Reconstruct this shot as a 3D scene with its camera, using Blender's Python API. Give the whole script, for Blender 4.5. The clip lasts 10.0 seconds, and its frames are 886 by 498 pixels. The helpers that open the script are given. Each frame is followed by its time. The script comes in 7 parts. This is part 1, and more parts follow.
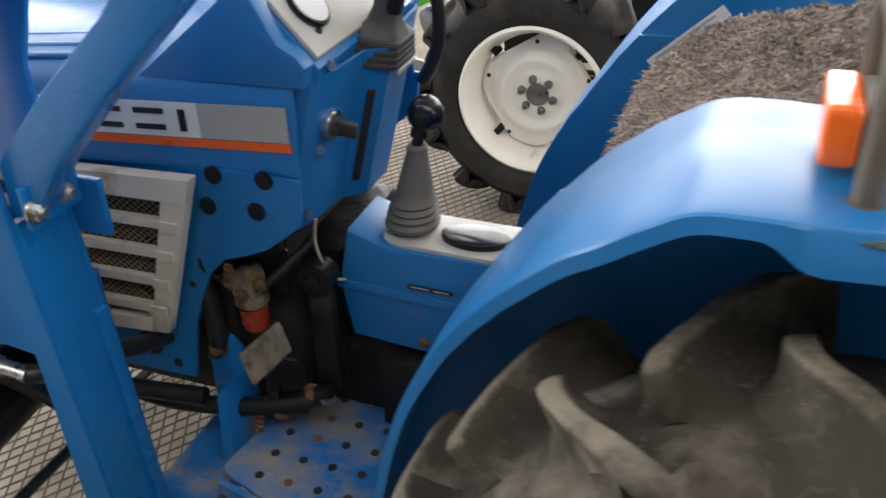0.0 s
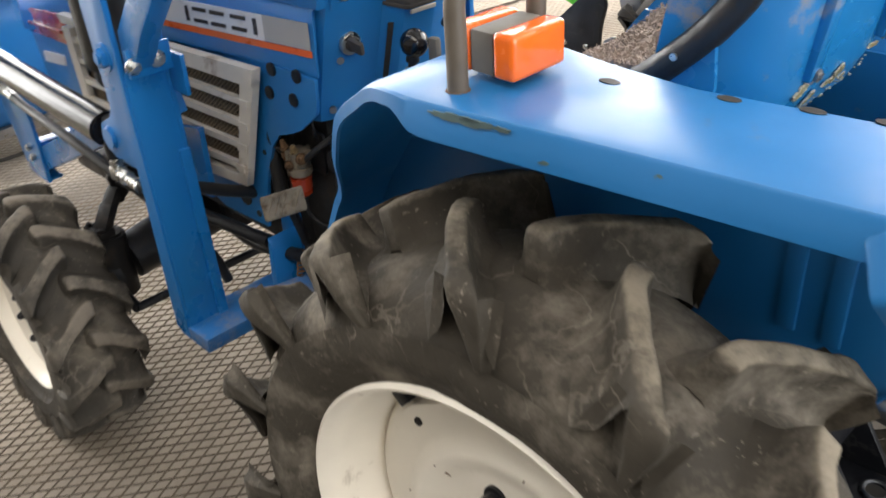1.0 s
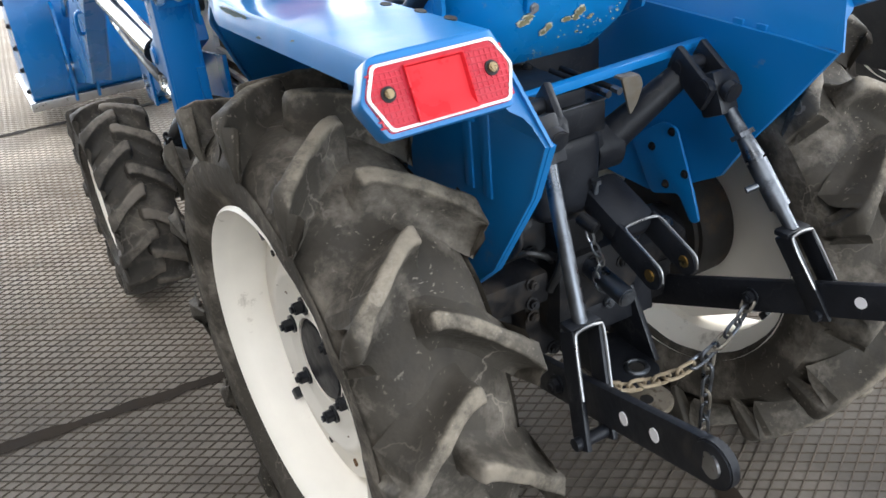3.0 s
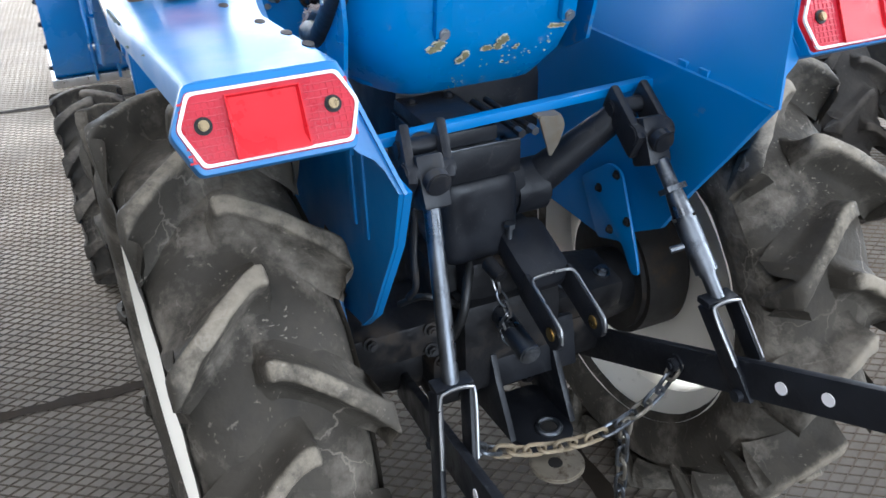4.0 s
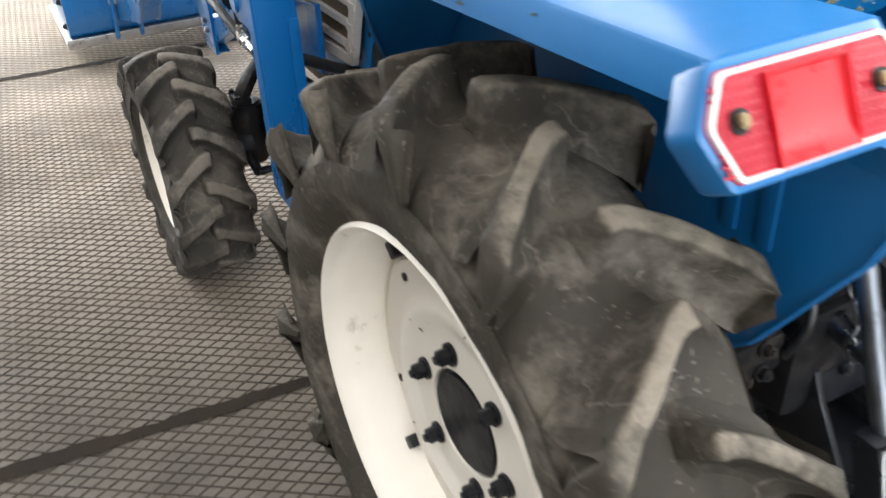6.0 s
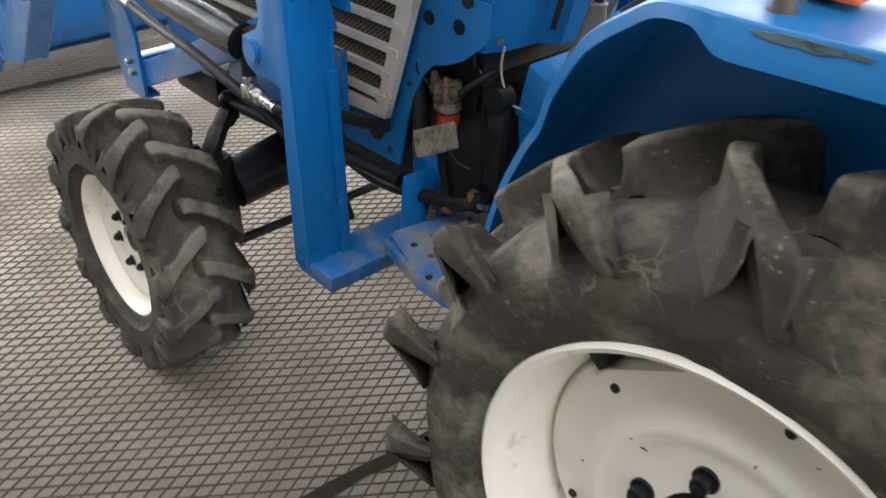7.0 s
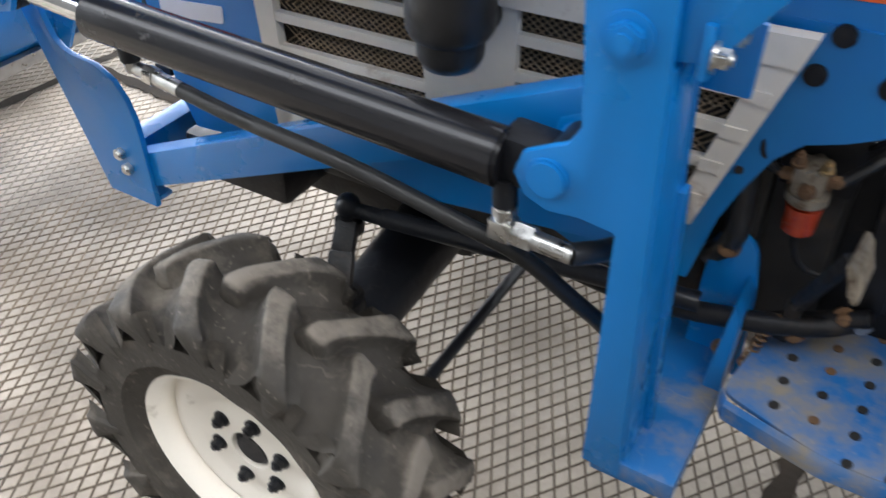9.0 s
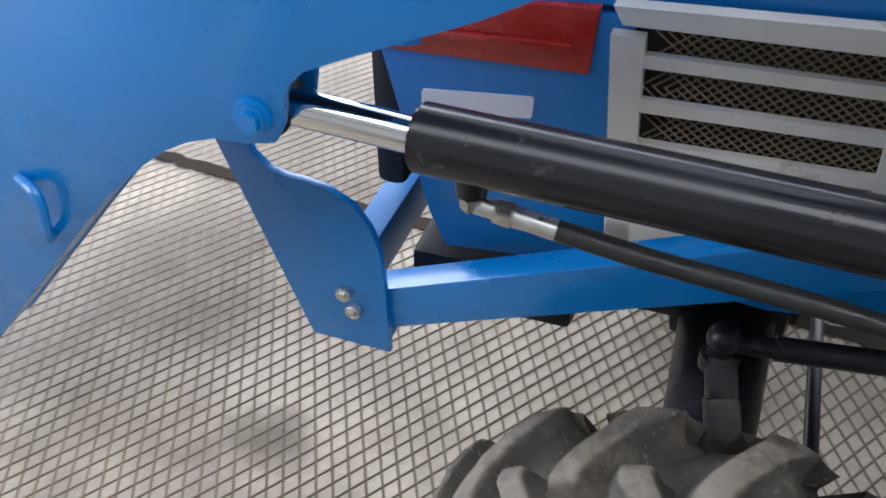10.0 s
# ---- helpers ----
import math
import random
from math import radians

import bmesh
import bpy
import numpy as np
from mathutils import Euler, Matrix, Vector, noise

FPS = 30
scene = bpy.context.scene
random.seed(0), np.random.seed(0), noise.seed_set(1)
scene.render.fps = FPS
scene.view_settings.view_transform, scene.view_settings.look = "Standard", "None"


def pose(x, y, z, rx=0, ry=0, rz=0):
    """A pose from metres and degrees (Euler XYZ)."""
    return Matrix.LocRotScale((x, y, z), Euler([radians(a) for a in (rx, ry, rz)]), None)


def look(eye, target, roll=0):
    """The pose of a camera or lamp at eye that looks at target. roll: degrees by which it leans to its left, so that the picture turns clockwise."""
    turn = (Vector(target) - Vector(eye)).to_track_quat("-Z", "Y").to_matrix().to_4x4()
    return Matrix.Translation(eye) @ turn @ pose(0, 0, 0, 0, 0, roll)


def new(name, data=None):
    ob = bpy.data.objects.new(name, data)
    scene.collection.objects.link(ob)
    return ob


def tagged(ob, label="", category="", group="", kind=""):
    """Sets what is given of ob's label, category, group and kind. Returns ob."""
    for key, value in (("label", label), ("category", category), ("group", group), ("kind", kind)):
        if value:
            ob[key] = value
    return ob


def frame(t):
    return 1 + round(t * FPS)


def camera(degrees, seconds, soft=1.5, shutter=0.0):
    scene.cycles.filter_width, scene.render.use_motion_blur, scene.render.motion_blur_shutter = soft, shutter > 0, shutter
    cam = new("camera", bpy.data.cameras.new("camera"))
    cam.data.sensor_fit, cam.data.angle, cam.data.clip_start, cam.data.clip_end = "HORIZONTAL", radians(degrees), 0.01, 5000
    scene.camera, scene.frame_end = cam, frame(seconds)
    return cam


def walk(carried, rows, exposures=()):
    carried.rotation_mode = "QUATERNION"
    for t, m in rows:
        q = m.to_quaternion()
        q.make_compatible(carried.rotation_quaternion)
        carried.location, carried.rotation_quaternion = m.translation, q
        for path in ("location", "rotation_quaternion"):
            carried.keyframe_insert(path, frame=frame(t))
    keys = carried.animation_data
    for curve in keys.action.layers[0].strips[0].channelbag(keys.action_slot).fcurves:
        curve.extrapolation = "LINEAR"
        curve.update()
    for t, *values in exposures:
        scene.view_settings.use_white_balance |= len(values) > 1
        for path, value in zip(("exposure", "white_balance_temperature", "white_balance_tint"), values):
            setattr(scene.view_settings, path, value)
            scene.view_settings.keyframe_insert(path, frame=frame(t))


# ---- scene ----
cam = camera(53.8, 10.0, soft=1.5, shutter=0.3)
PATH = [
    (0, (-0.122, -0.952, 1.292), (-0.745, 0.632, 0.243), -2.4),
    (0.2, (-0.003, -0.938, 1.296), (-0.721, 0.605, 0.246), -2.3),
    (0.5, (0.183, -0.922, 1.294), (-0.736, 0.517, 0.253), -3.0),
    (0.6, (0.261, -0.902, 1.286), (-0.728, 0.49, 0.243), -3.0),
    (1, (0.478, -0.948, 1.308), (-0.767, 0.229, 0.276), -3.5),
    (1.5, (0.715, -1.014, 1.291), (-0.576, 0.136, 0.286), -1.7),
    (2, (0.908, -0.996, 1.311), (-0.436, 0.099, 0.313), -2.6),
    (2.2, (0.996, -0.955, 1.307), (-0.395, 0.088, 0.318), -3.1),
    (3.3, (1.137, -0.694, 1.295), (-0.426, 0.058, 0.3), -4.1),
    (3.5, (1.129, -0.635, 1.294), (-0.441, 0.108, 0.303), -2.7),
    (4, (1.144, -0.513, 1.289), (-0.454, 0.168, 0.298), -2.0),
    (4.5, (1.164, -0.482, 1.276), (-0.523, -0.038, 0.297), -3.4),
    (5, (1.077, -0.596, 1.246), (-0.583, -0.21, 0.199), -3.1),
    (5.5, (0.957, -0.713, 1.235), (-0.611, -0.129, 0.139), -2.5),
    (6, (0.718, -0.797, 1.231), (-0.778, -0.048, 0.134), -2.4),
    (6.2, (0.616, -0.85, 1.245), (-0.842, -0.051, 0.133), -2.4),
    (7.3, (0.125, -1.077, 1.234), (-1.036, 0.126, 0.136), 0.0),
    (7.5, (0.024, -1.029, 1.25), (-1.133, 0.152, 0.125), -3.7),
    (8, (-0.16, -1.023, 1.231), (-1.162, 0.273, 0.084), -2.2),
    (8.5, (-0.423, -1.056, 1.222), (-1.268, 0.31, 0.031), 0.0),
    (9, (-0.638, -1.019, 1.185), (-1.453, 0.317, -0.059), -0.5),
    (9.4, (-0.886, -0.956, 1.193), (-1.736, 0.347, -0.063), -6.1),
    (9.5, (-0.946, -0.952, 1.184), (-1.803, 0.35, -0.07), -7.1),
    (9.8, (-1.147, -0.957, 1.149), (-1.905, 0.4, -0.109), -6.1),
    (10, (-1.279, -0.955, 1.147), (-1.826, 0.485, -0.129), -1.5),
]
EXPOSURE = [(0, -0.50, 6600, 10), (0.5, -0.34, 6850, 10), (1, -0.12, 6800, 10), (1.5, -0.05, 6600, 10), (2, -0.06, 6450, 10), (3.5, -0.19, 5750, 9), (4, -0.18, 5600, 9), (4.5, -0.20, 5900, 9),
            (5, -0.30, 6350, 10), (5.5, -0.25, 6350, 10), (6, 0.02, 6300, 10), (7.5, -0.14, 6200, 10), (8, 0.08, 6200, 10), (8.5, 0.20, 6150, 10), (9, 0.20, 6050, 10), (9.5, -0.10, 5850, 10), (10, -0.10, 5850, 10)]
walk(cam, [(t, look(eye, target, roll)) for t, eye, target, roll in PATH], EXPOSURE)

# ---- world, light ----
world = bpy.data.worlds.new("overcast_sky")
scene.world = world
world.use_nodes = True
wn = world.node_tree
bg = wn.nodes["Background"]
sky = wn.nodes.new("ShaderNodeTexSky")
sky.sky_type, sky.sun_disc = "NISHITA", False
sky.sun_elevation, sky.sun_rotation = radians(50), radians(120)
sky.air_density, sky.dust_density = 1.0, 4.0
wn.links.new(sky.outputs[0], bg.inputs[0])
bg.inputs[1].default_value = 0.09


def area(name, m, sx, sy, watts, colour=(1, 1, 1)):
    d = bpy.data.lights.new(name, "AREA")
    d.shape, d.size, d.size_y, d.energy, d.color = "RECTANGLE", sx, sy, watts, colour
    ob = new(name, d)
    ob.matrix_world = m
    return ob


# lamps added as daylight fill in unseen roof lights, a north window and gates
for yy, wide, w in ((-2.3, 1.5, 225), (1.0, 1.5, 70), (5.15, 3.4, 980)):
    area("roof_fill_lamp", pose(-0.6, yy, 4.25), 11.8, wide, w, (1.0, 0.985, 0.96))
area("north_fill_lamp", pose(-0.6, 6.95, 2.9, -90, 0, 0), 11.0, 2.4, 900, (0.98, 0.99, 1.0))
area("gate_fill_lamp", pose(-6.95, 1.2, 1.95, 90, 0, -90), 9.4, 3.5, 1120, (0.98, 0.99, 1.0))
area("gate_fill_lamp", pose(5.95, 0.2, 1.95, 90, 0, 90), 5.4, 3.5, 400, (0.93, 0.97, 1.0))


# ---- materials ----
def mat(name, colour, rough=0.5, metal=0.0, var=0.15, scale=18.0, bump=0.0, bump_scale=60.0, dirt=None, dirt_amount=0.0,
        dirt_scale=5.0, coat=0.0, coat_rough=0.17, spec=0.5, rand=0.0, rough_var=0.12):
    """A painted, rubber or metal surface: base colour with fine grain, broad blotches, dirt or rust patches, and bump."""
    m = bpy.data.materials.new(name)
    m.use_nodes = True
    nt = m.node_tree
    n, l = nt.nodes, nt.links
    b = n["Principled BSDF"]
    tc = n.new("ShaderNodeTexCoord")
    fine = n.new("ShaderNodeTexNoise")
    fine.inputs["Scale"].default_value, fine.inputs["Detail"].default_value = scale, 6
    l.new(tc.outputs["Object"], fine.inputs["Vector"])
    broad = n.new("ShaderNodeTexNoise")
    broad.inputs["Scale"].default_value, broad.inputs["Detail"].default_value = scale * 0.18, 3
    l.new(tc.outputs["Object"], broad.inputs["Vector"])
    add = n.new("ShaderNodeMath")
    add.operation = "ADD"
    l.new(fine.outputs["Fac"], add.inputs[0])
    l.new(broad.outputs["Fac"], add.inputs[1])
    ramp = n.new("ShaderNodeMapRange")
    ramp.inputs[1].default_value, ramp.inputs[2].default_value = 0.7, 1.3
    ramp.inputs[3].default_value, ramp.inputs[4].default_value = 1 - var, 1 + var
    l.new(add.outputs[0], ramp.inputs[0])
    mul = n.new("ShaderNodeVectorMath")
    mul.operation = "SCALE"
    mul.inputs[0].default_value = colour
    l.new(ramp.outputs[0], mul.inputs["Scale"])
    out = mul.outputs[0]
    if rand:
        info = n.new("ShaderNodeObjectInfo")
        rr = n.new("ShaderNodeMapRange")
        rr.inputs[3].default_value, rr.inputs[4].default_value = 1 - rand, 1 + rand
        l.new(info.outputs["Random"], rr.inputs[0])
        m2 = n.new("ShaderNodeVectorMath")
        m2.operation = "SCALE"
        l.new(out, m2.inputs[0])
        l.new(rr.outputs[0], m2.inputs["Scale"])
        out = m2.outputs[0]
    rsrc = None
    if dirt:
        dn = n.new("ShaderNodeTexNoise")
        dn.inputs["Scale"].default_value, dn.inputs["Detail"].default_value, dn.inputs["Roughness"].default_value = dirt_scale, 9, 0.68
        l.new(tc.outputs["Object"], dn.inputs["Vector"])
        dr = n.new("ShaderNodeMapRange")
        dr.inputs[1].default_value, dr.inputs[2].default_value = 0.68 - 0.3 * dirt_amount, 0.8 - 0.22 * dirt_amount
        l.new(dn.outputs["Fac"], dr.inputs[0])
        mix = n.new("ShaderNodeMix")
        mix.data_type = "RGBA"
        l.new(dr.outputs[0], mix.inputs["Factor"])
        l.new(out, mix.inputs["A"])
        mix.inputs["B"].default_value = (*dirt, 1)
        out = mix.outputs["Result"]
        rsrc = dr.outputs[0]
    l.new(out, b.inputs["Base Color"])
    b.inputs["Metallic"].default_value = metal
    b.inputs["Specular IOR Level"].default_value = spec
    if coat:
        b.inputs["Coat Weight"].default_value, b.inputs["Coat Roughness"].default_value = coat, coat_rough
    rmap = n.new("ShaderNodeMapRange")
    rmap.inputs[1].default_value, rmap.inputs[2].default_value = 0.35, 0.65
    rmap.inputs[3].default_value, rmap.inputs[4].default_value = max(0.02, rough - rough_var), min(1, rough + rough_var)
    l.new(fine.outputs["Fac"], rmap.inputs[0])
    if rsrc is not None:
        mx = n.new("ShaderNodeMath")
        mx.operation = "MULTIPLY_ADD"
        mx.inputs[1].default_value = 0.3
        mx.use_clamp = True
        l.new(rsrc, mx.inputs[0])
        l.new(rmap.outputs[0], mx.inputs[2])
        l.new(mx.outputs[0], b.inputs["Roughness"])
    else:
        l.new(rmap.outputs[0], b.inputs["Roughness"])
    if bump:
        bn = n.new("ShaderNodeTexNoise")
        bn.inputs["Scale"].default_value, bn.inputs["Detail"].default_value = bump_scale, 5
        l.new(tc.outputs["Object"], bn.inputs["Vector"])
        bp = n.new("ShaderNodeBump")
        bp.inputs["Strength"].default_value, bp.inputs["Distance"].default_value = min(1, bump), 0.004
        l.new(bn.outputs["Fac"], bp.inputs["Height"])
        l.new(bp.outputs[0], b.inputs["Normal"])
    return m


RUST = (0.16, 0.075, 0.03)
BLUE = mat("blue_paint", (0.008, 0.158, 0.425), 0.42, var=0.07, scale=9, dirt=(0.16, 0.19, 0.21), dirt_amount=0.12, dirt_scale=11, coat=0.25, coat_rough=0.36, bump=0.05, bump_scale=25)
BLUE.node_tree.nodes["Principled BSDF"].inputs["Coat Roughness"].default_value = 0.22
BLUE_WORN = mat("worn_blue_paint", (0.008, 0.165, 0.42), 0.32, var=0.12, scale=9, dirt=(0.33, 0.26, 0.16), dirt_amount=0.30, dirt_scale=9, coat=0.15, bump=0.12, bump_scale=30)
BLUE_DUSTY = mat("dusty_blue_paint", (0.012, 0.130, 0.37), 0.45, var=0.12, scale=9, dirt=(0.24, 0.21, 0.16), dirt_amount=0.74, dirt_scale=7, bump=0.15, bump_scale=40)
BLUE_LOADER = mat("new_blue_paint", (0.005, 0.152, 0.445), 0.32, var=0.06, scale=7, coat=0.3, bump=0.04, bump_scale=18)
BLACK = mat("black_paint", (0.009, 0.010, 0.013), 0.40, var=0.3, scale=22, dirt=(0.034, 0.030, 0.026), dirt_amount=0.32, dirt_scale=14, bump=0.2, bump_scale=70, spec=0.32)
OILY = mat("oily_cast_iron", (0.009, 0.009, 0.010), 0.45, var=0.35, scale=26, dirt=(0.042, 0.032, 0.023), dirt_amount=0.5, dirt_scale=13, bump=0.4, bump_scale=60, spec=0.28)
WHITE = mat("cream_wheel_paint", (0.85, 0.80, 0.705), 0.42, var=0.05, scale=14, dirt=(0.36, 0.30, 0.22), dirt_amount=0.16, dirt_scale=12, bump=0.06, bump_scale=40)
HOSE = mat("black_hose", (0.014, 0.014, 0.014), 0.42, var=0.2, scale=40, bump=0.2, bump_scale=140)
GLOSS_BLACK = mat("gloss_black_paint", (0.005, 0.005, 0.006), 0.17, var=0.2, scale=12, coat=0.0, rough_var=0.05, dirt=(0.1, 0.09, 0.075), dirt_amount=0.12, dirt_scale=16)
BARREL = mat("satin_black_paint", (0.010, 0.010, 0.012), 0.21, var=0.2, scale=14, rough_var=0.04, dirt=(0.07, 0.065, 0.058), dirt_amount=0.2, dirt_scale=18)
CHROME = mat("chrome", (0.75, 0.76, 0.77), 0.10, 1.0, var=0.05, rough_var=0.05)
ZINC = mat("zinc_steel", (0.60, 0.60, 0.58), 0.32, 1.0, var=0.15, scale=50)
STEEL = mat("bare_steel", (0.36, 0.36, 0.36), 0.38, 1.0, var=0.2, scale=40, dirt=RUST, dirt_amount=0.2, dirt_scale=20)
RUSTY = mat("rusty_steel", (0.15, 0.085, 0.042), 0.75, 0.2, var=0.35, scale=60, bump=0.3, bump_scale=120)
GRILLE = mat("grey_plastic", (0.66, 0.615, 0.535), 0.40, var=0.10, scale=20, dirt=(0.24, 0.15, 0.08), dirt_amount=0.30, dirt_scale=10, bump=0.08)
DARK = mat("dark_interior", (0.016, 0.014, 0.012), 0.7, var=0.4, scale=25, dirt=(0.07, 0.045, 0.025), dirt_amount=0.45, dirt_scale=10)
MESH = mat("wire_mesh", (0.25, 0.19, 0.12), 0.5, 0.3, var=0.25, scale=40)
RED = mat("red_lens", (0.56, 0.008, 0.016), 0.34, var=0.12, scale=40, coat=0.12, spec=0.35)
LENS_RED = mat("ribbed_red_lens", (0.43, 0.014, 0.030), 0.38, var=0.12, scale=40, coat=0.12, spec=0.35)
BRASS = mat("dull_brass", (0.33, 0.25, 0.14), 0.36, 0.8, var=0.3, scale=90)
PRIMER = mat("cream_primer", (0.46, 0.45, 0.34), 0.6, var=0.2, scale=60)
BARE_OLIVE = mat("weathered_bare_metal", (0.17, 0.15, 0.075), 0.7, var=0.4, scale=120)
RED_DARK = mat("red_panel", (0.42, 0.02, 0.012), 0.25, var=0.15, scale=20, coat=0.3)
AMBER = mat("amber_lens", (0.95, 0.16, 0.012), 0.16, var=0.06, scale=40, coat=0.6)
TRIM_WHITE = mat("white_trim", (0.78, 0.76, 0.73), 0.35, var=0.06)
LABEL = mat("white_label", (0.78, 0.75, 0.75), 0.4, var=0.08)
GREY_DECAL = mat("grey_decal", (0.40, 0.39, 0.37), 0.4, var=0.05)
ORANGE_DECAL = mat("orange_decal", (0.80, 0.13, 0.025), 0.35, var=0.05)
INK = mat("black_ink", (0.012, 0.012, 0.014), 0.4)
BOOT = mat("pale_grey_rubber", (0.155, 0.144, 0.126), 0.62, var=0.12, scale=30, bump=0.15)
DARK_RUBBER = mat("dark_grey_rubber", (0.050, 0.045, 0.042), 0.5, var=0.2, scale=30, bump=0.15)
JOINT = mat("dirt_filled_joint", (0.030, 0.023, 0.017), 0.9, var=0.4, scale=14, bump=0.3, spec=0.1)
GREY_RUBBER = mat("grey_rubber", (0.13, 0.122, 0.108), 0.6, var=0.12, scale=30, bump=0.15)
BEIGE = mat("beige_plastic", (0.50, 0.48, 0.43), 0.45, var=0.08)
BROWN_PAINT = mat("brown_grey_paint", (0.11, 0.09, 0.07), 0.5, var=0.15, scale=40, bump=0.15)
FLEECE = mat("sheepskin", (0.40, 0.335, 0.295), 0.95, var=0.35, scale=55, bump=0.8, bump_scale=110, spec=0.1)
BOWL = mat("red_filter_bowl", (0.30, 0.035, 0.012), 0.25, var=0.1, coat=0.3)
ALLOY = mat("cast_alloy", (0.25, 0.215, 0.165), 0.5, 0.5, var=0.4, scale=40, dirt=(0.09, 0.055, 0.03), dirt_amount=0.55, dirt_scale=45, bump=0.3)
GREEN = mat("green_paint", (0.07, 0.50, 0.03), 0.35, var=0.08, coat=0.2)
GOLD = mat("brassy_plating", (0.55, 0.40, 0.16), 0.35, 1.0, var=0.2, scale=40)
WIRE = mat("grey_cable", (0.42, 0.38, 0.31), 0.5, var=0.1)
WALL = mat("plastered_wall", (0.26, 0.25, 0.235), 0.85, var=0.12, scale=3, dirt=(0.20, 0.19, 0.17), dirt_amount=0.3, dirt_scale=1.2, bump=0.2)
ROOF = mat("sheet_roof", (0.45, 0.45, 0.44), 0.6, var=0.08, scale=3)
STRAND = mat("worn_mat_ribs", (0.155, 0.119, 0.083), 0.8, var=0.4, scale=9, dirt=(0.23, 0.19, 0.145), dirt_amount=0.56, dirt_scale=2.2)
DARK_STEEL = mat("dark_worn_steel", (0.15, 0.16, 0.175), 0.38, 1.0, var=0.3, scale=30, dirt=(0.02, 0.02, 0.022), dirt_amount=0.45, dirt_scale=18)
CHAIN = mat("dusty_chain_steel", (0.26, 0.235, 0.195), 0.45, 0.8, var=0.3, scale=50)
TAN_LINK = mat("rust_tan_steel", (0.27, 0.215, 0.14), 0.6, 0.25, var=0.35, scale=90)
TAN = mat("tan_dusty_paint", (0.115, 0.10, 0.078), 0.6, var=0.3, scale=30, dirt=(0.10, 0.075, 0.045), dirt_amount=0.5, dirt_scale=14)


def weather(m, tint, cracks=9.0, specks=70.0, amount=0.55):
    """Fine light scuff lines and specks on top of a surface."""
    n, l = m.node_tree.nodes, m.node_tree.links
    b = n["Principled BSDF"]
    was = b.inputs["Base Color"].links[0].from_socket
    tc = n.new("ShaderNodeTexCoord")
    bend = n.new("ShaderNodeTexNoise")
    bend.inputs["Scale"].default_value, bend.inputs["Detail"].default_value = 11.0, 5
    l.new(tc.outputs["Object"], bend.inputs["Vector"])
    mix = n.new("ShaderNodeVectorMath")
    mix.operation = "MULTIPLY_ADD"
    mix.inputs[1].default_value = (0.16, 0.16, 0.16)
    l.new(bend.outputs["Color"], mix.inputs[0])
    l.new(tc.outputs["Object"], mix.inputs[2])
    lines = n.new("ShaderNodeTexVoronoi")
    lines.feature = "DISTANCE_TO_EDGE"
    lines.inputs["Scale"].default_value = cracks
    l.new(mix.outputs[0], lines.inputs["Vector"])
    thin = n.new("ShaderNodeMapRange")
    thin.inputs[1].default_value, thin.inputs[2].default_value = 0.004, 0.022
    thin.inputs[3].default_value, thin.inputs[4].default_value = 1.0, 0.0
    l.new(lines.outputs["Distance"], thin.inputs[0])
    where = n.new("ShaderNodeTexNoise")
    where.inputs["Scale"].default_value, where.inputs["Detail"].default_value = 6.0, 4
    l.new(tc.outputs["Object"], where.inputs["Vector"])
    mask = n.new("ShaderNodeMapRange")
    mask.inputs[1].default_value, mask.inputs[2].default_value = 0.50, 0.66
    l.new(where.outputs["Fac"], mask.inputs[0])
    a = n.new("ShaderNodeMath")
    a.operation = "MULTIPLY"
    l.new(thin.outputs[0], a.inputs[0])
    l.new(mask.outputs[0], a.inputs[1])
    dots = n.new("ShaderNodeTexVoronoi")
    dots.inputs["Scale"].default_value = specks
    l.new(mix.outputs[0], dots.inputs["Vector"])
    small = n.new("ShaderNodeMapRange")
    small.inputs[1].default_value, small.inputs[2].default_value = 0.10, 0.22
    small.inputs[3].default_value, small.inputs[4].default_value = 1.0, 0.0
    l.new(dots.outputs["Distance"], small.inputs[0])
    mask2 = n.new("ShaderNodeMapRange")
    mask2.inputs[1].default_value, mask2.inputs[2].default_value = 0.52, 0.42
    l.new(where.outputs["Fac"], mask2.inputs[0])
    c = n.new("ShaderNodeMath")
    c.operation = "MULTIPLY"
    l.new(small.outputs[0], c.inputs[0])
    l.new(mask2.outputs[0], c.inputs[1])
    both = n.new("ShaderNodeMath")
    both.operation = "MAXIMUM"
    l.new(a.outputs[0], both.inputs[0])
    l.new(c.outputs[0], both.inputs[1])
    f = n.new("ShaderNodeMath")
    f.operation = "MULTIPLY"
    f.inputs[1].default_value = amount
    l.new(both.outputs[0], f.inputs[0])
    out = n.new("ShaderNodeMix")
    out.data_type = "RGBA"
    l.new(f.outputs[0], out.inputs["Factor"])
    l.new(was, out.inputs["A"])
    out.inputs["B"].default_value = (*tint, 1)
    l.new(out.outputs["Result"], b.inputs["Base Color"])




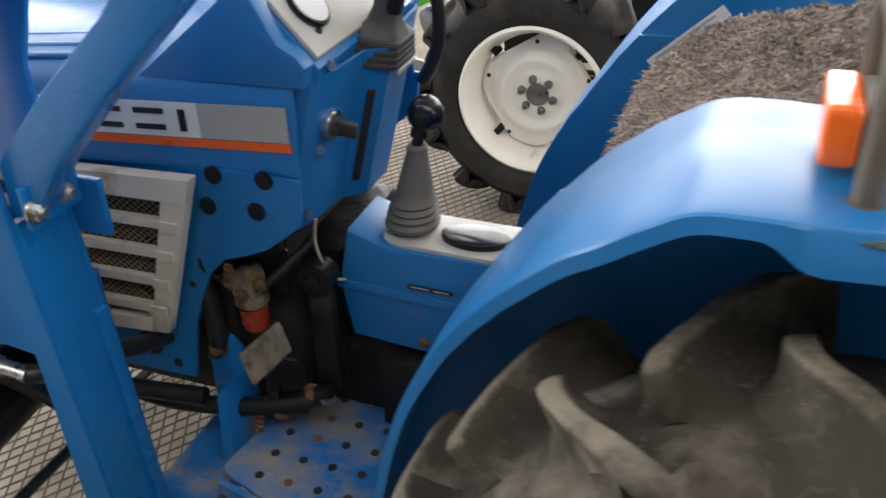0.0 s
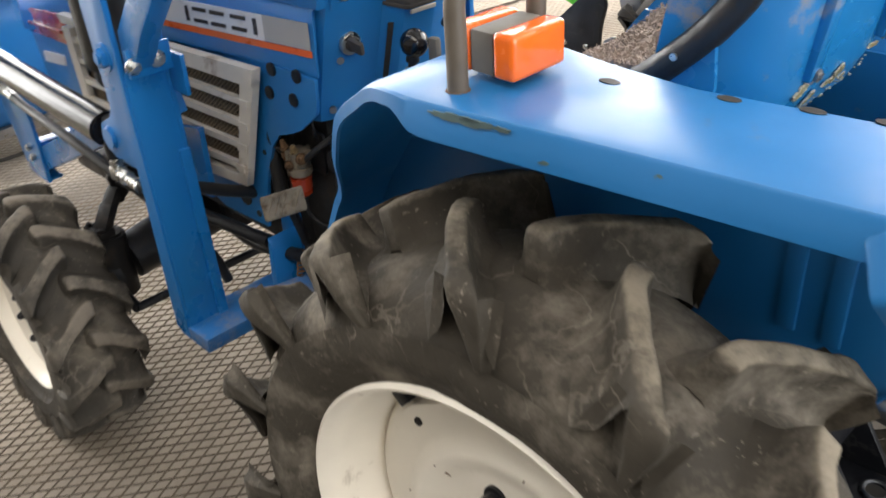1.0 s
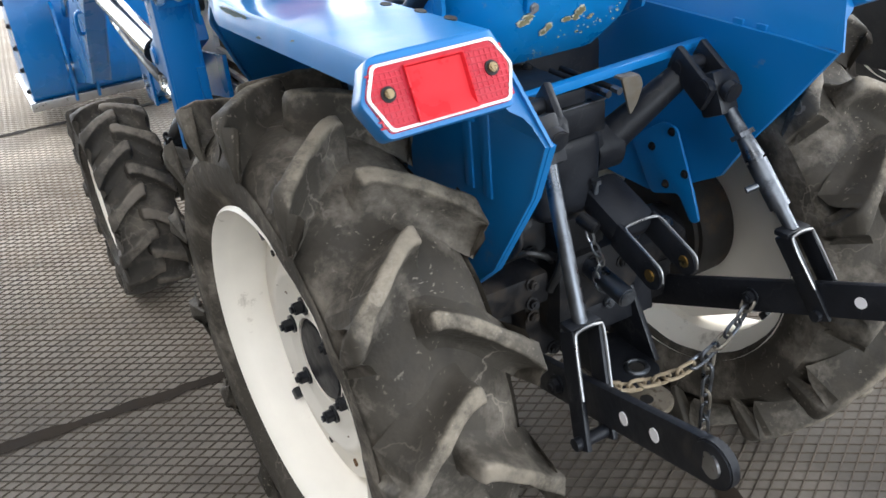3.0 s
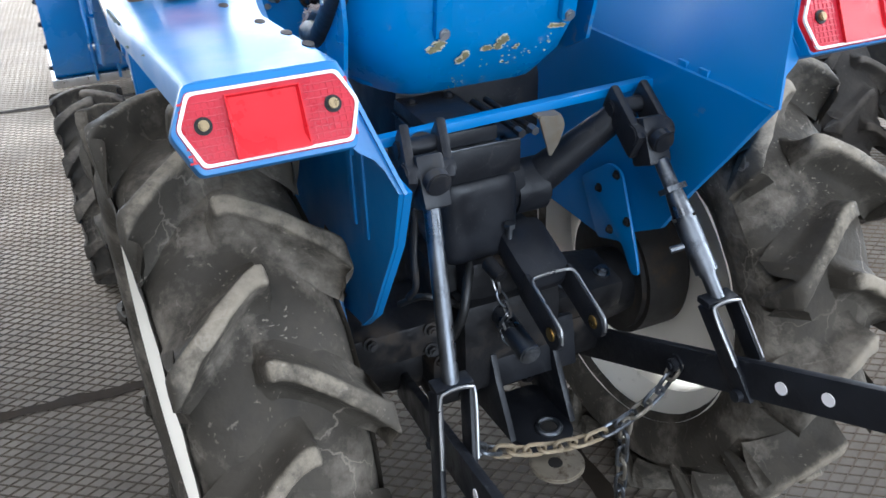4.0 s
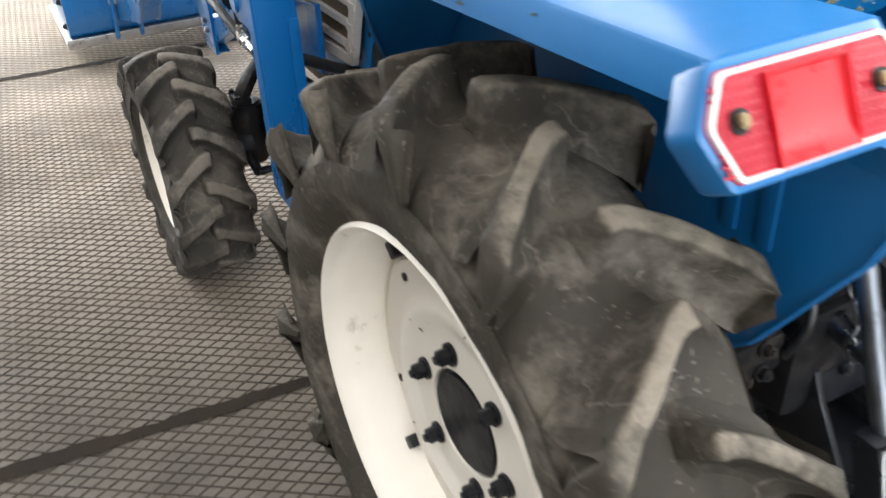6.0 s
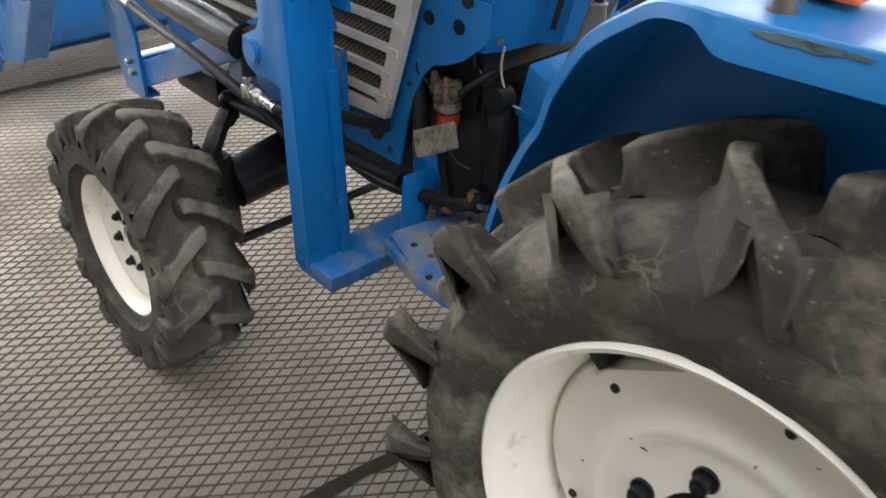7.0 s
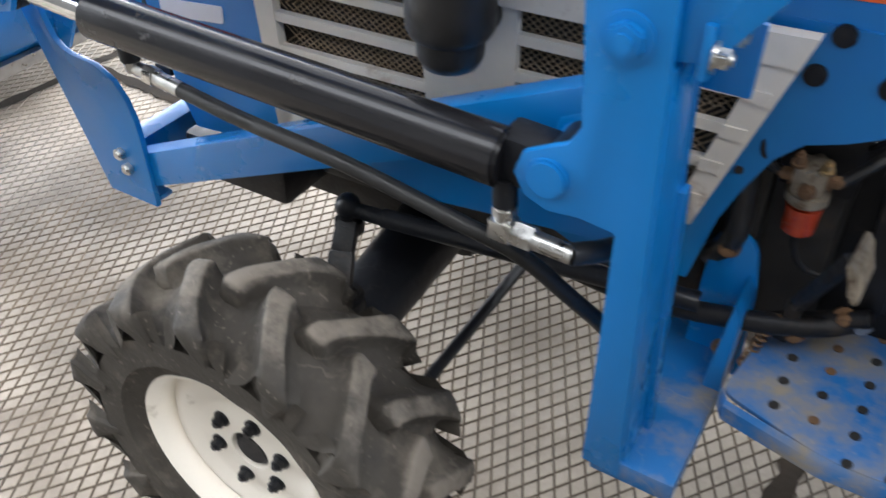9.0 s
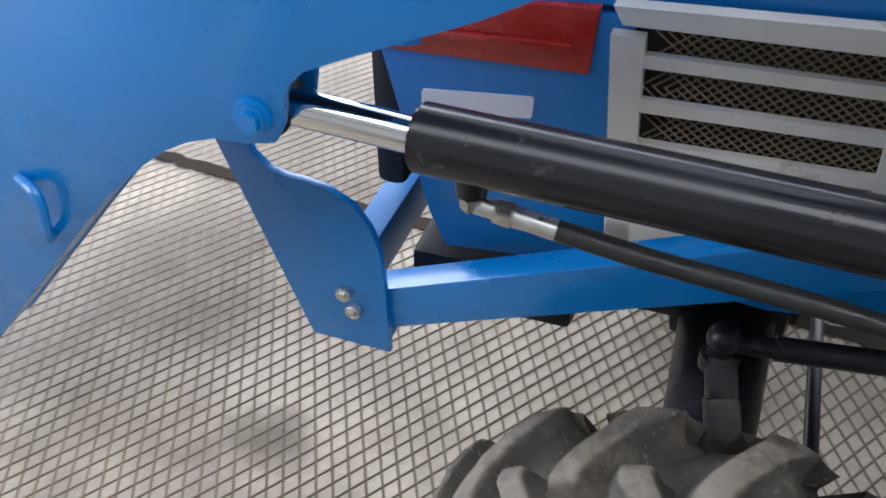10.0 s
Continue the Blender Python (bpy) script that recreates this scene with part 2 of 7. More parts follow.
def tread(name, colour, worn, dust, radius, depth):
    """Tyre rubber about an axle along y: dark, dusty in blotches, with the lug ridges ground pale and rough by the road."""
    m = mat(name, colour, 0.72, var=0.3, scale=30, dirt=dust, dirt_amount=0.60, dirt_scale=7, bump=0.45, bump_scale=90, spec=0.2)
    n, l = m.node_tree.nodes, m.node_tree.links
    b = n["Principled BSDF"]
    was = b.inputs["Base Color"].links[0].from_socket
    tc = n.new("ShaderNodeTexCoord")
    flat = n.new("ShaderNodeVectorMath")
    flat.operation = "MULTIPLY"
    flat.inputs[1].default_value = (1, 0, 1)
    l.new(tc.outputs["Object"], flat.inputs[0])
    far = n.new("ShaderNodeVectorMath")
    far.operation = "LENGTH"
    l.new(flat.outputs[0], far.inputs[0])
    rag = n.new("ShaderNodeTexNoise")
    rag.inputs["Scale"].default_value, rag.inputs["Detail"].default_value, rag.inputs["Roughness"].default_value = 34.0, 8, 0.7
    l.new(tc.outputs["Object"], rag.inputs["Vector"])
    edge = n.new("ShaderNodeMath")
    edge.operation = "MULTIPLY_ADD"
    edge.inputs[1].default_value = depth * 2.6
    l.new(rag.outputs["Fac"], edge.inputs[0])
    l.new(far.outputs["Value"], edge.inputs[2])
    own = n.new("ShaderNodeObjectInfo")
    more = n.new("ShaderNodeMath")
    more.operation = "MULTIPLY_ADD"
    more.inputs[1].default_value = -0.55 * depth
    l.new(own.outputs["Random"], more.inputs[0])
    l.new(edge.outputs[0], more.inputs[2])
    ground = n.new("ShaderNodeMapRange")
    ground.interpolation_type = "SMOOTHSTEP"
    ground.inputs[1].default_value, ground.inputs[2].default_value = radius + 0.05 * depth, radius + 1.40 * depth
    l.new(more.outputs[0], ground.inputs[0])
    mix = n.new("ShaderNodeMix")
    mix.data_type = "RGBA"
    l.new(ground.outputs[0], mix.inputs["Factor"])
    l.new(was, mix.inputs["A"])
    mix.inputs["B"].default_value = (*worn, 1)
    l.new(mix.outputs["Result"], b.inputs["Base Color"])
    weather(m, tuple(1.5 * v for v in dust), 10.0, 70.0, 0.5)
    return m


LUG_REAR = tread("worn_tread_rubber", (0.056, 0.049, 0.039), (0.25, 0.215, 0.165), (0.205, 0.18, 0.147), 0.457, 0.012)
LUG_FRONT = tread("dark_tread_rubber", (0.058, 0.052, 0.044), (0.19, 0.165, 0.135), (0.155, 0.135, 0.110), 0.273, 0.010)
LUG_NEIGHBOUR = tread("black_tread_rubber", (0.030, 0.027, 0.024), (0.075, 0.066, 0.056), (0.060, 0.053, 0.045), 0.366, 0.010)
weather(BLUE_DUSTY, (0.30, 0.27, 0.22), 10.0, 80.0, 0.4)
weather(BLACK, (0.12, 0.115, 0.11), 8.0, 110.0, 0.18)


def floor_material():
    m = bpy.data.materials.new("dusty_concrete")
    m.use_nodes = True
    n, l = m.node_tree.nodes, m.node_tree.links
    b = n["Principled BSDF"]
    tc = n.new("ShaderNodeTexCoord")
    noises = []
    for s, d in ((1.1, 5), (6.0, 7), (70.0, 4)):
        q = n.new("ShaderNodeTexNoise")
        q.inputs["Scale"].default_value, q.inputs["Detail"].default_value = s, d
        l.new(tc.outputs["Object"], q.inputs["Vector"])
        noises.append(q.outputs["Fac"])
    ramp = n.new("ShaderNodeValToRGB")
    e = ramp.color_ramp.elements
    e[0].position, e[0].color = 0.32, (0.43, 0.365, 0.292, 1)
    e[1].position, e[1].color = 0.62, (0.67, 0.582, 0.475, 1)
    l.new(noises[1], ramp.inputs[0])
    stain = n.new("ShaderNodeMapRange")
    stain.inputs[1].default_value, stain.inputs[2].default_value = 0.54, 0.68
    stain.inputs[3].default_value, stain.inputs[4].default_value = 1.0, 0.52
    l.new(noises[0], stain.inputs[0])
    grain = n.new("ShaderNodeMapRange")
    grain.inputs[3].default_value, grain.inputs[4].default_value = 0.82, 1.18
    l.new(noises[2], grain.inputs[0])
    mm = n.new("ShaderNodeMath")
    mm.operation = "MULTIPLY"
    l.new(stain.outputs[0], mm.inputs[0])
    l.new(grain.outputs[0], mm.inputs[1])
    # bays behind x = -2.4: dirt, and daylight falling off rearward painted as darker colour
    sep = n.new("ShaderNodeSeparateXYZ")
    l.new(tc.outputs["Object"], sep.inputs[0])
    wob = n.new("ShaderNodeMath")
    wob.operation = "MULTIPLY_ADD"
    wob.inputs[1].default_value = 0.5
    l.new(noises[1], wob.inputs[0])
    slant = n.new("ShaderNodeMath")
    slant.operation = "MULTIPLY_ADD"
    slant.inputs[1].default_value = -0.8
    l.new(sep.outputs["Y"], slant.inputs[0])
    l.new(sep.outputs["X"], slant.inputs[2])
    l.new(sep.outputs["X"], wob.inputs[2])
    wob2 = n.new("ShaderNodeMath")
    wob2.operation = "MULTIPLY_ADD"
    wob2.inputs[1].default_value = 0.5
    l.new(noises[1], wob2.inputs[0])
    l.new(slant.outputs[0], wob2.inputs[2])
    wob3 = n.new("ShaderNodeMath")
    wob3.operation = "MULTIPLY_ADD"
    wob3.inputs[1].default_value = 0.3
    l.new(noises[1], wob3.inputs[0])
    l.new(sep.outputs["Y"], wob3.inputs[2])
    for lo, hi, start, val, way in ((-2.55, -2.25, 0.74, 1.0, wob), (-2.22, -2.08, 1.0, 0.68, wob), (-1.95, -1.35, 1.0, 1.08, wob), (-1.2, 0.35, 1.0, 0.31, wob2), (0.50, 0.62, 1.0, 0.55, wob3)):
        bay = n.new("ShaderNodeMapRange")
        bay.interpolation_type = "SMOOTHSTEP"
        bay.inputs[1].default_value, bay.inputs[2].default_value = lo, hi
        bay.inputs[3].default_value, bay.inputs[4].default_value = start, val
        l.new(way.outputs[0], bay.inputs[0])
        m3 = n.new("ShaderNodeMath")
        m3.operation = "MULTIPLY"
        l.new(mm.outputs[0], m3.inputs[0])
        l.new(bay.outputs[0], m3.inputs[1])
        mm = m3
    # two old oil stains in front of the tractor
    for at, rad in (((-1.87, -0.20, 0), 0.11), ((-1.90, -0.39, 0), 0.16)):
        dist = n.new("ShaderNodeVectorMath")
        dist.operation = "DISTANCE"
        dist.inputs[1].default_value = at
        l.new(tc.outputs["Object"], dist.inputs[0])
        ragged = n.new("ShaderNodeMath")
        ragged.operation = "MULTIPLY_ADD"
        ragged.inputs[1].default_value = 0.22
        l.new(noises[1], ragged.inputs[0])
        l.new(dist.outputs["Value"], ragged.inputs[2])
        spot = n.new("ShaderNodeMapRange")
        spot.inputs[1].default_value, spot.inputs[2].default_value = rad, rad + 0.10
        spot.inputs[3].default_value, spot.inputs[4].default_value = 0.55, 1.0
        l.new(ragged.outputs[0], spot.inputs[0])
        m3 = n.new("ShaderNodeMath")
        m3.operation = "MULTIPLY"
        l.new(mm.outputs[0], m3.inputs[0])
        l.new(spot.outputs[0], m3.inputs[1])
        mm = m3
    sc = n.new("ShaderNodeVectorMath")
    sc.operation = "SCALE"
    l.new(ramp.outputs[0], sc.inputs[0])
    l.new(mm.outputs[0], sc.inputs["Scale"])
    l.new(sc.outputs[0], b.inputs["Base Color"])
    b.inputs["Roughness"].default_value = 0.85
    bp = n.new("ShaderNodeBump")
    bp.inputs["Strength"].default_value, bp.inputs["Distance"].default_value = 0.4, 0.003
    l.new(noises[2], bp.inputs["Height"])
    l.new(bp.outputs[0], b.inputs["Normal"])
    return m


FLOOR = floor_material()


def soil_and_shade(m, x_lo, x_hi, left):
    """Ground-in dirt plus painted fall-off of light: colour darkens rearward with a ragged edge."""
    n, l = m.node_tree.nodes, m.node_tree.links
    b = n["Principled BSDF"]
    was = b.inputs["Base Color"].links[0].from_socket
    tc = n.new("ShaderNodeTexCoord")
    rag = n.new("ShaderNodeTexNoise")
    rag.inputs["Scale"].default_value, rag.inputs["Detail"].default_value = 3.0, 7
    l.new(tc.outputs["Object"], rag.inputs["Vector"])
    sep = n.new("ShaderNodeSeparateXYZ")
    l.new(tc.outputs["Object"], sep.inputs[0])
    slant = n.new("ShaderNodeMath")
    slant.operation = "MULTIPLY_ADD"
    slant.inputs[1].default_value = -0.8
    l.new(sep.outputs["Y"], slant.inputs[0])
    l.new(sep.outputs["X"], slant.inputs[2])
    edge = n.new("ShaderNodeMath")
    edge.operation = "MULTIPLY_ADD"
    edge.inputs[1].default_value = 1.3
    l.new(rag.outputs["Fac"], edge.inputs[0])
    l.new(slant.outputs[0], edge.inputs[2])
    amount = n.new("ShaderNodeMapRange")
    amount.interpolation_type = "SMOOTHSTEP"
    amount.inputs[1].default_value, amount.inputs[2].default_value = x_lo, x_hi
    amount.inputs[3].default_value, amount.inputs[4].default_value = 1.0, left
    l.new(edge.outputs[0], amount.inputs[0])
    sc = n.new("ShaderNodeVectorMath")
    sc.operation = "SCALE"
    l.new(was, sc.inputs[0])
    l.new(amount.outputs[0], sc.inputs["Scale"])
    # ribs blended paler over the bay towards the open gate
    drift = n.new("ShaderNodeMath")
    drift.operation = "MULTIPLY_ADD"
    drift.inputs[1].default_value = 0.5
    l.new(rag.outputs["Fac"], drift.inputs[0])
    l.new(sep.outputs["X"], drift.inputs[2])
    pale = n.new("ShaderNodeMapRange")
    pale.interpolation_type = "SMOOTHSTEP"
    pale.inputs[1].default_value, pale.inputs[2].default_value = -2.25, -1.95
    pale.inputs[3].default_value, pale.inputs[4].default_value = 0.6, 0.0
    l.new(drift.outputs[0], pale.inputs[0])
    dusty = n.new("ShaderNodeMix")
    dusty.data_type = "RGBA"
    l.new(pale.outputs[0], dusty.inputs["Factor"])
    l.new(sc.outputs[0], dusty.inputs["A"])
    dusty.inputs["B"].default_value = (0.42, 0.37, 0.305, 1)
    l.new(dusty.outputs["Result"], b.inputs["Base Color"])


soil_and_shade(STRAND, -1.3, 0.8, 0.32)


# ---- mesh helpers ----
def thing(name, label, category, at=(0, 0, 0), group="", kind=""):
    ob = new(name)
    ob.location = at
    ob.empty_display_size = 0.1
    return tagged(ob, label, category, group, kind)


def finish(bm, name, material, smooth=40):
    bmesh.ops.recalc_face_normals(bm, faces=bm.faces)
    me = bpy.data.meshes.new(name)
    bm.to_mesh(me)
    bm.free()
    me.materials.append(material)
    if smooth:
        me.shade_smooth()
        me.set_sharp_from_angle(angle=radians(smooth))
    return me


def part(name, bm, material, parent, label="", smooth=40):
    """One mesh under a thing or a part; the mesh is given in world places."""
    ob = new(name, finish(bm, name, material, smooth))
    ob.parent = parent
    o = Vector((0, 0, 0))
    p = parent
    while p is not None:
        o += p.location
        p = p.parent
    ob.location = -o
    return tagged(ob, label)


def solo(name, bm, material, label, category, kind="", smooth=40, group=""):
    return tagged(new(name, finish(bm, name, material, smooth)), label, category, group, kind)


def add_piece(bm, other):
    me = bpy.data.meshes.new("piece")
    other.to_mesh(me)
    other.free()
    bm.from_mesh(me)
    bpy.data.meshes.remove(me)
    return bm


def box(bm, lo, hi, bev=0.0, turn=None, seg=2):
    """A box between two corners, bevelled, turned about its own centre by a pose."""
    q = bmesh.new()
    c = [(a + b) / 2 for a, b in zip(lo, hi)]
    bmesh.ops.create_cube(q, size=1, matrix=Matrix.Diagonal((*[abs(b - a) for a, b in zip(lo, hi)], 1)))
    if bev:
        bmesh.ops.bevel(q, geom=list(q.edges), offset=bev, segments=seg, affect="EDGES", profile=0.6)
    bmesh.ops.transform(q, matrix=Matrix.Translation(c) @ (turn or Matrix()), verts=q.verts)
    return add_piece(bm, q)


def frame_to(a, b):
    a, b = Vector(a), Vector(b)
    return Matrix.Translation(a) @ (b - a).to_track_quat("Z", "Y").to_matrix().to_4x4(), (b - a).length


def cyl(bm, a, b, r, r2=None, seg=24, bev=0.0, caps=True):
    q = bmesh.new()
    m, length = frame_to(a, b)
    bmesh.ops.create_cone(q, cap_ends=caps, segments=seg, radius1=r, radius2=r if r2 is None else r2, depth=length, matrix=Matrix.Translation((0, 0, length / 2)))
    if bev:
        bmesh.ops.bevel(q, geom=[e for e in q.edges if e.calc_face_angle(0) > 0.9], offset=bev, segments=2, affect="EDGES")
    bmesh.ops.transform(q, matrix=m, verts=q.verts)
    return add_piece(bm, q)


def bar(bm, a, b, w, h, bev=0.004, up=(0, 0, 1)):
    """A bar from a to b; w along the side, h along up."""
    a, b = Vector(a), Vector(b)
    x = (b - a).normalized()
    y = Vector(up).cross(x).normalized()
    z = x.cross(y)
    m = Matrix((x, y, z)).transposed().to_4x4()
    q = bmesh.new()
    bmesh.ops.create_cube(q, size=1, matrix=Matrix.Diagonal(((b - a).length, w, h, 1)))
    if bev:
        bmesh.ops.bevel(q, geom=list(q.edges), offset=bev, segments=2, affect="EDGES", profile=0.6)
    bmesh.ops.transform(q, matrix=Matrix.Translation((a + b) / 2) @ m, verts=q.verts)
    return add_piece(bm, q)


def smooth_path(pts, n=6):
    """A Catmull-Rom curve through points."""
    p = [Vector(v) for v in pts]
    p = [p[0] * 2 - p[1]] + p + [p[-1] * 2 - p[-2]]
    out = []
    for i in range(1, len(p) - 2):
        for k in range(n):
            t = k / n
            out.append(0.5 * (2 * p[i] + (p[i + 1] - p[i - 1]) * t + (2 * p[i - 1] - 5 * p[i] + 4 * p[i + 1] - p[i + 2]) * t * t
                              + (3 * p[i] - p[i - 1] - 3 * p[i + 1] + p[i + 2]) * t ** 3))
    out.append(p[-2])
    return out


def tube(bm, pts, r, seg=12, n=6, closed=False):
    path = smooth_path(pts, n) if n > 1 else [Vector(v) for v in pts]
    rings, side = [], None
    for i, c in enumerate(path):
        if closed:
            d = (path[(i + 1) % len(path)] - path[i - 1]).normalized()
        else:
            d = (path[min(i + 1, len(path) - 1)] - path[max(i - 1, 0)]).normalized()
        if side is None:
            side = d.orthogonal().normalized()
        side = (side - d * side.dot(d)).normalized()
        up = d.cross(side)
        rings.append([bm.verts.new(c + r * (math.cos(a) * side + math.sin(a) * up)) for a in [2 * math.pi * k / seg for k in range(seg)]])
    pairs = list(zip(rings, rings[1:])) + ([(rings[-1], rings[0])] if closed else [])
    for u, v in pairs:
        for k in range(seg):
            bm.faces.new((u[k], u[(k + 1) % seg], v[(k + 1) % seg], v[k]))
    if not closed:
        bm.faces.new(rings[0][::-1])
        bm.faces.new(rings[-1])
    return bm


def prism(bm, poly, a, b, axis="y", bev=0.0, seg=2):
    """A polygon given in the two other axes, extruded along one axis from a to b."""
    q = bmesh.new()

    def place(u, v, w):
        return {"y": (u, w, v), "x": (w, u, v), "z": (u, v, w)}[axis]

    lo = [q.verts.new(place(u, v, a)) for u, v in poly]
    hi = [q.verts.new(place(u, v, b)) for u, v in poly]
    q.faces.new(lo)
    q.faces.new(hi[::-1])
    for i in range(len(poly)):
        j = (i + 1) % len(poly)
        q.faces.new((lo[i], lo[j], hi[j], hi[i]))
    bmesh.ops.recalc_face_normals(q, faces=q.faces)
    if bev:
        rim = set(lo) | set(hi)
        edges = [e for e in q.edges if (e.verts[0] in lo) == (e.verts[1] in lo) and e.verts[0] in rim]
        bmesh.ops.bevel(q, geom=edges, offset=bev, segments=seg, affect="EDGES", profile=0.6)
    return add_piece(bm, q)


def lathe(bm, prof, centre, seg=64):
    """A profile of (radius, y) turned about the y axis through centre."""
    cx, cy, cz = centre
    rings = []
    for r, y in prof:
        rings.append([bm.verts.new((cx + r * math.cos(a), cy + y, cz + r * math.sin(a))) for a in [2 * math.pi * k / seg for k in range(seg)]])
    for u, v in zip(rings, rings[1:]):
        for k in range(seg):
            bm.faces.new((u[k], u[(k + 1) % seg], v[(k + 1) % seg], v[k]))
    return bm


def hexbolt(bm, c, d, r, h, washer=True):
    """A hexagon head at c standing out along d."""
    d = Vector(d).normalized()
    c = Vector(c)
    if washer:
        cyl(bm, c, c + d * h * 0.25, r * 1.35, seg=20)
    cyl(bm, c, c + d * h, r, seg=6, bev=r * 0.12)
    return cyl(bm, c, c + d * (h * 1.25), r * 0.5, seg=12)


def sheet(bm, rows, thick):
    """A grid of points made into a thin solid sheet."""
    q = bmesh.new()
    g = [[q.verts.new(p) for p in row] for row in rows]
    for a, b in zip(g, g[1:]):
        for k in range(len(a) - 1):
            q.faces.new((a[k], a[k + 1], b[k + 1], b[k]))
    bmesh.ops.recalc_face_normals(q, faces=q.faces)
    bmesh.ops.solidify(q, geom=list(q.faces), thickness=thick)
    return add_piece(bm, q)


def rounded(poly, r, n=4):
    """Rounds a polygon's corners by r."""
    out = []
    m = len(poly)
    for i in range(m):
        p, a, b = Vector(poly[i]), Vector(poly[i - 1]), Vector(poly[(i + 1) % m])
        da, db = (a - p), (b - p)
        k = min(r, da.length * 0.45, db.length * 0.45)
        s, e = p + da.normalized() * k, p + db.normalized() * k
        for j in range(n + 1):
            t = j / n
            out.append(tuple((1 - t) ** 2 * s + 2 * t * (1 - t) * p + t * t * e))
    return out


# ---- hall ----
def hall():
    bm = bmesh.new()
    box(bm, (-7.2, -7.2, -0.12), (6.2, 7.2, 0.0))
    solo("floor", bm, FLOOR, "dusty grey-brown concrete floor with dark stains and painted shade to the rear", "floor", "structure")
    # raised diamond ribs of the floor matting, in four bays with dark joints between
    rib = bmesh.new()
    dx, dy = 0.030, 0.050
    x0, x1, y0, y1 = -5.2, 3.4, -3.6, 3.6
    w, h = 0.0021, 0.0023

    def strip(a, b):
        a, b = Vector(a), Vector(b)
        d = (b - a).normalized()
        s = Vector((-d.y, d.x, 0)) * w
        t = s * 0.45
        up = Vector((0, 0, h))
        v = [rib.verts.new(p) for p in (a - s, a - t + up, a + t + up, a + s, b - s, b - t + up, b + t + up, b + s)]
        for i, j in ((0, 1), (1, 2), (2, 3)):
            rib.faces.new((v[i], v[j], v[j + 4], v[i + 4]))

    for sgn in (1, -1):
        c = -400
        while c < 400:
            # line: x / dx + sgn * y / dy = c
            pts = []
            for x in (x0, x1):
                y = (c - x / dx) * dy * sgn
                if y0 <= y <= y1:
                    pts.append((x, y, 0))
            for y in (y0, y1):
                x = (c - sgn * y / dy) * dx
                if x0 < x < x1:
                    pts.append((x, y, 0))
            if len(pts) >= 2:
                strip(pts[0], pts[1])
            c += 1
    laid = pose(-0.60, 0.311, 0) @ pose(0, 0, 0, 0, 0, -4.2) @ pose(0.675, -0.397, 0)
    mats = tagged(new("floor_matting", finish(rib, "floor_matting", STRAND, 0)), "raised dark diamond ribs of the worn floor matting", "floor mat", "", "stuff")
    seam = bmesh.new()
    rng = random.Random(21)

    def ragged(along, at, lo, hi):
        left, right, u = [], [], lo
        while u < hi:
            left.append((u, at - rng.uniform(0.011, 0.024)))
            right.append((u, at + rng.uniform(0.011, 0.024)))
            u += rng.uniform(0.02, 0.05)
        for k in range(len(left) - 1):
            quad = [left[k], left[k + 1], right[k + 1], right[k]]
            seam.faces.new([seam.verts.new((a, b, 0.0043) if along == "x" else (b, a, 0.0043)) for a, b in quad])

    ragged("y", -0.675, -3.6, 3.6)
    ragged("y", -2.85, -3.6, 3.6)
    ragged("x", 0.397, -5.2, 3.4)
    joint = tagged(new("floor_joint", finish(seam, "floor_joint", JOINT, 0)), "dark dirt-filled joints between the mats", "floor", "", "structure")
    mats.matrix_world = joint.matrix_world = laid
    # unseen walls with thickness, gates left open; these and the roof shape the light
    wall = bmesh.new()
    box(wall, (-7.2, -7.2, 0), (-7.0, -3.6, 4.4))
    box(wall, (-7.2, 6.0, 0), (-7.0, 7.2, 4.4))
    box(wall, (-7.2, -3.6, 3.75), (-7.0, 6.0, 4.4))
    solo("wall_west", wall, WALL, "unseen grey plastered hall wall with an open gate to let light in", "wall", "structure")
    wall = bmesh.new()
    box(wall, (-7.0, -7.2, 0), (6.0, -7.0, 4.4))
    solo("wall_south", wall, WALL, "unseen plain grey plastered hall wall", "wall", "structure")
    wall = bmesh.new()
    box(wall, (-7.0, 7.0, 0), (6.0, 7.2, 1.7))
    box(wall, (-7.0, 7.0, 4.1), (6.0, 7.2, 4.4))
    box(wall, (-7.0, 7.0, 1.7), (-6.2, 7.2, 4.1))
    box(wall, (5.0, 7.0, 1.7), (6.0, 7.2, 4.1))
    solo("wall_north", wall, WALL, "unseen grey plastered hall wall with a long window band added for light", "wall", "structure")
    wall = bmesh.new()
    box(wall, (6.0, -7.2, 0), (6.2, -2.6, 4.4))
    box(wall, (6.0, 3.0, 0), (6.2, 7.2, 4.4))
    box(wall, (6.0, -2.6, 3.75), (6.2, 3.0, 4.4))
    solo("wall_east", wall, WALL, "unseen grey plastered hall wall with an open gate to let light in", "wall", "structure")
    # unseen roof, its open strips placed to suit the added lamps
    roof = bmesh.new()
    ys = [-7.2, -3.1, -1.5, 0.2, 1.8, 3.4, 6.9, 7.2]
    for a, b in zip(ys[::2], ys[1::2]):
        box(roof, (-7.2, a, 4.4), (6.2, b, 4.5))
    for a, b in zip(ys[1::2], ys[2::2]):
        box(roof, (-7.2, a, 4.4), (-6.6, b, 4.5))
        box(roof, (5.4, a, 4.4), (6.2, b, 4.5))
    solo("ceiling", roof, ROOF, "unseen pale sheet roof with three long open roof lights added for light", "ceiling", "structure")


hall()


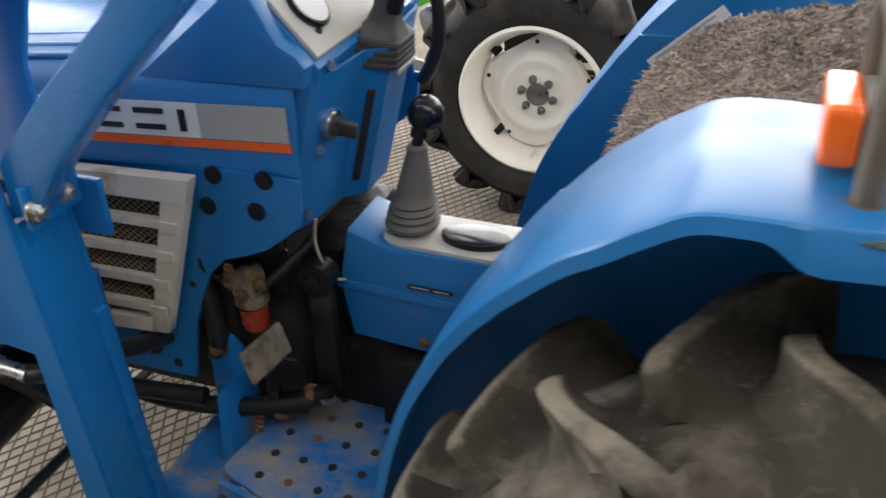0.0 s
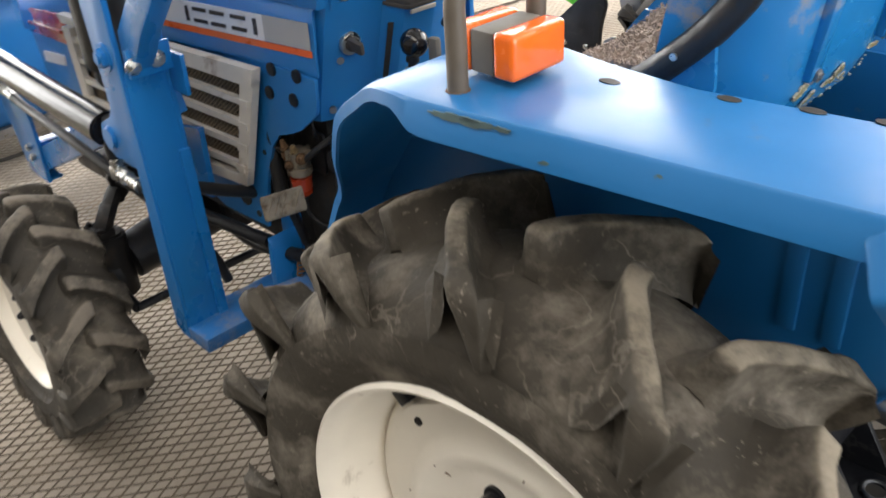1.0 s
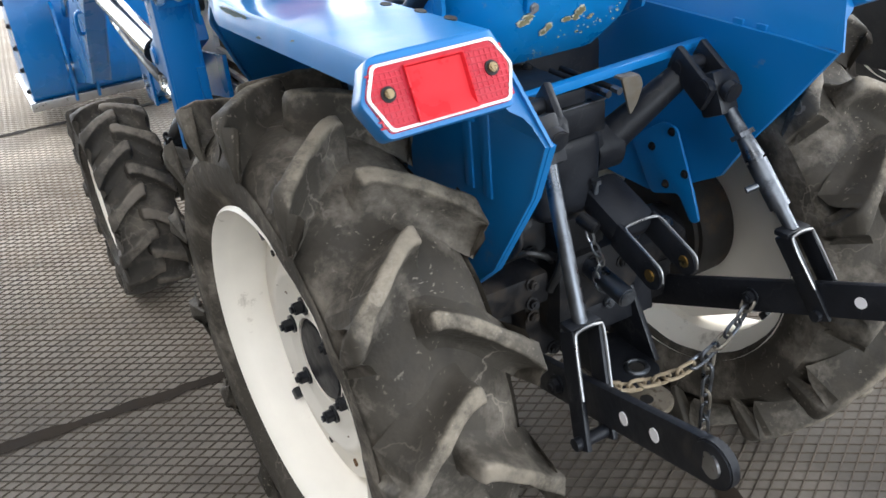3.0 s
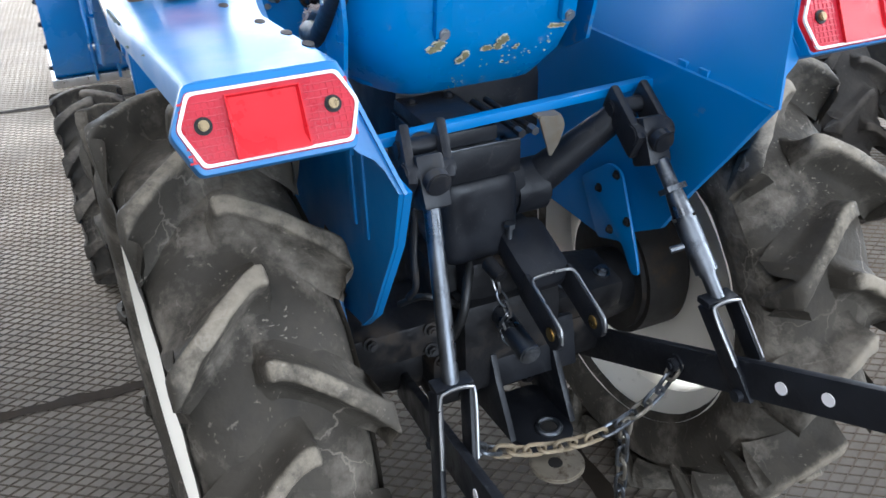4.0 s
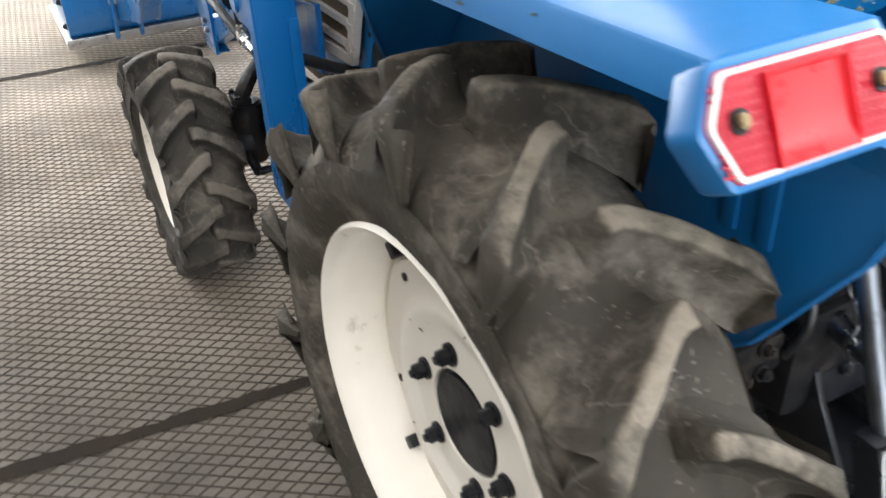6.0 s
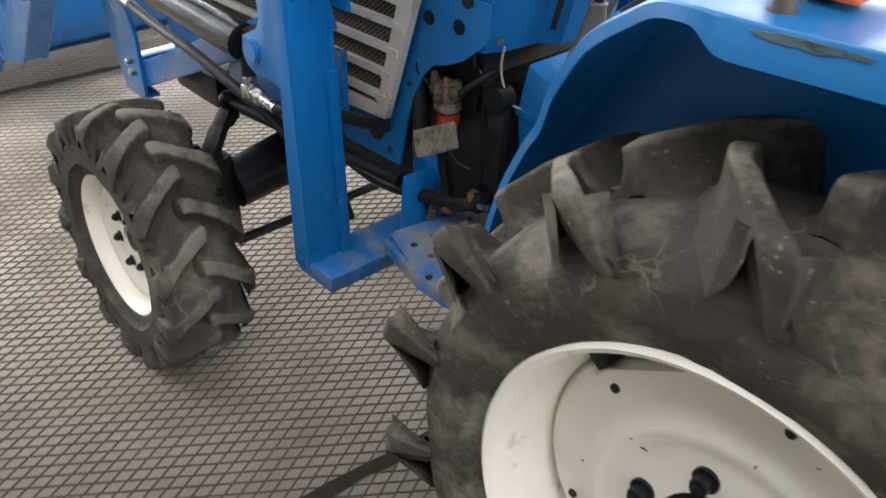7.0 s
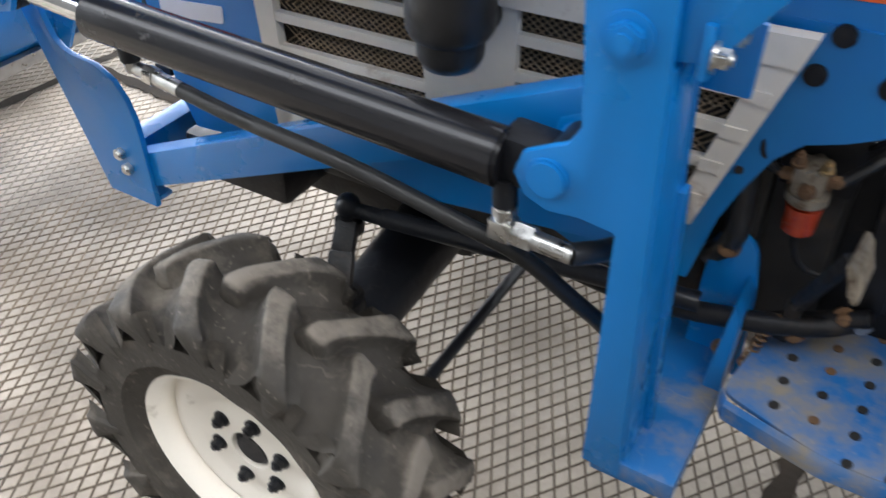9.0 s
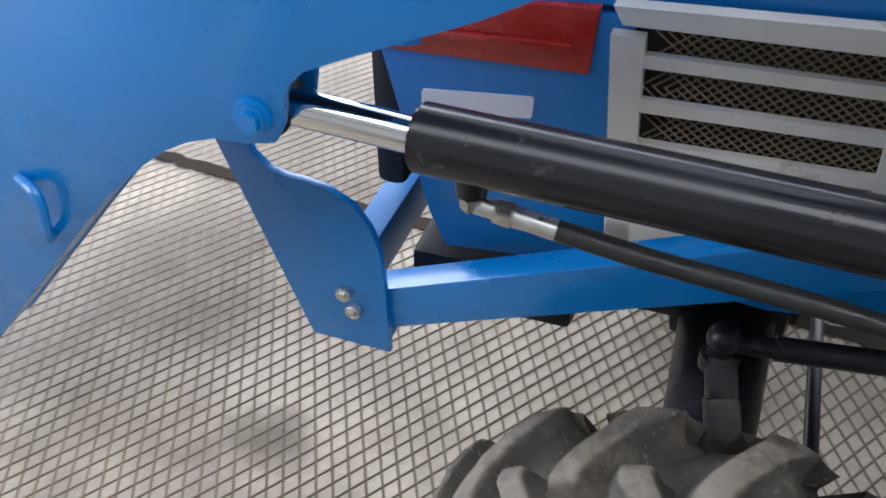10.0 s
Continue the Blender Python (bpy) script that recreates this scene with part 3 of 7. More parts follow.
# ---- wheels ----
def carcass_mesh(s, base, half, rim_r):
    """The body of an agricultural tyre about its own axle, the y axis. s: -1 where the wheel's face looks to -y."""
    bm = bmesh.new()
    side_r = (base + rim_r) / 2
    hw = half * 0.97
    prof = [(rim_r, -0.74), (rim_r + 0.004, -0.80), (rim_r + 0.012, -0.84), (rim_r + 0.022, -0.865), (rim_r + 0.030, -0.93), (side_r - 0.02, -0.985), (side_r, -1.0), (side_r + 0.02, -1.0), (base - 0.062, -0.975), (base - 0.045, -0.93),
            (base - 0.030, -0.85), (base - 0.017, -0.70), (base - 0.008, -0.50), (base - 0.003, -0.25)]
    prof = prof + [(base - 0.002, 0.0)] + [(r, -y) for r, y in prof[::-1]]
    lathe(bm, [(r, y * hw * s) for r, y in prof], (0, 0, 0), 110)
    for v in bm.verts:
        v.co += noise.noise_vector(v.co * 13) * 0.0028 + noise.noise_vector(v.co * 40) * 0.0012
    return bm


def lug_mesh(s, hand, start, radius, base, half, sweep, lug_w, rng):
    """One chevron lug: a narrow worn ridge on wide hollow flanks, flared where it turns down the side wall. hand: 1 for the outer half, -1 for the inner.
    Angles in degrees about the axle, 0 to the rear, 90 up."""
    bm = bmesh.new()

    def pt(r, y, deg):
        a = radians(deg)
        return Vector((r * math.cos(a), s * y, r * math.sin(a)))

    big = lug_w / 0.029
    fall = min(1, radius / 0.457)
    deg_m = 180 / math.pi / radius
    wear = rng.uniform(-0.0025, 0.0015)
    lean = rng.uniform(-0.4, 0.4)
    # foot of the flank to its top: share of the way out, share of the height
    flank = ((1.0, -0.10), (0.74, 0.01), (0.52, 0.08), (0.36, 0.18), (0.24, 0.34), (0.15, 0.54), (0.08, 0.75), (0.03, 0.90), (0.0, 0.968))
    crown = ((-0.74, 0.995), (-0.38, 1.0), (0.0, 1.0), (0.38, 1.0), (0.74, 0.995))
    fore, aft = 0.034 * big, 0.044 * big

    def section(tw, k):
        out = [(-tw - fore * k * u, h) for u, h in flank]
        out += [(tw * u, h) for u, h in crown]
        return out + [(tw + aft * k * u, h) for u, h in flank[::-1]]

    rows = []
    for f in (-0.20, -0.175, -0.155, -0.12, -0.04, 0.08, 0.20, 0.32, 0.44, 0.56, 0.68, 0.78, 0.87, 0.94, 0.985):
        rise = 0.05 if f < -0.19 else (0.55 if f < -0.17 else (0.86 if f < -0.15 else (0.97 if f < -0.1 else 1.0)))
        g = max(f, 0)
        th = start + lean - sweep * (0.25 * g + 0.75 * g ** 1.25)
        top = radius - 0.010 * g ** 2.2 + wear
        foot = base - 0.003 - 0.030 * g ** 3
        tw = lug_w * 0.5 * (0.62 if f < -0.15 else 0.80 + 0.10 * g + 0.45 * g ** 5)
        k = (0.35 if f < -0.17 else 0.7) if f < -0.15 else 0.85 + 0.25 * g - 0.35 * g ** 6
        rows.append([pt(foot + (top - foot) * h * rise, hand * half * f, th + w * deg_m) for w, h in section(tw, k)])
    # over the shoulder and down the side wall
    for down, out, wd, k in ((0.007, 1.030, 1.34, 0.55), (0.020, 1.052, 1.25, 0.50), (0.036, 1.045, 1.05, 0.48), (0.054, 1.030, 0.80, 0.45), (0.074, 1.012, 0.55, 0.40), (0.090, 0.985, 0.35, 0.30)):
        th = start + lean - sweep - 30 * down
        sunk = 0.90 + 0.6 * min(down, 0.06)
        r = radius - 0.010 - down * big * fall
        rows.append([pt(r, hand * half * (sunk + (out - sunk) * h), th + w * deg_m) for w, h in section(lug_w * 0.5 * wd, k)])
    vs = [[bm.verts.new(p) for p in row] for row in rows]
    for u, v in zip(vs, vs[1:]):
        for i in range(len(u) - 1):
            bm.faces.new((u[i], u[i + 1], v[i + 1], v[i]))
    shift = Vector((rng.uniform(0, 9), rng.uniform(0, 9), rng.uniform(0, 9)))
    for v in bm.verts:
        v.co += noise.noise_vector(v.co * 24 + shift) * 0.0028 + noise.noise_vector(v.co * 70 + shift) * 0.0014
    return bm


def wheel(parent, name, c, s, spec, label):
    """A wheel with tyre, rim, disc, nuts and hub cap. c: the tyre's centre."""
    cx, cy, cz = c
    w = part_empty(name, parent, c, label)
    radius, base, half, rim_in, n, phase, sweep, lug_w = spec["tyre"]

    def rubber(nm, bm, label=""):
        """A piece of the tyre, whose mesh lies about the axle; flattened where it stands on the floor."""
        for v in bm.verts:
            v.co.z = max(v.co.z, 0.003 - cz)
        ob = new(nm, finish(bm, nm, spec["rubber"], 70))
        ob.parent = w
        return tagged(ob, label)

    rubber("tyre", carcass_mesh(s, base, half, rim_in), spec["tyre_label"])
    dice = random.Random(int(1000 * radius) + n)
    for k in range(n):
        for hand in (1, -1):
            rubber("lug", lug_mesh(s, hand, phase + 360 / n * k - (0 if hand > 0 else 180 / n), radius, base, half, sweep, lug_w, dice))
    ry, rr, dy = spec["rim_y"], spec["rim_r"], spec["disc_y"]
    rim = bmesh.new()
    inner_r = rr - 0.040
    prof = [(rr - 0.012, ry - 0.016), (rr, ry - 0.008), (rr + 0.002, ry), (rr - 0.006, ry + 0.006), (rr - 0.014, ry), (rr - 0.02, ry - 0.02),
            (rr - 0.022, ry - 0.05), (inner_r, ry - 0.075), (inner_r, -ry + 0.05), (rr - 0.01, -ry + 0.02), (rr + 0.002, -ry), (rr, -ry - 0.006)]
    lathe(rim, [(r, y * s) for r, y in prof], c, 72)
    part("rim", rim, WHITE, w)
    disc = bmesh.new()
    nr, hr = spec["nut_r"], spec["hub_r"]
    prof = [(inner_r + 0.004, dy - 0.03), (inner_r - 0.008, dy - 0.012), (inner_r - 0.02, dy - 0.004), (nr + 0.085, dy - 0.004), (nr + 0.073, dy + 0.002), (nr + 0.062, dy + 0.012), (nr + 0.050, dy + 0.013), (nr + 0.036, dy + 0.004), (nr + 0.02, dy + 0.004),
            (hr, dy + 0.006), (hr, dy - 0.02), (inner_r + 0.004, dy - 0.04)]
    seg = 96
    rings = []
    chord = inner_r - 0.030
    for r, y in prof:
        ring = []
        for k in range(seg):
            a = 2 * math.pi * k / seg
            rr_ = r
            if spec.get("slot"):
                off = (a - radians(121) + math.pi / 4) % (math.pi / 2) - math.pi / 4
                rr_ = min(r, chord / math.cos(off))
            ring.append(disc.verts.new((cx + rr_ * math.cos(a), cy + s * y, cz + rr_ * math.sin(a))))
        rings.append(ring)
    for u, v in zip(rings, rings[1:]):
        for k in range(seg):
            disc.faces.new((u[k], u[(k + 1) % seg], v[(k + 1) % seg], v[k]))
    part("wheel_disc", disc, WHITE, w)
    hub = bmesh.new()
    cyl(hub, (cx, cy + s * (dy - 0.10), cz), (cx, cy + s * (dy + spec["hub_h"]), cz), hr - 0.002, seg=40, bev=0.006)
    part("hub_cap", hub, spec.get("hub", BLACK), w, "round hub cap")
    for k in range(spec["nuts"]):
        a = radians(spec["nut_phase"] + 360 / spec["nuts"] * k)
        p = Vector((cx + nr * math.cos(a), cy + s * (dy + 0.004), cz + nr * math.sin(a)))
        q = bmesh.new()
        hexbolt(q, p, (0, s, 0), spec["nut_size"], spec["nut_h"])
        part("wheel_nut", q, spec.get("hub", BLACK), w, "wheel nut")
    if spec.get("slot"):
        # dark gap and lug where the disc is bolted to the rim
        for k in range(4):
            a = radians(137 + 90 * k)
            q = bmesh.new()
            p = Vector((cx + (inner_r - 0.004) * math.cos(a), cy + s * (dy - 0.01), cz + (inner_r - 0.004) * math.sin(a)))
            box(q, p - Vector((0.012, 0.016, 0.010)), p + Vector((0.012, 0.016, 0.010)), 0.003, Euler((0, -a, 0)).to_matrix().to_4x4())
            part("rim_lug", q, BLACK, w, "black rim bracket")
    # small stamped marks round the disc
    rng = random.Random(8)
    for k in range(spec.get("marks", 0)):
        a = radians(20 + 360 / spec["marks"] * k)
        q = bmesh.new()
        r = nr + 0.105
        p = Vector((cx + r * math.cos(a), cy + s * (dy - 0.0045), cz + r * math.sin(a)))
        cyl(q, p, p + Vector((0, s * 0.003, 0)), 0.006, seg=10)
        part("disc_mark", q, DARK, w, "small dark hole")
    # chipped paint on the disc
    for k in range(spec.get("chips", 0)):
        a, r = rng.uniform(0, 6.28), rng.uniform(nr + 0.02, inner_r - 0.04)
        px, pz, sz, tilt = cx + r * math.cos(a), cz + r * math.sin(a), rng.uniform(0.002, 0.006), rng.uniform(0, 3.1)
        poly = []
        for j in range(8):
            th, rad = j * math.pi / 4, sz * rng.uniform(0.3, 1.0)
            ex, ez = 1.5 * rad * math.cos(th), 0.5 * rad * math.sin(th)
            poly.append((px + ex * math.cos(tilt) - ez * math.sin(tilt), pz + ex * math.sin(tilt) + ez * math.cos(tilt)))
        yy = dy - 0.004 if r > nr + 0.08 else (dy + 0.0125 if r > nr + 0.045 else dy + 0.0045)
        q = bmesh.new()
        prism(q, poly, cy + s * (yy - 0.004), cy + s * (yy + 0.0006))
        part("paint_chip", q, RUSTY, w, "dark paint chip")
    return w


def part_empty(name, parent, at, label=""):
    ob = new(name)
    ob.parent = parent
    ob.location = Vector(at) - parent.location
    ob.empty_display_size = 0.05
    return tagged(ob, label)


def settle(ob, shift, pitch=0.0):
    """Moves a group with all its parts, and tilts it about the y axis through its own origin."""
    ob.location += Vector(shift)
    ob.rotation_euler.y += radians(pitch)


REAR = dict(tyre=(0.457, 0.406, 0.112, 0.272, 14, 49.2, 12.0, 0.029), rubber=LUG_REAR, tyre_label="worn grey-black rubber tyre with tall chevron lugs",
            rim_y=0.088, rim_r=0.283, disc_y=0.022, nut_r=0.0966, hub_r=0.074, hub_h=0.006, nuts=6, nut_phase=46.5, nut_size=0.0115, nut_h=0.020, slot=True, marks=6, chips=16)
FRONT = dict(tyre=(0.273, 0.244, 0.087, 0.146, 14, 51.0, 14.0, 0.034), rubber=LUG_FRONT, tyre_label="dark rubber tyre with chevron lugs",
             rim_y=0.062, rim_r=0.154, disc_y=0.030, nut_r=0.056, hub_r=0.031, hub_h=0.004, nuts=6, nut_phase=15, nut_size=0.0090, nut_h=0.013)

tractor = thing("tractor", "small blue compact tractor with cream wheels standing on the floor", "tractor", (0, 0, 0))
near_wheel = wheel(tractor, "rear_wheel", (0.018, -0.400, 0.452), -1, REAR, "large cream rear wheel with a black hub")
far_wheel = wheel(tractor, "rear_wheel", (0.018, 0.410, 0.452), 1, REAR, "large cream rear wheel with a black hub")
wheel(tractor, "front_wheel", (-1.230, -0.497, 0.279), -1, FRONT, "small cream front wheel")
wheel(tractor, "front_wheel", (-1.230, 0.497, 0.279), 1, FRONT, "small cream front wheel")
for ob in (near_wheel, far_wheel):
    ob.rotation_euler.z = radians(3)


# ---- fenders ----
def fender(s):
    """s: -1 for the side that looks to -y."""
    f = part_empty("fender", tractor, (0, s * 0.35, 1.0), "blue sheet-metal fender with scratched paint")
    prof = smooth_path([(0.330, -0.447, 1.053), (0.105, -0.463, 1.048), (-0.065, -0.475, 1.044), (-0.120, -0.473, 1.042), (-0.164, -0.463, 1.034), (-0.197, -0.457, 1.014), (-0.228, -0.453, 0.992), (-0.263, -0.436, 0.962), (-0.315, -0.405, 0.902),
                        (-0.337, -0.389, 0.872), (-0.358, -0.371, 0.842), (-0.377, -0.358, 0.812), (-0.397, -0.354, 0.782), (-0.438, -0.348, 0.702), (-0.464, -0.345, 0.622), (-0.491, -0.339, 0.512), (-0.509, -0.331, 0.432)], 6)
    rows = []
    for p in prof:
        k = min(1, max(0, (p.x + 0.2) / 0.3))
        inner = 0.255 + (0.328 - 0.255) * k - 0.026 * max(0, p.x) / 0.32
        rows.append([(p.x, s * (-p.y), p.z), (p.x, s * (-p.y - 0.010), p.z + 0.002), (p.x, s * (0.5 * (-p.y + inner)), p.z + 0.0022), (p.x, s * (inner + 0.010), p.z + 0.002), (p.x, s * inner, p.z)])
    bm = bmesh.new()
    sheet(bm, rows, 0.004)
    part("top_plate", bm, BLUE, f)
    # outer lip, deep along the flat top and narrow round the front
    lip = []
    for p in prof:
        k = min(1, max(0, (p.x + 0.125) / 0.040))
        k = k * k * (3 - 2 * k)
        d = 0.014 + 0.020 * k
        nrm = Vector((0, 0, -1)) if p.x > -0.1 else Vector((0.8 * min(1, (-0.1 - p.x) / 0.2), 0, -1)).normalized()
        lip.append([(p.x, s * (-p.y), p.z), (p.x + nrm.x * d * 0.1, s * (-p.y + 0.003), p.z + nrm.z * d * 0.1), tuple(Vector((p.x, s * (-p.y + 0.005 * 1), p.z)) + nrm * d)])
    bm = bmesh.new()
    sheet(bm, lip, 0.004)
    part("lip", bm, BLUE, f, "blue fender lip with brown scratches")
    # slanting inner edge from the top plate down to the inner wall
    bm = bmesh.new()
    rows = []
    for p in prof:
        if p.x > -0.30:
            k = min(1, max(0, (p.x + 0.2) / 0.3))
            inner = 0.255 + (0.328 - 0.255) * k - 0.026 * max(0, p.x) / 0.32
            zl = min(0.92, p.z - 0.02)
            rows.append([(p.x, s * inner, p.z), (p.x + 0.004, s * (inner - 0.006 * k), p.z - 0.012), (p.x + 0.045 * max(0, (p.x - 0.2) / 0.122), s * 0.2525, zl)])
    sheet(bm, rows, 0.004)
    part("inner_slope", bm, BLUE, f)
    # inner wall
    low = [(0.190, 0.640), (0.245, 0.690), (0.342, 0.839)] if s < 0 else [(0.188, 0.666), (0.242, 0.747), (0.309, 0.831)]
    wall = [(p.x, min(p.z, 0.921)) for p in prof if p.x < 0.3]
    poly = [*wall, (-0.40, 0.42), (-0.24, 0.50), (-0.16, 0.575), (0.02, 0.578), (0.112, 0.622), *low, (0.374, 0.918)]
    bm = bmesh.new()
    prism(bm, poly, s * 0.246, s * 0.2548)
    part("inner_wall", bm, BLUE, f)
    # pressed ribs in the inner wall
    bm = bmesh.new()
    for x in (0.19, 0.235):
        bar(bm, (x, s * 0.2545, 0.80), (x, s * 0.2545, 0.93), 0.006, 0.02, 0.002, up=(1, 0, 0))
    part("pressed_rib", bm, BLUE, f)
    # web between the lamp and the wall, narrowing into a turned edge
    bm = bmesh.new()
    turned = ((0.336, 0.286, 1.012, 0.006), (0.345, 0.2775, 0.988, 0.018), (0.350, 0.271, 0.972, 0.030), (0.353, 0.268, 0.964, 0.026), (0.3565, 0.264, 0.954, 0.015), (0.360, 0.260, 0.942, 0.010), (0.372, 0.2525, 0.918, 0.008),
              *((x - 0.002, 0.2525, z, 0.006) for x, z in low[::-1]))
    sheet(bm, [[(x, s * y, z), (x + 0.001, s * (y + 0.5 * w), z), (x, s * (y + w), z)] for x, y, z, w in turned], 0.003)
    part("turned_edge", bm, BLUE, f, "light blue turned sheet edge")
    # oval screw holes along the inner edge of the top
    for x, yh in ((0.035, 0.350), (0.140, 0.330), (0.205, 0.317), (0.261, 0.309)):
        bm = bmesh.new()
        prism(bm, [(x + 0.011 * math.cos(a), s * yh + 0.006 * math.sin(a)) for a in [k * math.pi / 8 for k in range(16)]], 1.040 + 0.0222 * x, 1.0484 + 0.0222 * x, "z")
        part("fender_hole", bm, DARK, f, "dark oval hole")
    # brown scuffs where the paint of the lip has worn through
    rng = random.Random(17)
    for x0, z0, a, b in ((-0.030, 0.007, 0.034, 0.0042), (-0.010, 0.006, 0.020, 0.0028), (0.016, 0.006, 0.010, 0.002), (0.059, 0.026, 0.005, 0.0022), (0.16, 0.012, 0.003, 0.0015)):
        bm = bmesh.new()
        rim = []
        for k in range(28):
            u, g = 2 * math.pi * k / 28, rng.uniform(0.72, 1.12)
            rim.append((x0 + a * g * math.cos(u), z0 + b * g * math.sin(u)))
        front, back = [], []
        for x, drop in rim:
            i = min(range(len(prof)), key=lambda j: abs(prof[j].x - x))
            y = -prof[i].y + 0.0035 + 0.0018 * drop / 0.034
            front.append(bm.verts.new((x, s * (y + 0.0009), prof[i].z - drop)))
            back.append(bm.verts.new((x, s * (y - 0.003), prof[i].z - drop)))
        bm.faces.new(front)
        bm.faces.new(back[::-1])
        for k in range(28):
            bm.faces.new((front[k], front[(k + 1) % 28], back[(k + 1) % 28], back[k]))
        part("paint_scuff", bm, mat_patch, f, "brown-green paint scuff")
    # closed rear end that carries the lamp
    hexa = [(0.470, 1.010), (0.450, 1.054), (0.302, 1.054), (0.286, 1.012), (0.298, 0.968), (0.450, 0.968)]
    bm = bmesh.new()
    prism(bm, rounded([(s * y, z) for y, z in hexa], 0.006), 0.298, 0.330, "x", 0.004)
    tilt = pose(0.330, 0, 1.054) @ pose(0, 0, 0, 0, -27, 0) @ pose(-0.330, 0, -1.054)
    bmesh.ops.transform(bm, matrix=tilt, verts=bm.verts)
    part("end_plate", bm, BLUE, f)
    return f


mat_patch = mat("scuffed_paint", (0.080, 0.130, 0.135), 0.6, var=0.3, scale=60)


def tail_lamp(s):
    lamp = part_empty("tail_lamp", tractor, (0.36, s * 0.382, 1.008), "red tail lamp with a white rim")
    hexa = [(-0.474, 1.012), (-0.458, 1.046), (-0.303, 1.046), (-0.286, 1.012), (-0.300, 0.972), (-0.456, 0.972)]
    cy, cz = s * 0.38, 1.009
    hexa = [(cy + 0.95 * (s * -y - cy), z) for y, z in hexa]

    def scaled(k, m=1.0):
        return rounded([(cy + (y - cy) * k, cz + (z - cz) * m * k) for y, z in hexa], 0.005)

    bm = bmesh.new()
    prism(bm, scaled(1.03, 1.03), 0.352, 0.360, "x", 0.002)
    part("lamp_base", bm, BLUE, lamp, "blue sheet lamp base")
    bm = bmesh.new()
    prism(bm, scaled(0.99), 0.356, 0.380, "x", 0.004)
    part("lens_body", bm, RED, lamp)
    # white rim as a closed hexagonal frame
    bm = bmesh.new()
    a, b = scaled(0.978, 0.972), scaled(0.940, 0.925)
    n = len(a)
    for i in range(n):
        j = (i + 1) % n
        q = [(0.3785, *a[i]), (0.3785, *a[j]), (0.3785, *b[j]), (0.3785, *b[i])]
        lo = [bm.verts.new(p) for p in q]
        hi = [bm.verts.new((p[0] + 0.004, p[1], p[2])) for p in q]
        bm.faces.new(lo)
        bm.faces.new(hi)
        for k in range(4):
            bm.faces.new((lo[k], lo[(k + 1) % 4], hi[(k + 1) % 4], hi[k]))
    part("lens_rim", bm, TRIM_WHITE, lamp, "white lamp rim")
    bm = bmesh.new()
    prism(bm, scaled(0.93, 0.93), 0.3790, 0.3812, "x")
    part("lens_face", bm, LENS_RED, lamp, "ribbed red lens")
    # fine grid moulded into the lens at both ends
    for y0, y1 in ((0.421, 0.462), (0.300, 0.345)):
        for k in range(9):
            z = 0.979 + k * 0.0068
            bm = bmesh.new()
            box(bm, (0.3805, min(s * y0, s * y1), z), (0.3820, max(s * y0, s * y1), z + 0.0022), 0.0006)
            part("lens_rib", bm, LENS_RED, lamp)
        for k in range(7):
            y = y0 + (y1 - y0) * (k + 0.2) / 7
            bm = bmesh.new()
            box(bm, (0.3805, s * y - 0.0012, 0.979), (0.3818, s * y + 0.0012, 1.036), 0.0005)
            part("lens_rib", bm, LENS_RED, lamp)
    # plain recessed reflector in the middle, with a sloping tray below
    y0, y1 = s * 0.419, s * 0.348
    bm = bmesh.new()
    out = [(y0, 0.976), (y1, 0.976), (y1, 1.037), (y0, 1.037)]
    inn = [(y0 - s * 0.004, 0.990), (y1 + s * 0.004, 0.990), (y1 + s * 0.003, 1.034), (y0 - s * 0.003, 1.034)]
    for (i, xa, ring_a), (j, xb, ring_b) in (((0, 0.3815, out), (1, 0.3860, out)), ((1, 0.3860, out), (2, 0.3860, [(y + (cy - y) * 0.03, z + (cz - z) * 0.06) for y, z in out])),
                                             ((2, 0.3860, [(y + (cy - y) * 0.03, z + (cz - z) * 0.06) for y, z in out]), (3, 0.3819, inn))):
        va = [bm.verts.new((xa, y, z)) for y, z in ring_a]
        vb = [bm.verts.new((xb, y, z)) for y, z in ring_b]
        for k in range(4):
            bm.faces.new((va[k], va[(k + 1) % 4], vb[(k + 1) % 4], vb[k]))
    bm.faces.new([bm.verts.new((0.3819, y, z)) for y, z in inn])
    bmesh.ops.remove_doubles(bm, verts=bm.verts, dist=0.0001)
    part("reflector", bm, RED, lamp, "plain red reflector tray")
    for y in (0.443, 0.319):
        bm = bmesh.new()
        cyl(bm, (0.380, s * y, 1.012), (0.3832, s * y, 1.012), 0.0085, seg=20)
        part("screw_cup", bm, OILY, lamp)
        bm = bmesh.new()
        cyl(bm, (0.382, s * y, 1.012), (0.3885, s * y, 1.012), 0.0052, seg=14, bev=0.0015)
        part("screw", bm, BRASS, lamp, "dull brass screw")
    lamp.location += Vector((-0.010, s * -0.004 + (0.023 if s < 0 else 0.006), -0.024))
    lamp.rotation_euler = (0, radians(-27), 0)


for side in (-1, 1):
    fd = fender(side)
    tail_lamp(side)
    settle(fd, (0.015, 0.023, -0.022) if side < 0 else (0.010, 0.006, -0.022))


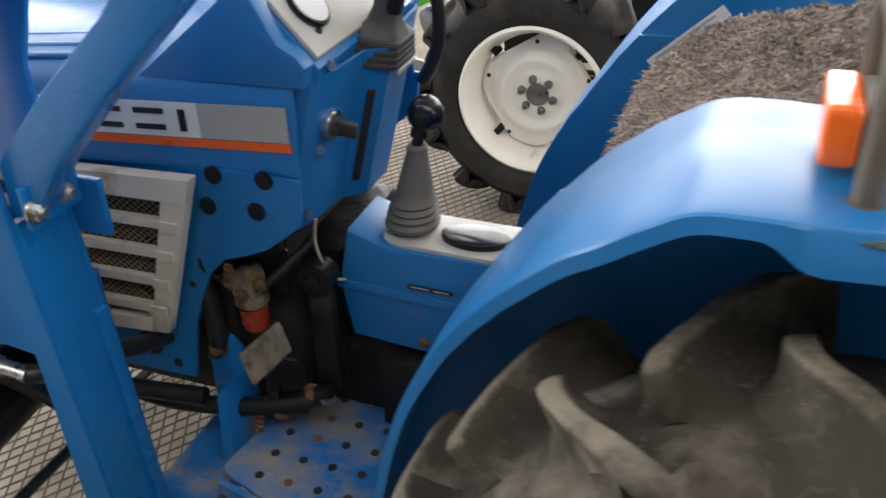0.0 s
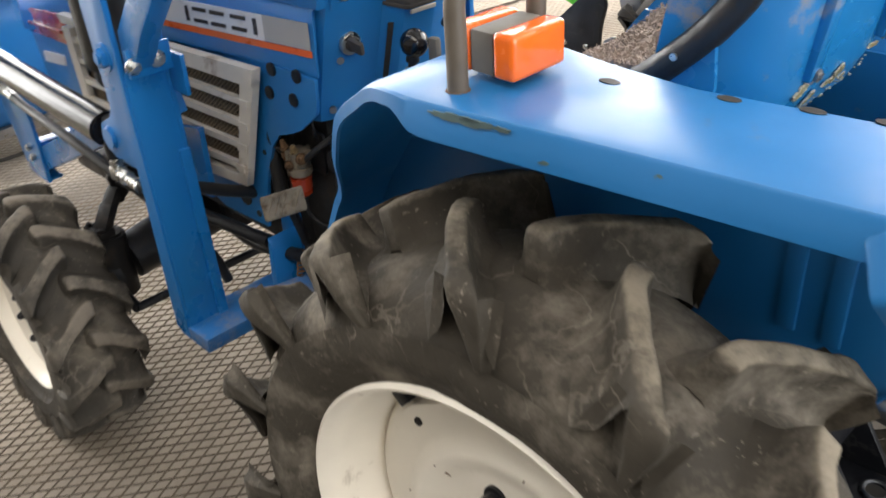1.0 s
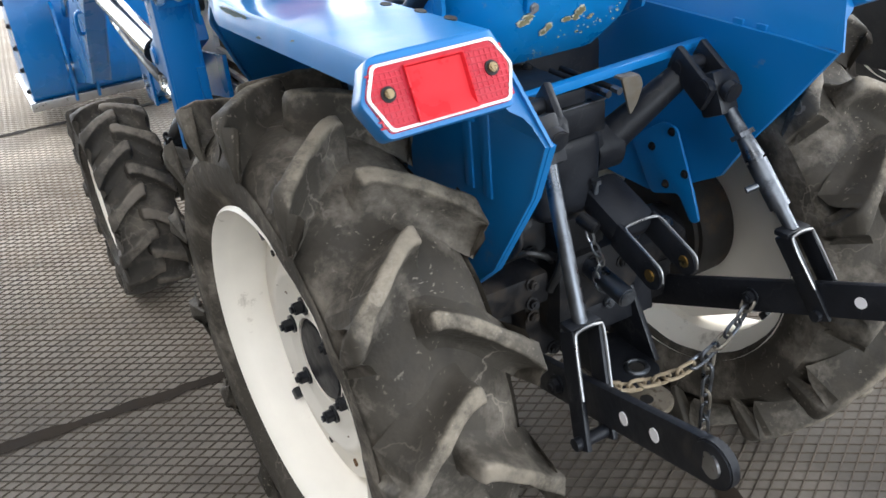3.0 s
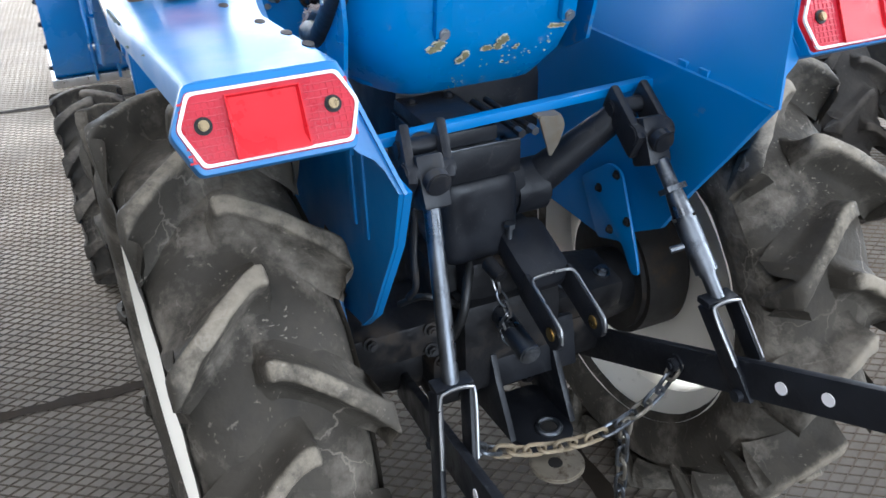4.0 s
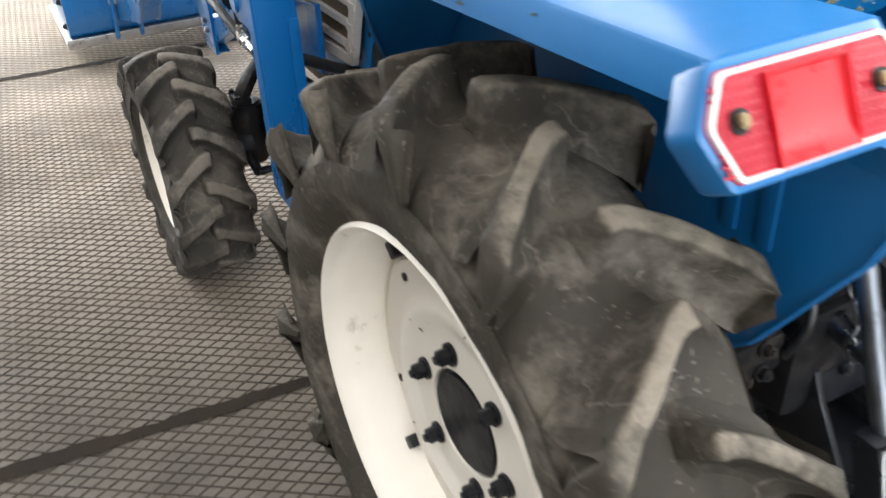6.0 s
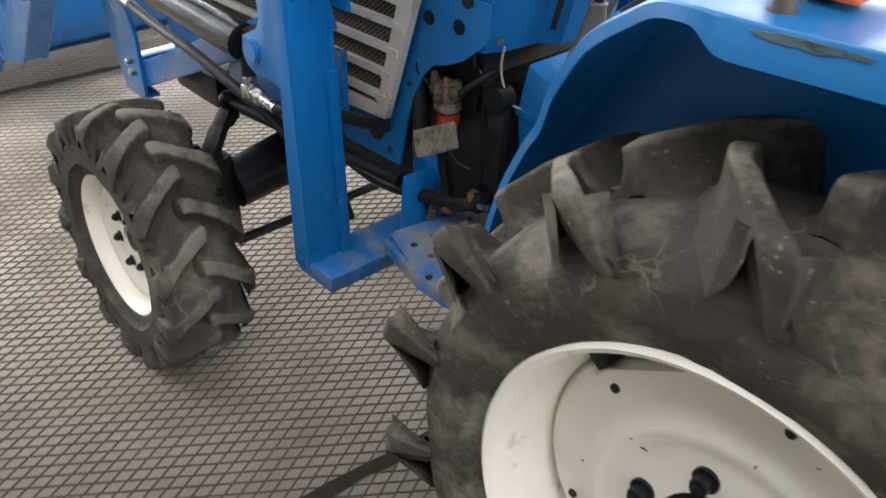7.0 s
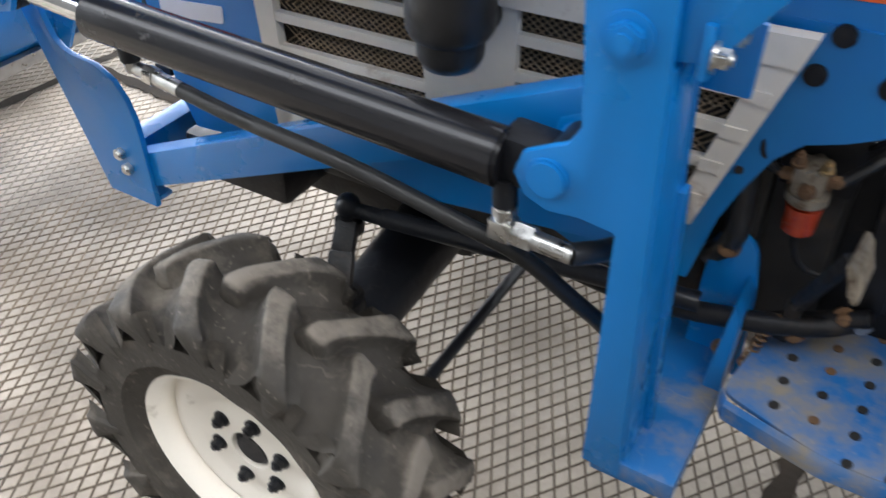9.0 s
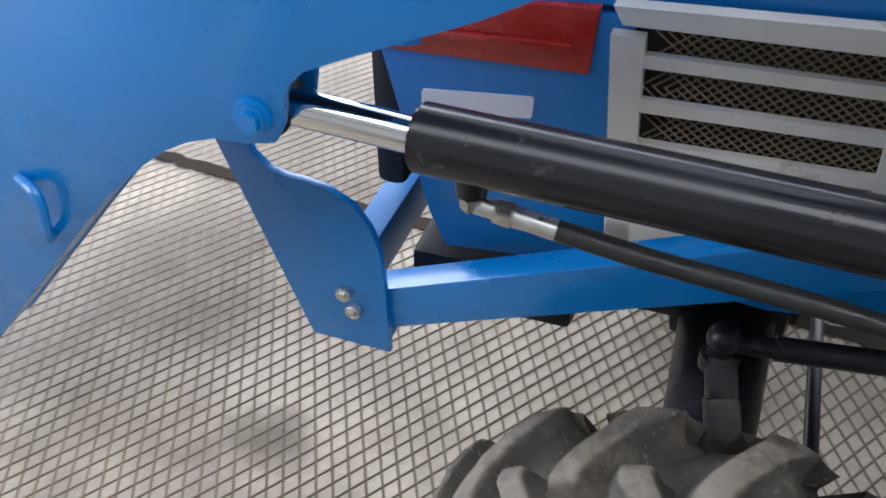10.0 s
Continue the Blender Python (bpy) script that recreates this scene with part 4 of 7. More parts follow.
# ---- grab handle and turn lamp on the fender ----
def turn_lamp():
    h = part_empty("grab_handle", tractor, (-0.066, -0.443, 1.035), "brown-grey tubular grab handle on the fender")
    bm = bmesh.new()
    tube(bm, [(-0.066, -0.443, 1.034), (-0.066, -0.443, 1.09), (-0.066, -0.443, 1.118), (-0.066, -0.436, 1.136), (-0.066, -0.415, 1.144), (-0.066, -0.362, 1.144), (-0.066, -0.341, 1.136), (-0.066, -0.334, 1.118), (-0.066, -0.334, 1.08), (-0.066, -0.334, 1.035)], 0.0098, 16, 5)
    part("handle_tube", bm, BROWN_PAINT, h)
    for x, y in ((-0.066, -0.443), (-0.066, -0.334)):
        bm = bmesh.new()
        cyl(bm, (x, y, 1.034), (x, y, 1.0405), 0.0155, 0.013, seg=24, bev=0.0015)
        part("base_flange", bm, RUSTY, h, "rust-brown flange")
    lamp = part_empty("turn_lamp", tractor, (-0.05, -0.385, 1.035), "amber two-sided turn lamp with a grey body")
    bm = bmesh.new()
    box(bm, (-0.074, -0.418, 1.049), (-0.046, -0.348, 1.089), 0.004)
    part("lamp_body", bm, GREY_RUBBER, lamp, "grey plastic body")
    bm = bmesh.new()
    cyl(bm, (-0.058, -0.385, 1.034), (-0.058, -0.385, 1.05), 0.016, seg=20)
    part("foot", bm, BLACK, lamp)
    for a, b in ((-0.098, -0.0745), (-0.0455, -0.020)):
        bm = bmesh.new()
        box(bm, (a, -0.420, 1.048), (b, -0.346, 1.0905), 0.006, seg=3)
        part("amber_lens", bm, AMBER, lamp, "amber plastic lens")
    for ob in (h, lamp):
        settle(ob, (0.017, 0.024, -0.016))


turn_lamp()


# ---- hood, cowl and grille ----
def hood_y(x):
    return 0.176 + (-0.60 - x) * 0.062 if x < -0.6 else 0.176


def hood():
    h = part_empty("hood", tractor, (-1.1, 0, 0.9), "blue hood with a decal strip and grey side grilles")
    # upper shell: cross-sections along x
    secs = []
    for x, zt, zb in ((-1.64, 0.80, 0.735), (-1.625, 0.845, 0.735), (-1.58, 0.868, 0.74), (-1.40, 0.893, 0.805), (-1.10, 0.925, 0.82), (-0.80, 0.952, 0.835), (-0.60, 0.968, 0.842)):
        y = hood_y(x) - (0.02 if x < -1.63 else 0)
        secs.append([(x, -y, zb), (x, -y, zb + 0.3 * (zt - zb)), (x, -y + 0.004, zt - 0.022), (x, -y + 0.018, zt - 0.004), (x, -y + 0.05, zt + 0.008), (x, -y * 0.4, zt + 0.022), (x, 0, zt + 0.026),
                     (x, y * 0.4, zt + 0.022), (x, y - 0.05, zt + 0.008), (x, y - 0.018, zt - 0.004), (x, y - 0.004, zt - 0.022), (x, y, zb + 0.3 * (zt - zb)), (x, y, zb)])
    bm = bmesh.new()
    sheet(bm, secs, 0.004)
    part("hood_top", bm, BLUE, h)
    # long pressed ribs in the top
    for off in (0.040, 0.068, 0.096):
        for s in (-1, 1):
            bm = bmesh.new()
            tube(bm, [(x, s * (hood_y(x) - off), zt + 0.0068 + 0.14 * (off - 0.05)) for x, zt in ((-1.52, 0.876), (-1.40, 0.893), (-1.10, 0.925), (-0.84, 0.9487))], 0.005, 10, 3)
            part("pressed_rib", bm, BLUE, h)
    for s in (-1, 1):
        # nose skirt below the hood
        bm = bmesh.new()
        poly = [(-1.615, 0.735), (-1.415, 0.745), (-1.40, 0.80), (-1.37, 0.80), (-1.352, 0.56), (-1.355, 0.515), (-1.545, 0.495), (-1.565, 0.54)]
        prism(bm, poly, s * 0.225, s * 0.231, bev=0.0015)
        part("nose_panel", bm, BLUE, h, "dark blue nose side panel")
        bm = bmesh.new()
        prism(bm, [(-1.612, 0.732), (-1.404, 0.740), (-1.400, 0.806), (-1.60, 0.792)], s * 0.222, s * 0.236, bev=0.004)
        part("red_panel", bm, RED_DARK, h, "dark red front side panel")
        bm = bmesh.new()
        box(bm, (-1.59, min(s * 0.236, s * 0.242), 0.758), (-1.42, max(s * 0.236, s * 0.242), 0.766), 0.002, pose(0, 0, 0, 0, -3, 0))
        part("panel_rib", bm, RED_DARK, h)
        # panel behind the grille, with an arch over the engine
        bm = bmesh.new()
        poly = [(-1.38, 0.84), (-0.596, 0.842), (-0.598, 0.800), (-0.603, 0.782), (-0.616, 0.770), (-0.650, 0.742), (-0.680, 0.727), (-0.716, 0.714), (-0.741, 0.688), (-0.764, 0.640), (-0.781, 0.595), (-0.80, 0.50), (-0.95, 0.492), (-1.05, 0.53), (-1.05, 0.60)]
        prism(bm, poly, s * 0.180, s * 0.186)
        part("side_panel", bm, BLUE, h, "blue side panel with four black plugs")
        for x, z in ((-0.711, 0.834), (-0.642, 0.838), (-0.726, 0.790), (-0.658, 0.794)):
            bm = bmesh.new()
            cyl(bm, (x, s * 0.184, z), (x, s * 0.190, z), 0.0115, seg=24, bev=0.0015)
            part("plug", bm, BLACK, h, "round black plug")
        for x, z, r in ((-0.865, 0.545, 0.020), (-0.93, 0.54, 0.007), (-0.825, 0.52, 0.007), (-0.772, 0.665, 0.005)):
            bm = bmesh.new()
            cyl(bm, (x, s * 0.180, z), (x, s * 0.1875, z), r, seg=24)
            part("panel_hole", bm, DARK, h, "dark round hole")
        # decal strip with plain bars in place of the maker's name
        for nm, x0, x1, lo, hi, m_, lab in (("white_decal", -1.03, -0.719, 0.885, 0.928, TRIM_WHITE, "white decal strip"), ("grey_decal", -0.719, -0.608, 0.885, 0.928, GREY_DECAL, "grey decal block"), ("orange_stripe", -1.14, -0.606, 0.873, 0.884, ORANGE_DECAL, "orange stripe")):
            bm = bmesh.new()
            rows = []
            for k in range(7):
                x = x0 + (x1 - x0) * k / 6
                drop = (x + 0.606) * 0.052
                y = s * (hood_y(x) + 0.0015)
                rows.append([(x, y, lo + drop), (x, y, hi + drop)])
            sheet(bm, rows, 0.0012)
            part(nm, bm, m_, h, lab)
        strokes = [(x0, wd, lo, lo + th) for x0, wd in ((-0.912, 0.040), (-0.861, 0.040), (-0.803, 0.040)) for lo, th in ((0.8935, 0.0065), (0.9135, 0.0065))]
        for x0, wdt, lo, hi in [*strokes, (-0.935, 0.009, 0.893, 0.920), (-0.744, 0.009, 0.893, 0.920)]:
            bm = bmesh.new()
            rows = []
            for k in range(4):
                x = x0 + wdt * k / 3
                drop = (x + 0.606) * 0.052
                y = s * (hood_y(x) + 0.0032)
                rows.append([(x, y, lo + drop), (x, y, hi + drop)])
            sheet(bm, rows, 0.0012)
            part("decal_bar", bm, INK, h, "plain black bar on the decal")
        bm = bmesh.new()
        prism(bm, rounded([(-1.570, 0.668), (-1.455, 0.682), (-1.454, 0.706), (-1.570, 0.693)], 0.004), s * 0.2305, s * 0.2335)
        part("label", bm, LABEL, h, "white paper label")
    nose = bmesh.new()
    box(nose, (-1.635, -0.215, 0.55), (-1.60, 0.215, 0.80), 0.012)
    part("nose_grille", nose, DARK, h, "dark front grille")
    settle(h, (0.002, 0, 0.0095), 1.08)


hood()


def grille(s):
    g = part_empty("side_grille", tractor, (-1.07, s * 0.22, 0.7), "grey plastic side grille with wire mesh")

    def at(x, z, off=0.0):
        k = (x + 0.735) / -0.655
        return (x, s * (0.200 + 0.036 * k + off), z)

    top = lambda x: 0.834 + (x + 0.735) * 0.042
    bot = lambda x: 0.594 + (x + 0.81) * 0.035

    def rear(z):
        return -0.735 - (0.834 - z) * 0.32

    def panel(poly, a, b, bev=0.0025):
        bm = bmesh.new()
        lo = [bm.verts.new(at(x, z, a)) for x, z in poly]
        hi = [bm.verts.new(at(x, z, b)) for x, z in poly]
        bm.faces.new(lo)
        bm.faces.new(hi)
        for i in range(len(poly)):
            j = (i + 1) % len(poly)
            bm.faces.new((lo[i], lo[j], hi[j], hi[i]))
        if bev:
            bmesh.ops.bevel(bm, geom=[e for e in bm.edges if e.calc_face_angle(0) > 0.6], offset=bev, segments=2, affect="EDGES")
        return bm

    x0 = -1.395
    bm = panel([(x0, top(x0) + 0.008), (-0.735, 0.834), (rear(0.801), 0.801), (x0 + 0.01, 0.798)], -0.004, 0.014)
    part("top_rail", bm, GRILLE, g)
    bm = panel([(rear(0.81) - 0.036, 0.81), (rear(0.81), 0.81), (rear(0.594), 0.594), (rear(0.594) - 0.026, 0.594)], -0.004, 0.010)
    part("rear_rail", bm, GRILLE, g)
    bm = panel([(x0, top(x0) - 0.02), (x0 + 0.03, top(x0) - 0.02), (x0 + 0.045, 0.56), (x0 + 0.02, 0.56)], -0.004, 0.010)
    part("front_rail", bm, GRILLE, g)
    bm = panel([(x0 + 0.02, 0.585), (rear(0.615), 0.615), (rear(0.594), 0.594), (x0 + 0.02, 0.562)], -0.004, 0.010)
    part("bottom_rail", bm, GRILLE, g)
    for k in range(4):
        z = 0.7635 - 0.0445 * k
        xf = x0 + 0.01 + 0.004 * k
        bm = panel([(xf, z + 0.0062), (rear(z) - 0.004, z + 0.0062), (rear(z) - 0.008, z - 0.0062), (xf, z - 0.0062)], -0.002, 0.008, 0.003)
        part("slat", bm, GRILLE, g)
        bm = panel([(rear(z) - 0.030, z + 0.007), (rear(z) - 0.006, z + 0.007), (rear(z) - 0.008, z - 0.007), (rear(z) - 0.032, z - 0.007)], 0.006, 0.013, 0.003)
        part("slat_end", bm, GRILLE, g)
    bm = panel([(-1.158, top(-1.15) - 0.01), (-1.035, top(-1.03) - 0.01), (-1.03, 0.60), (-1.14, 0.59)], -0.002, 0.0095, 0.003)
    part("divider", bm, GRILLE, g)
    # diamond wire mesh, and a dark sheet painted as the shade behind it
    bm = bmesh.new()
    step = 0.0105
    zlo, zhi = 0.60, 0.815
    for sg in (1, -1):
        for k in range(-24, 90):
            xa = x0 + k * step
            pts = []
            for z in (zlo, zhi):
                pts.append((xa + sg * (z - 0.7) * 1.25, z))
            (xa, za), (xb, zb) = pts
            lim = lambda x, z: x0 + 0.03 <= x <= rear(z) - 0.02
            n = 8
            seg = [(xa + (xb - xa) * i / n, za + (zb - za) * i / n) for i in range(n + 1)]
            for p, q in zip(seg, seg[1:]):
                if lim(*p) and lim(*q):
                    cyl(bm, at(*p, -0.006), at(*q, -0.006), 0.0010, seg=4, caps=False)
    part("wire_mesh", bm, MESH, g, "rusty wire mesh")
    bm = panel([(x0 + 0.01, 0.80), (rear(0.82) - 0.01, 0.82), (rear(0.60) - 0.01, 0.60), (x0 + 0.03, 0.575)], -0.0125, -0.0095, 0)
    part("backing", bm, DARK, g, "dark sheet standing in for the shade behind the mesh")
    settle(g, (0.006, 0, 0.011), 1.08)


grille(-1)
grille(1)


def cowl():
    c = part_empty("cowl", tractor, (-0.57, 0, 0.9), "blue dashboard cowl with a slot and an ignition knob")
    # the panel steps out into a faceted column housing that leans towards the seat
    half = [(-0.612, -0.166), (-0.582, -0.158), (-0.569, -0.126), (-0.563, -0.058), (-0.536, -0.034)]
    plan = half + [(x, -y) for x, y in half[::-1]]
    rows = []
    for z, grow in ((0.753, 0.99), (0.80, 1.0), (0.90, 1.0), (0.948, 1.0), (0.956, 0.99)):
        rows.append([(x - 0.264 * (0.950 - z), y * grow, z) for x, y in plan])
    bm = bmesh.new()
    sheet(bm, rows, 0.004)
    part("cowl_panel", bm, BLUE, c, smooth=20)
    bm = bmesh.new()
    prism(bm, [(-0.80, 0.945), (-0.578, 0.945), (-0.572, 0.966), (-0.580, 0.974), (-0.630, 1.030), (-0.66, 1.036)], -0.152, 0.152, bev=0.004)
    part("cowl_top", bm, BLUE, c)
    for sd in (-1, 1):
        bm = bmesh.new()
        prism(bm, [(-0.80, 0.945), (-0.582, 0.950), (-0.576, 0.974), (-0.585, 0.986), (-0.606, 0.998), (-0.632, 1.046), (-0.658, 1.052)], sd * 0.176, sd * 0.150, bev=0.005)
        part("cowl_cheek", bm, BLUE, c)
    bm = bmesh.new()
    prism(bm, rounded([(-0.578, 0.972), (-0.574, 0.978), (-0.626, 1.037), (-0.632, 1.033)], 0.002), -0.147, 0.147, bev=0.002)
    part("dashboard", bm, BEIGE, c, "pale grey plastic dashboard")
    tilt = Vector((0.745, 0, 0.667))
    for y in (-0.098, 0.098):
        at = Vector((-0.610, y, 1.017))
        bm = bmesh.new()
        cyl(bm, at, at + tilt * 0.008, 0.030, seg=32, bev=0.002)
        gauge = part("gauge", bm, GLOSS_BLACK, c, "round gauge with a black rim")
        bm = bmesh.new()
        cyl(bm, at + tilt * 0.007, at + tilt * 0.0086, 0.025, seg=32)
        part("dial", bm, LABEL, gauge, "white dial")
    bm = bmesh.new()
    cyl(bm, (-0.597, -0.112, 0.984), (-0.592, -0.112, 0.998), 0.0095, 0.007, seg=16, bev=0.001)
    part("pull_knob", bm, DARK_RUBBER, c, "small black pull knob")
    # slot in the slanting face of the housing
    bm = bmesh.new()
    u = Vector((0.751, 0.661, 0))
    low, top = Vector((-0.5975, -0.0500, 0.779)), Vector((-0.5640, -0.0500, 0.905))
    out = Vector((0.661, -0.751, 0)) * 0.0035
    ring = [low - u * 0.0045, low + u * 0.0045, top + u * 0.0045, top - u * 0.0045]
    ring = [p + u * 0.003 for p in ring]
    fr, bk = [bm.verts.new(p + out) for p in ring], [bm.verts.new(p - out) for p in ring]
    bm.faces.new(fr)
    bm.faces.new(bk[::-1])
    for k in range(4):
        bm.faces.new((fr[k], fr[(k + 1) % 4], bk[(k + 1) % 4], bk[k]))
    part("slot", bm, DARK, c, "dark vertical slot")
    # ignition switch: bright ring, black key handle that stands out towards the seat
    k0 = Vector((-0.587, -0.118, 0.887))
    out = Vector((0.985, -0.10, -0.10)).normalized()
    bm = bmesh.new()
    cyl(bm, k0, k0 + out * 0.010, 0.0185, seg=28, bev=0.002)
    ring = part("ignition_switch", bm, ZINC, c, "bright ignition switch ring")
    bm = bmesh.new()
    cyl(bm, k0 + out * 0.007, k0 + out * 0.020, 0.0125, 0.0105, seg=20, bev=0.002)
    bar(bm, k0 + out * 0.012 + Vector((0, -0.006, 0.003)), k0 + out * 0.040, 0.022, 0.009, 0.004, up=(0, 1, 0.3))
    part("ignition_knob", bm, DARK_RUBBER, ring, "black ignition knob")
    for x, y, z in ((-0.572, -0.126, 0.963), (-0.598, -0.128, 0.859), (-0.617, -0.140, 0.775)):
        bm = bmesh.new()
        cyl(bm, (x, y, z), (x + 0.006, y - 0.006, z), 0.006, seg=10, bev=0.001)
        part("screw", bm, STEEL, c, "small dull screw")
    b = part_empty("steering_column", tractor, (-0.555, 0.01, 0.95), "black steering column with a rubber boot")
    lean = pose(-0.562, -0.003, 0.940, 0, 15, 0)
    outline = [(-0.033, -0.058), (0.0, -0.055), (0.031, -0.033), (0.031, 0.033), (0.0, 0.055), (-0.033, 0.058)]
    bm = bmesh.new()
    for k, g in enumerate((1.0, 0.96, 0.92, 0.87)):
        prism(bm, rounded([(x * g, y * g) for x, y in outline], 0.006), -0.006 + 0.0075 * k, 0.0005 + 0.0075 * k, "z", 0.0015)
        prism(bm, rounded([(x * g * 0.96, y * g * 0.96) for x, y in outline], 0.006), 0.0 + 0.0075 * k, 0.002 + 0.0075 * k, "z")
    q = bmesh.new()
    rings = []
    for g, z in ((0.86, 0.022), (0.72, 0.030), (0.52, 0.040), (0.42, 0.056), (0.40, 0.075)):
        rings.append([q.verts.new((x * g - 0.004, y * g * 0.8, z)) for x, y in rounded(outline, 0.008)])
    for a, b2 in zip(rings, rings[1:]):
        for k in range(len(a)):
            q.faces.new((a[k], a[(k + 1) % len(a)], b2[(k + 1) % len(a)], b2[k]))
    q.faces.new(rings[-1])
    add_piece(bm, q)
    bmesh.ops.transform(bm, matrix=lean, verts=bm.verts)
    part("column_boot", bm, DARK_RUBBER, b, "stepped dark rubber column boot")
    bm = bmesh.new()
    box(bm, (0.0305, -0.026, -0.014), (0.0335, 0.028, -0.007), 0.001)
    bmesh.ops.transform(bm, matrix=lean, verts=bm.verts)
    part("boot_flange", bm, BEIGE, b, "pale flange under the boot")
    bm = bmesh.new()
    cyl(bm, (-0.552, -0.003, 0.99), (-0.495, 0.005, 1.20), 0.017, seg=20)
    part("column_tube", bm, BLACK, b)
    bm = bmesh.new()
    tube(bm, [(-0.49 + 0.17 * math.cos(a) * 0.94, 0.01 + 0.17 * math.sin(a), 1.21 + 0.17 * math.cos(a) * -0.28) for a in [2 * math.pi * k / 36 for k in range(36)]], 0.012, 12, 1, True)
    part("steering_wheel_rim", bm, GLOSS_BLACK, b)
    for k in range(3):
        a = 2 * math.pi * k / 3
        bm = bmesh.new()
        bar(bm, (-0.49, 0.01, 1.205), (-0.49 + 0.165 * math.cos(a) * 0.94, 0.01 + 0.165 * math.sin(a), 1.21 - 0.165 * math.cos(a) * 0.28), 0.02, 0.006, 0.002)
        part("spoke", bm, GLOSS_BLACK, b)
    bm = bmesh.new()
    tube(bm, [(-0.534, 0.046, 0.885), (-0.518, 0.040, 0.910), (-0.498, 0.022, 0.96), (-0.500, 0.012, 1.03), (-0.52, 0.0, 1.10)], 0.0085, 12)
    part("cable", bm, HOSE, b, "black cable")


cowl()


def console():
    c = part_empty("console", tractor, (-0.45, 0, 0.66), "blue gearbox console with a gear lever")
    bm = bmesh.new()
    poly = [(-0.582, 0.740), (-0.550, 0.729), (-0.52, 0.722), (-0.33, 0.722), (-0.33, 0.556), (-0.588, 0.576), (-0.600, 0.66)]
    prism(bm, poly, -0.112, -0.012, bev=0.006)
    part("console_body", bm, BLUE, c)
    bm = bmesh.new()
    prism(bm, [(-0.604, 0.665), (-0.33, 0.652), (-0.33, 0.638), (-0.602, 0.652)], -0.1150, -0.110, bev=0.002)
    part("crease", bm, BLUE, c)
    bm = bmesh.new()
    prism(bm, [(-0.502, 0.6765), (-0.440, 0.6750), (-0.440, 0.6695), (-0.502, 0.6710)], -0.1156, -0.1145)
    part("small_label", bm, INK, c, "small black label strip")
    bm = bmesh.new()
    prism(bm, [(-0.498, 0.6748), (-0.472, 0.6741), (-0.472, 0.6722), (-0.498, 0.6729)], -0.1160, -0.1154)
    part("label_text_bar", bm, GREY_DECAL, c)
    bm = bmesh.new()
    prism(bm, [(-0.466, 0.6738), (-0.446, 0.6733), (-0.446, 0.6714), (-0.466, 0.6719)], -0.1160, -0.1154)
    part("label_text_bar", bm, GREY_DECAL, c)
    bm = bmesh.new()
    prism(bm, rounded([(-0.545, -0.104), (-0.345, -0.110), (-0.345, -0.022), (-0.545, -0.018)], 0.03), 0.721, 0.728, "z", 0.002)
    part("gate_plate", bm, BEIGE, c, "pale gate plate")
    bm = bmesh.new()
    prism(bm, [(-0.425 + 0.045 * math.cos(a), -0.068 + 0.028 * math.sin(a)) for a in [k * math.pi / 14 for k in range(28)]], 0.727, 0.736, "z", 0.003)
    part("oval_cap", bm, GLOSS_BLACK, c, "glossy dark oval cap")
    bm = bmesh.new()
    hexbolt(bm, (-0.485, -0.112, 0.585), (0, -1, 0), 0.006, 0.006)
    part("bolt", bm, RUSTY, c)
    bm = bmesh.new()
    prism(bm, [(-0.392, 0.722), (-0.37, 0.722), (-0.385, 0.66), (-0.405, 0.66)], -0.117, -0.111)
    part("edge_trim", bm, BLACK, c, "black edge trim")
    g = part_empty("gear_lever", tractor, (-0.505, -0.07, 0.73), "gear lever with a grey rubber boot and black knob")
    bm = bmesh.new()
    base, tip = Vector((-0.512, -0.062, 0.736)), Vector((-0.497, -0.068, 0.850))
    rings = []
    d = tip - base
    rr = [(0.0, 0.035), (0.05, 0.036), (0.09, 0.031), (0.14, 0.034), (0.18, 0.029), (0.22, 0.032), (0.27, 0.027), (0.31, 0.030), (0.37, 0.025), (0.45, 0.023), (0.60, 0.020), (0.92, 0.0125), (0.97, 0.0135), (1.0, 0.011)]
    for f, r in rr:
        p = base + d * f
        rings.append([bm.verts.new(p + Vector((r * math.cos(a), r * math.sin(a), 0))) for a in [2 * math.pi * k / 28 for k in range(28)]])
    for u, v in zip(rings, rings[1:]):
        for k in range(28):
            bm.faces.new((u[k], u[(k + 1) % 28], v[(k + 1) % 28], v[k]))
    bm.faces.new(rings[-1])
    part("lever_boot", bm, BOOT, g)
    bm = bmesh.new()
    cyl(bm, tip, (-0.490, -0.069, 0.89), 0.007, seg=14)
    cyl(bm, (-0.494, -0.069, 0.862), (-0.491, -0.069, 0.885), 0.011, 0.008, seg=16)
    part("lever_rod", bm, BLACK, g)
    bm = bmesh.new()
    bmesh.ops.create_uvsphere(bm, u_segments=24, v_segments=14, radius=0.0222, matrix=Matrix.Translation((-0.482, -0.074, 0.894)))
    part("knob", bm, GLOSS_BLACK, g, "glossy black ball knob")
    bm = bmesh.new()
    cyl(bm, (-0.545, -0.03, 0.72), (-0.512, -0.005, 0.85), 0.005, seg=12)
    box(bm, (-0.520, -0.012, 0.838), (-0.500, 0.002, 0.880), 0.006)
    part("range_lever", bm, BOOT, g, "grey range lever")


console()


